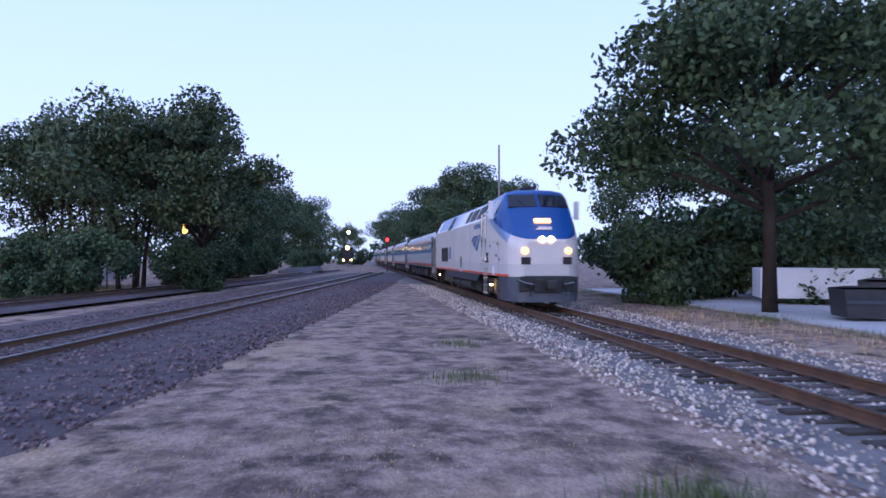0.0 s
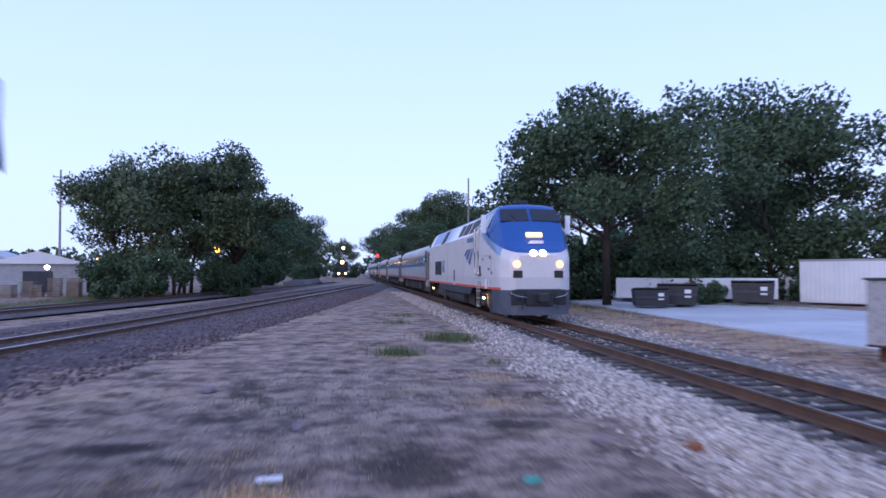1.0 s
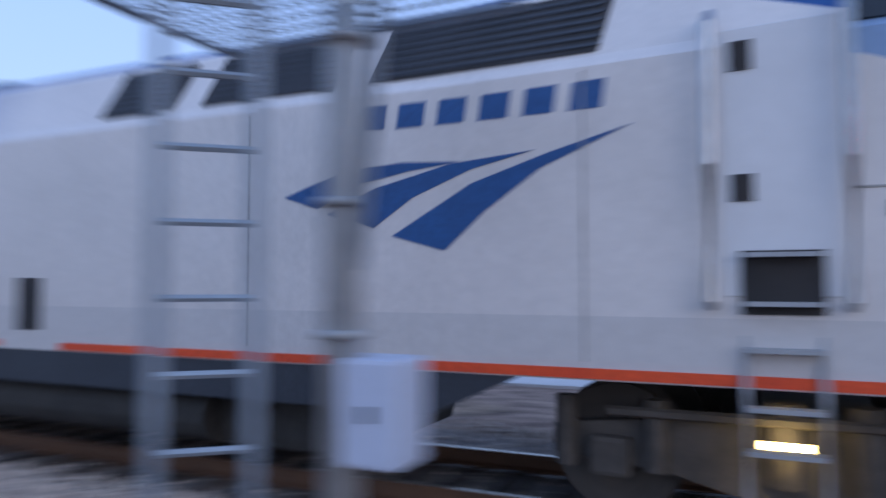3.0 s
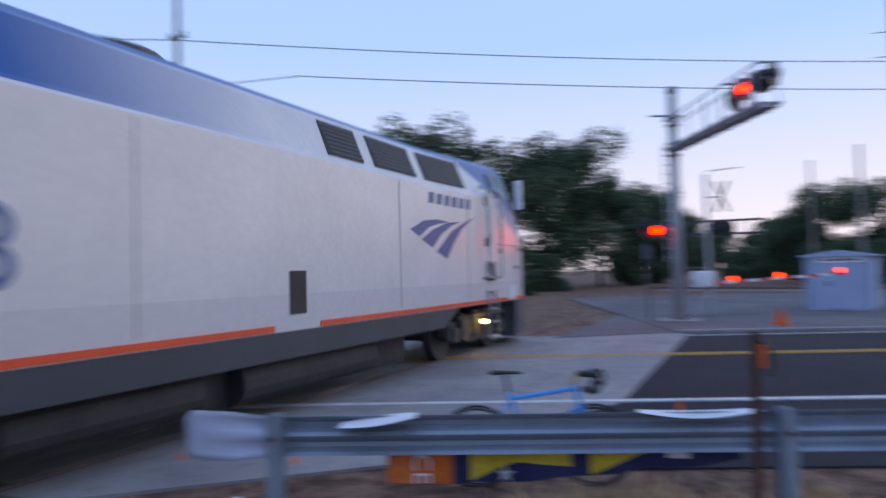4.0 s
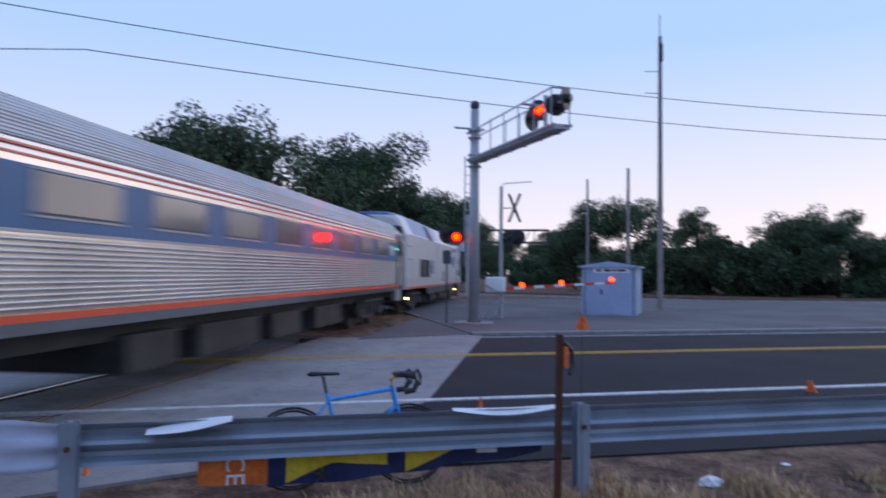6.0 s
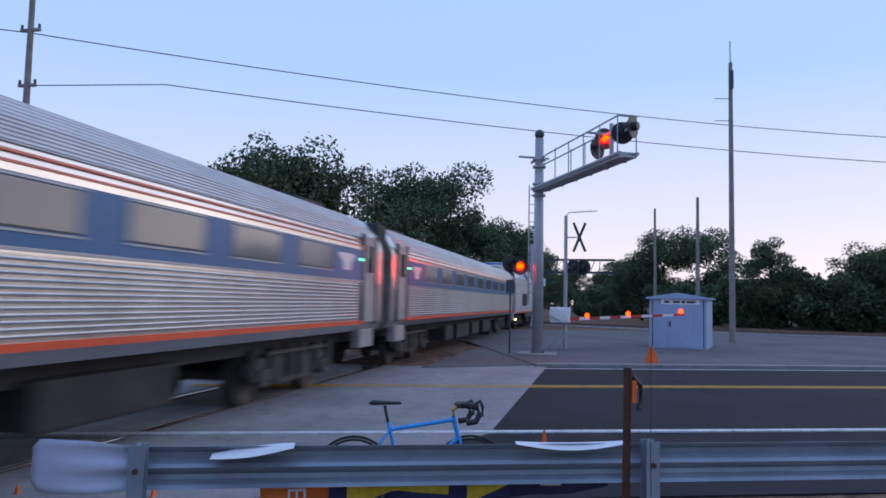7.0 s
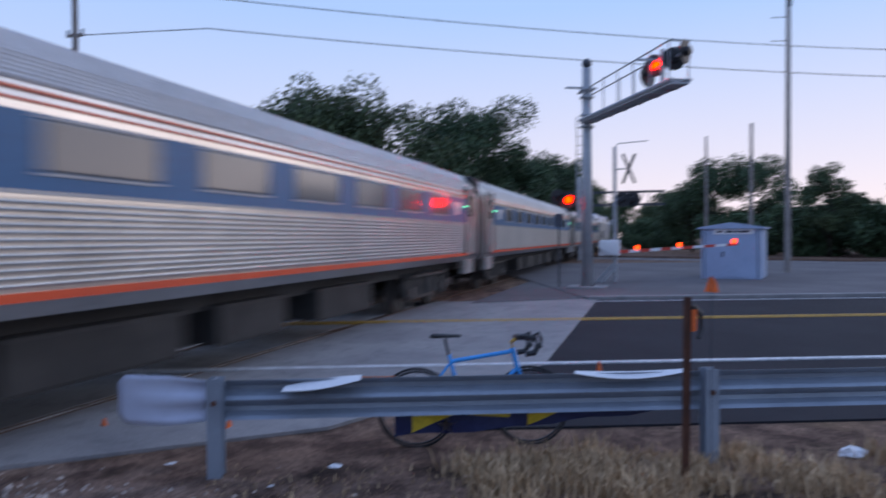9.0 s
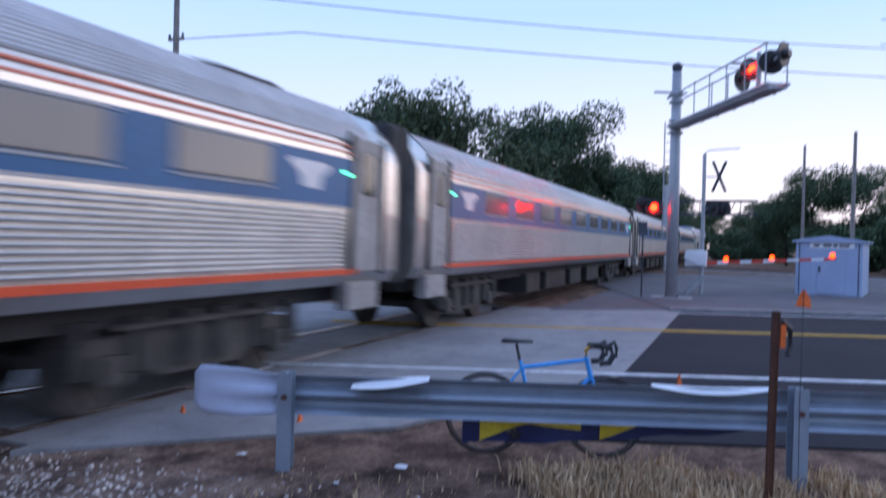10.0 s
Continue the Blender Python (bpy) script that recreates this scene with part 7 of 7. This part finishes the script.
hall(-84, -33.5, 9, 9, 4.4, 20, M_ALU, M_WHITE, "low yard building with a white pitched roof")
hall(-88, -27.0, 7, 7, 4.0, 50, M_ALU, M_WHITE, "small yard building with a pale roof")
hall(-96, -44, 12, 8, 5.0, 10, M_ALU, M_ALU, "long yard shed with a grey metal roof")
M_LUMBER = mat("stacked_lumber", (0.3, 0.24, 0.19), (0.22, 0.17, 0.14), 0.9, big=1.5, fine=14)
rngp = random.Random(9)
for i in range(9):
    ob = thing("pallet_stack", "stack of weathered timber pallets", "pallet stack", "pallet stacks", pose(-70 + rngp.uniform(-2, 2), -30.5 + i * 1.25, -0.6, 0, 0, rngp.uniform(-8, 8)))
    for k in range(rngp.choice((8, 10, 12))):
        bm = bmesh.new()
        box(bm, (0, 0, 0.08 + k * 0.15), (1.2, 1.0, 0.09))
        part("pallet", bm, M_LUMBER, ob)


def yard_lamp(x, y, h, material=M_LAMP, r=0.22):
    ob = thing("yard_lamp", "lit lamp on a slim steel pole", "street lamp", "yard lamps", pose(x, y, -0.4))
    bm = bmesh.new()
    cyl(bm, (0, 0, 0), (0, 0, h), 0.06, 0.05, seg=8)
    tube(bm, [(0, 0, h), (0.3, 0, h + 0.12), (0.7, 0, h + 0.1)], 0.03, 5)
    part("pole", bm, M_SKIRT, ob)
    bm = bmesh.new()
    bmesh.ops.create_uvsphere(bm, u_segments=12, v_segments=8, radius=r, matrix=pose(0.75, 0, h))
    part("lamp_head", bm, material, ob, "glowing lamp head", True)
    return ob


M_AMBER = glow("amber_lamp", (1.0, 0.42, 0.06), 6.0)
yard_lamp(-70, -17.6, 3.4, M_LAMP, 0.34)
yard_lamp(-74, -28.5, 2.6, M_LAMP, 0.22)
yard_lamp(-78, -25.2, 3.4, M_AMBER, 0.2)
yard_lamp(-72, -12.6, 4.2, M_AMBER, 0.2)
yard_lamp(-74, -13.2, 4.6, M_AMBER, 0.14)
yard_lamp(-180, -1.8, 8.0, M_LAMP, 0.32)

signal = thing("track_signal", "slim track signal showing red", "railway signal", m=pose(-120, 4.3, -0.2))
bm = bmesh.new()
cyl(bm, (0, 0, 0), (0, 0, 4.8), 0.08, seg=8)
part("post", bm, M_SKIRT, signal)
bm = bmesh.new()
box(bm, (0.1, 0, 4.6), (0.2, 0.6, 0.9), bevel=0.03)
part("head", bm, M_BLACK, signal)
bm = bmesh.new()
cyl(bm, (0.2, 0, 4.6), (0.3, 0, 4.6), 0.24, seg=14)
part("lens", bm, M_SIGNALRED, signal, "glowing red lens")

freight = thing("freight_locomotive", "dark freight locomotive waiting far down the yard track with lit headlights", "locomotive", m=pose(-190, -2.2, 0))
bm = bmesh.new()
box(bm, (-9, 0, 2.4), (17, 2.4, 2.6), bevel=0.1)
box(bm, (-2.6, 0, 2.9), (2.6, 3.0, 3.0), bevel=0.12)
box(bm, (-0.6, 0, 2.0), (1.8, 2.0, 1.6), bevel=0.12)
part("body", bm, M_BLACK, freight)
bm = bmesh.new()
box(bm, (-9, 0, 0.7), (18.5, 2.6, 0.7))
part("underframe", bm, M_UNDER, freight)
for y in (-0.9, 0.9):
    bm = bmesh.new()
    box(bm, (-1.28, y * 0.7, 3.7), (0.05, 0.9, 0.6))
    part("windscreen", bm, M_DARKGLASS, freight)
    bm = bmesh.new()
    cyl(bm, (0.3, y, 1.3), (0.4, y, 1.3), 0.22, seg=12)
    part("ditch_light", bm, M_HEADLIGHT, freight)
bm = bmesh.new()
cyl(bm, (-1.2, 0, 4.25), (-1.1, 0, 4.25), 0.42, seg=14)
part("headlight", bm, M_HEADLIGHT, freight, "bright headlight")

crumple("gravel_heap", pose(-112, -7.0, -0.3), 3.2, M_LOT, "pale heap of dumped gravel", "gravel heap", 0.3, 31)

# ---- the line that crosses beyond the road ----
cross_track = thing("crossing_line", "distant rusty track running across behind the lot", "railway track", kind="structure")
for o in (0, 1.5):
    bm = bmesh.new()
    tube(bm, [(61.5 + o, 7.5, 0.16), (50 + o, -12, 0.16), (53.0 + o, -40, 0.16), (56 + o, -90, 0.16)], 0.09, 6)
    part("rail", bm, M_RAIL, cross_track)
bm = bmesh.new()
loft(bm, [[(x - 1.6, y, 0.0), (x - 0.9, y, 0.12), (x + 2.6, y, 0.12), (x + 3.4, y, 0.0)] for x, y in ((61.5, 7.0), (50, -12), (53, -40), (56, -90))], closed=False, caps=False)
part("bed", bm, M_BALLAST, cross_track)


# ---- waiting car ----
def car(m):
    ob = thing("car", "dark silver car waiting with lit headlights", "car", m=m)
    prof = [(-2.2, 0.35), (-2.2, 0.75), (-1.95, 0.95), (-1.35, 1.0), (-0.75, 1.42), (0.75, 1.42), (1.35, 1.0), (2.0, 0.82), (2.25, 0.68), (2.25, 0.35)]
    bm = bmesh.new()
    rings = []
    for y, k in ((-0.88, 0.93), (-0.82, 1.0), (0.82, 1.0), (0.88, 0.93)):
        rings.append([(x * (0.97 + 0.03 * (k == 1)), y * (0.86 if z > 1.05 else 1), 0.35 + (z - 0.35) * k) for x, z in prof])
    loft(bm, rings)
    part("body", bm, M_CARPAINT, ob)
    for s in (-1, 1):
        bm = bmesh.new()
        prism(bm, [(-1.15, 1.02), (-0.68, 1.34), (0.68, 1.34), (1.15, 1.02)], s * 0.80 - 0.03, s * 0.80 + 0.03)
        part("side_window", bm, M_DARKGLASS, ob)
        bm = bmesh.new()
        cyl(bm, (2.18, s * 0.62, 0.7), (2.27, s * 0.62, 0.7), 0.12, seg=14)
        part("headlight", bm, M_CARLIGHT, ob)
        for x in (-1.4, 1.4):
            bm = bmesh.new()
            cyl(bm, (x, s * 0.7, 0.32), (x, s * 0.9, 0.32), 0.32, seg=18)
            w = part("wheel", bm, M_RUBBER, ob)
            bm = bmesh.new()
            cyl(bm, (x, s * 0.88, 0.32), (x, s * 0.91, 0.32), 0.2, seg=14)
            part("rim", bm, M_ALU, w)
    bm = bmesh.new()
    bm.faces.new([bm.verts.new(p) for p in ((0.82, -0.66, 1.38), (0.82, 0.66, 1.38), (1.34, 0.72, 1.03), (1.34, -0.72, 1.03))])
    bmesh.ops.solidify(bm, geom=bm.faces[:], thickness=0.02)
    part("windscreen", bm, M_DARKGLASS, ob)
    bm = bmesh.new()
    box(bm, (2.26, 0, 0.5), (0.06, 1.3, 0.18), bevel=0.02)
    part("grille", bm, M_GRILLE_AND_SHADE, ob)
    return ob


p = road_point(24.0, 18.0)
car(pose(p[0], p[1], 0.0, 0, 0, math.degrees(math.atan2(-ROAD_D.y, -ROAD_D.x))))


motions()
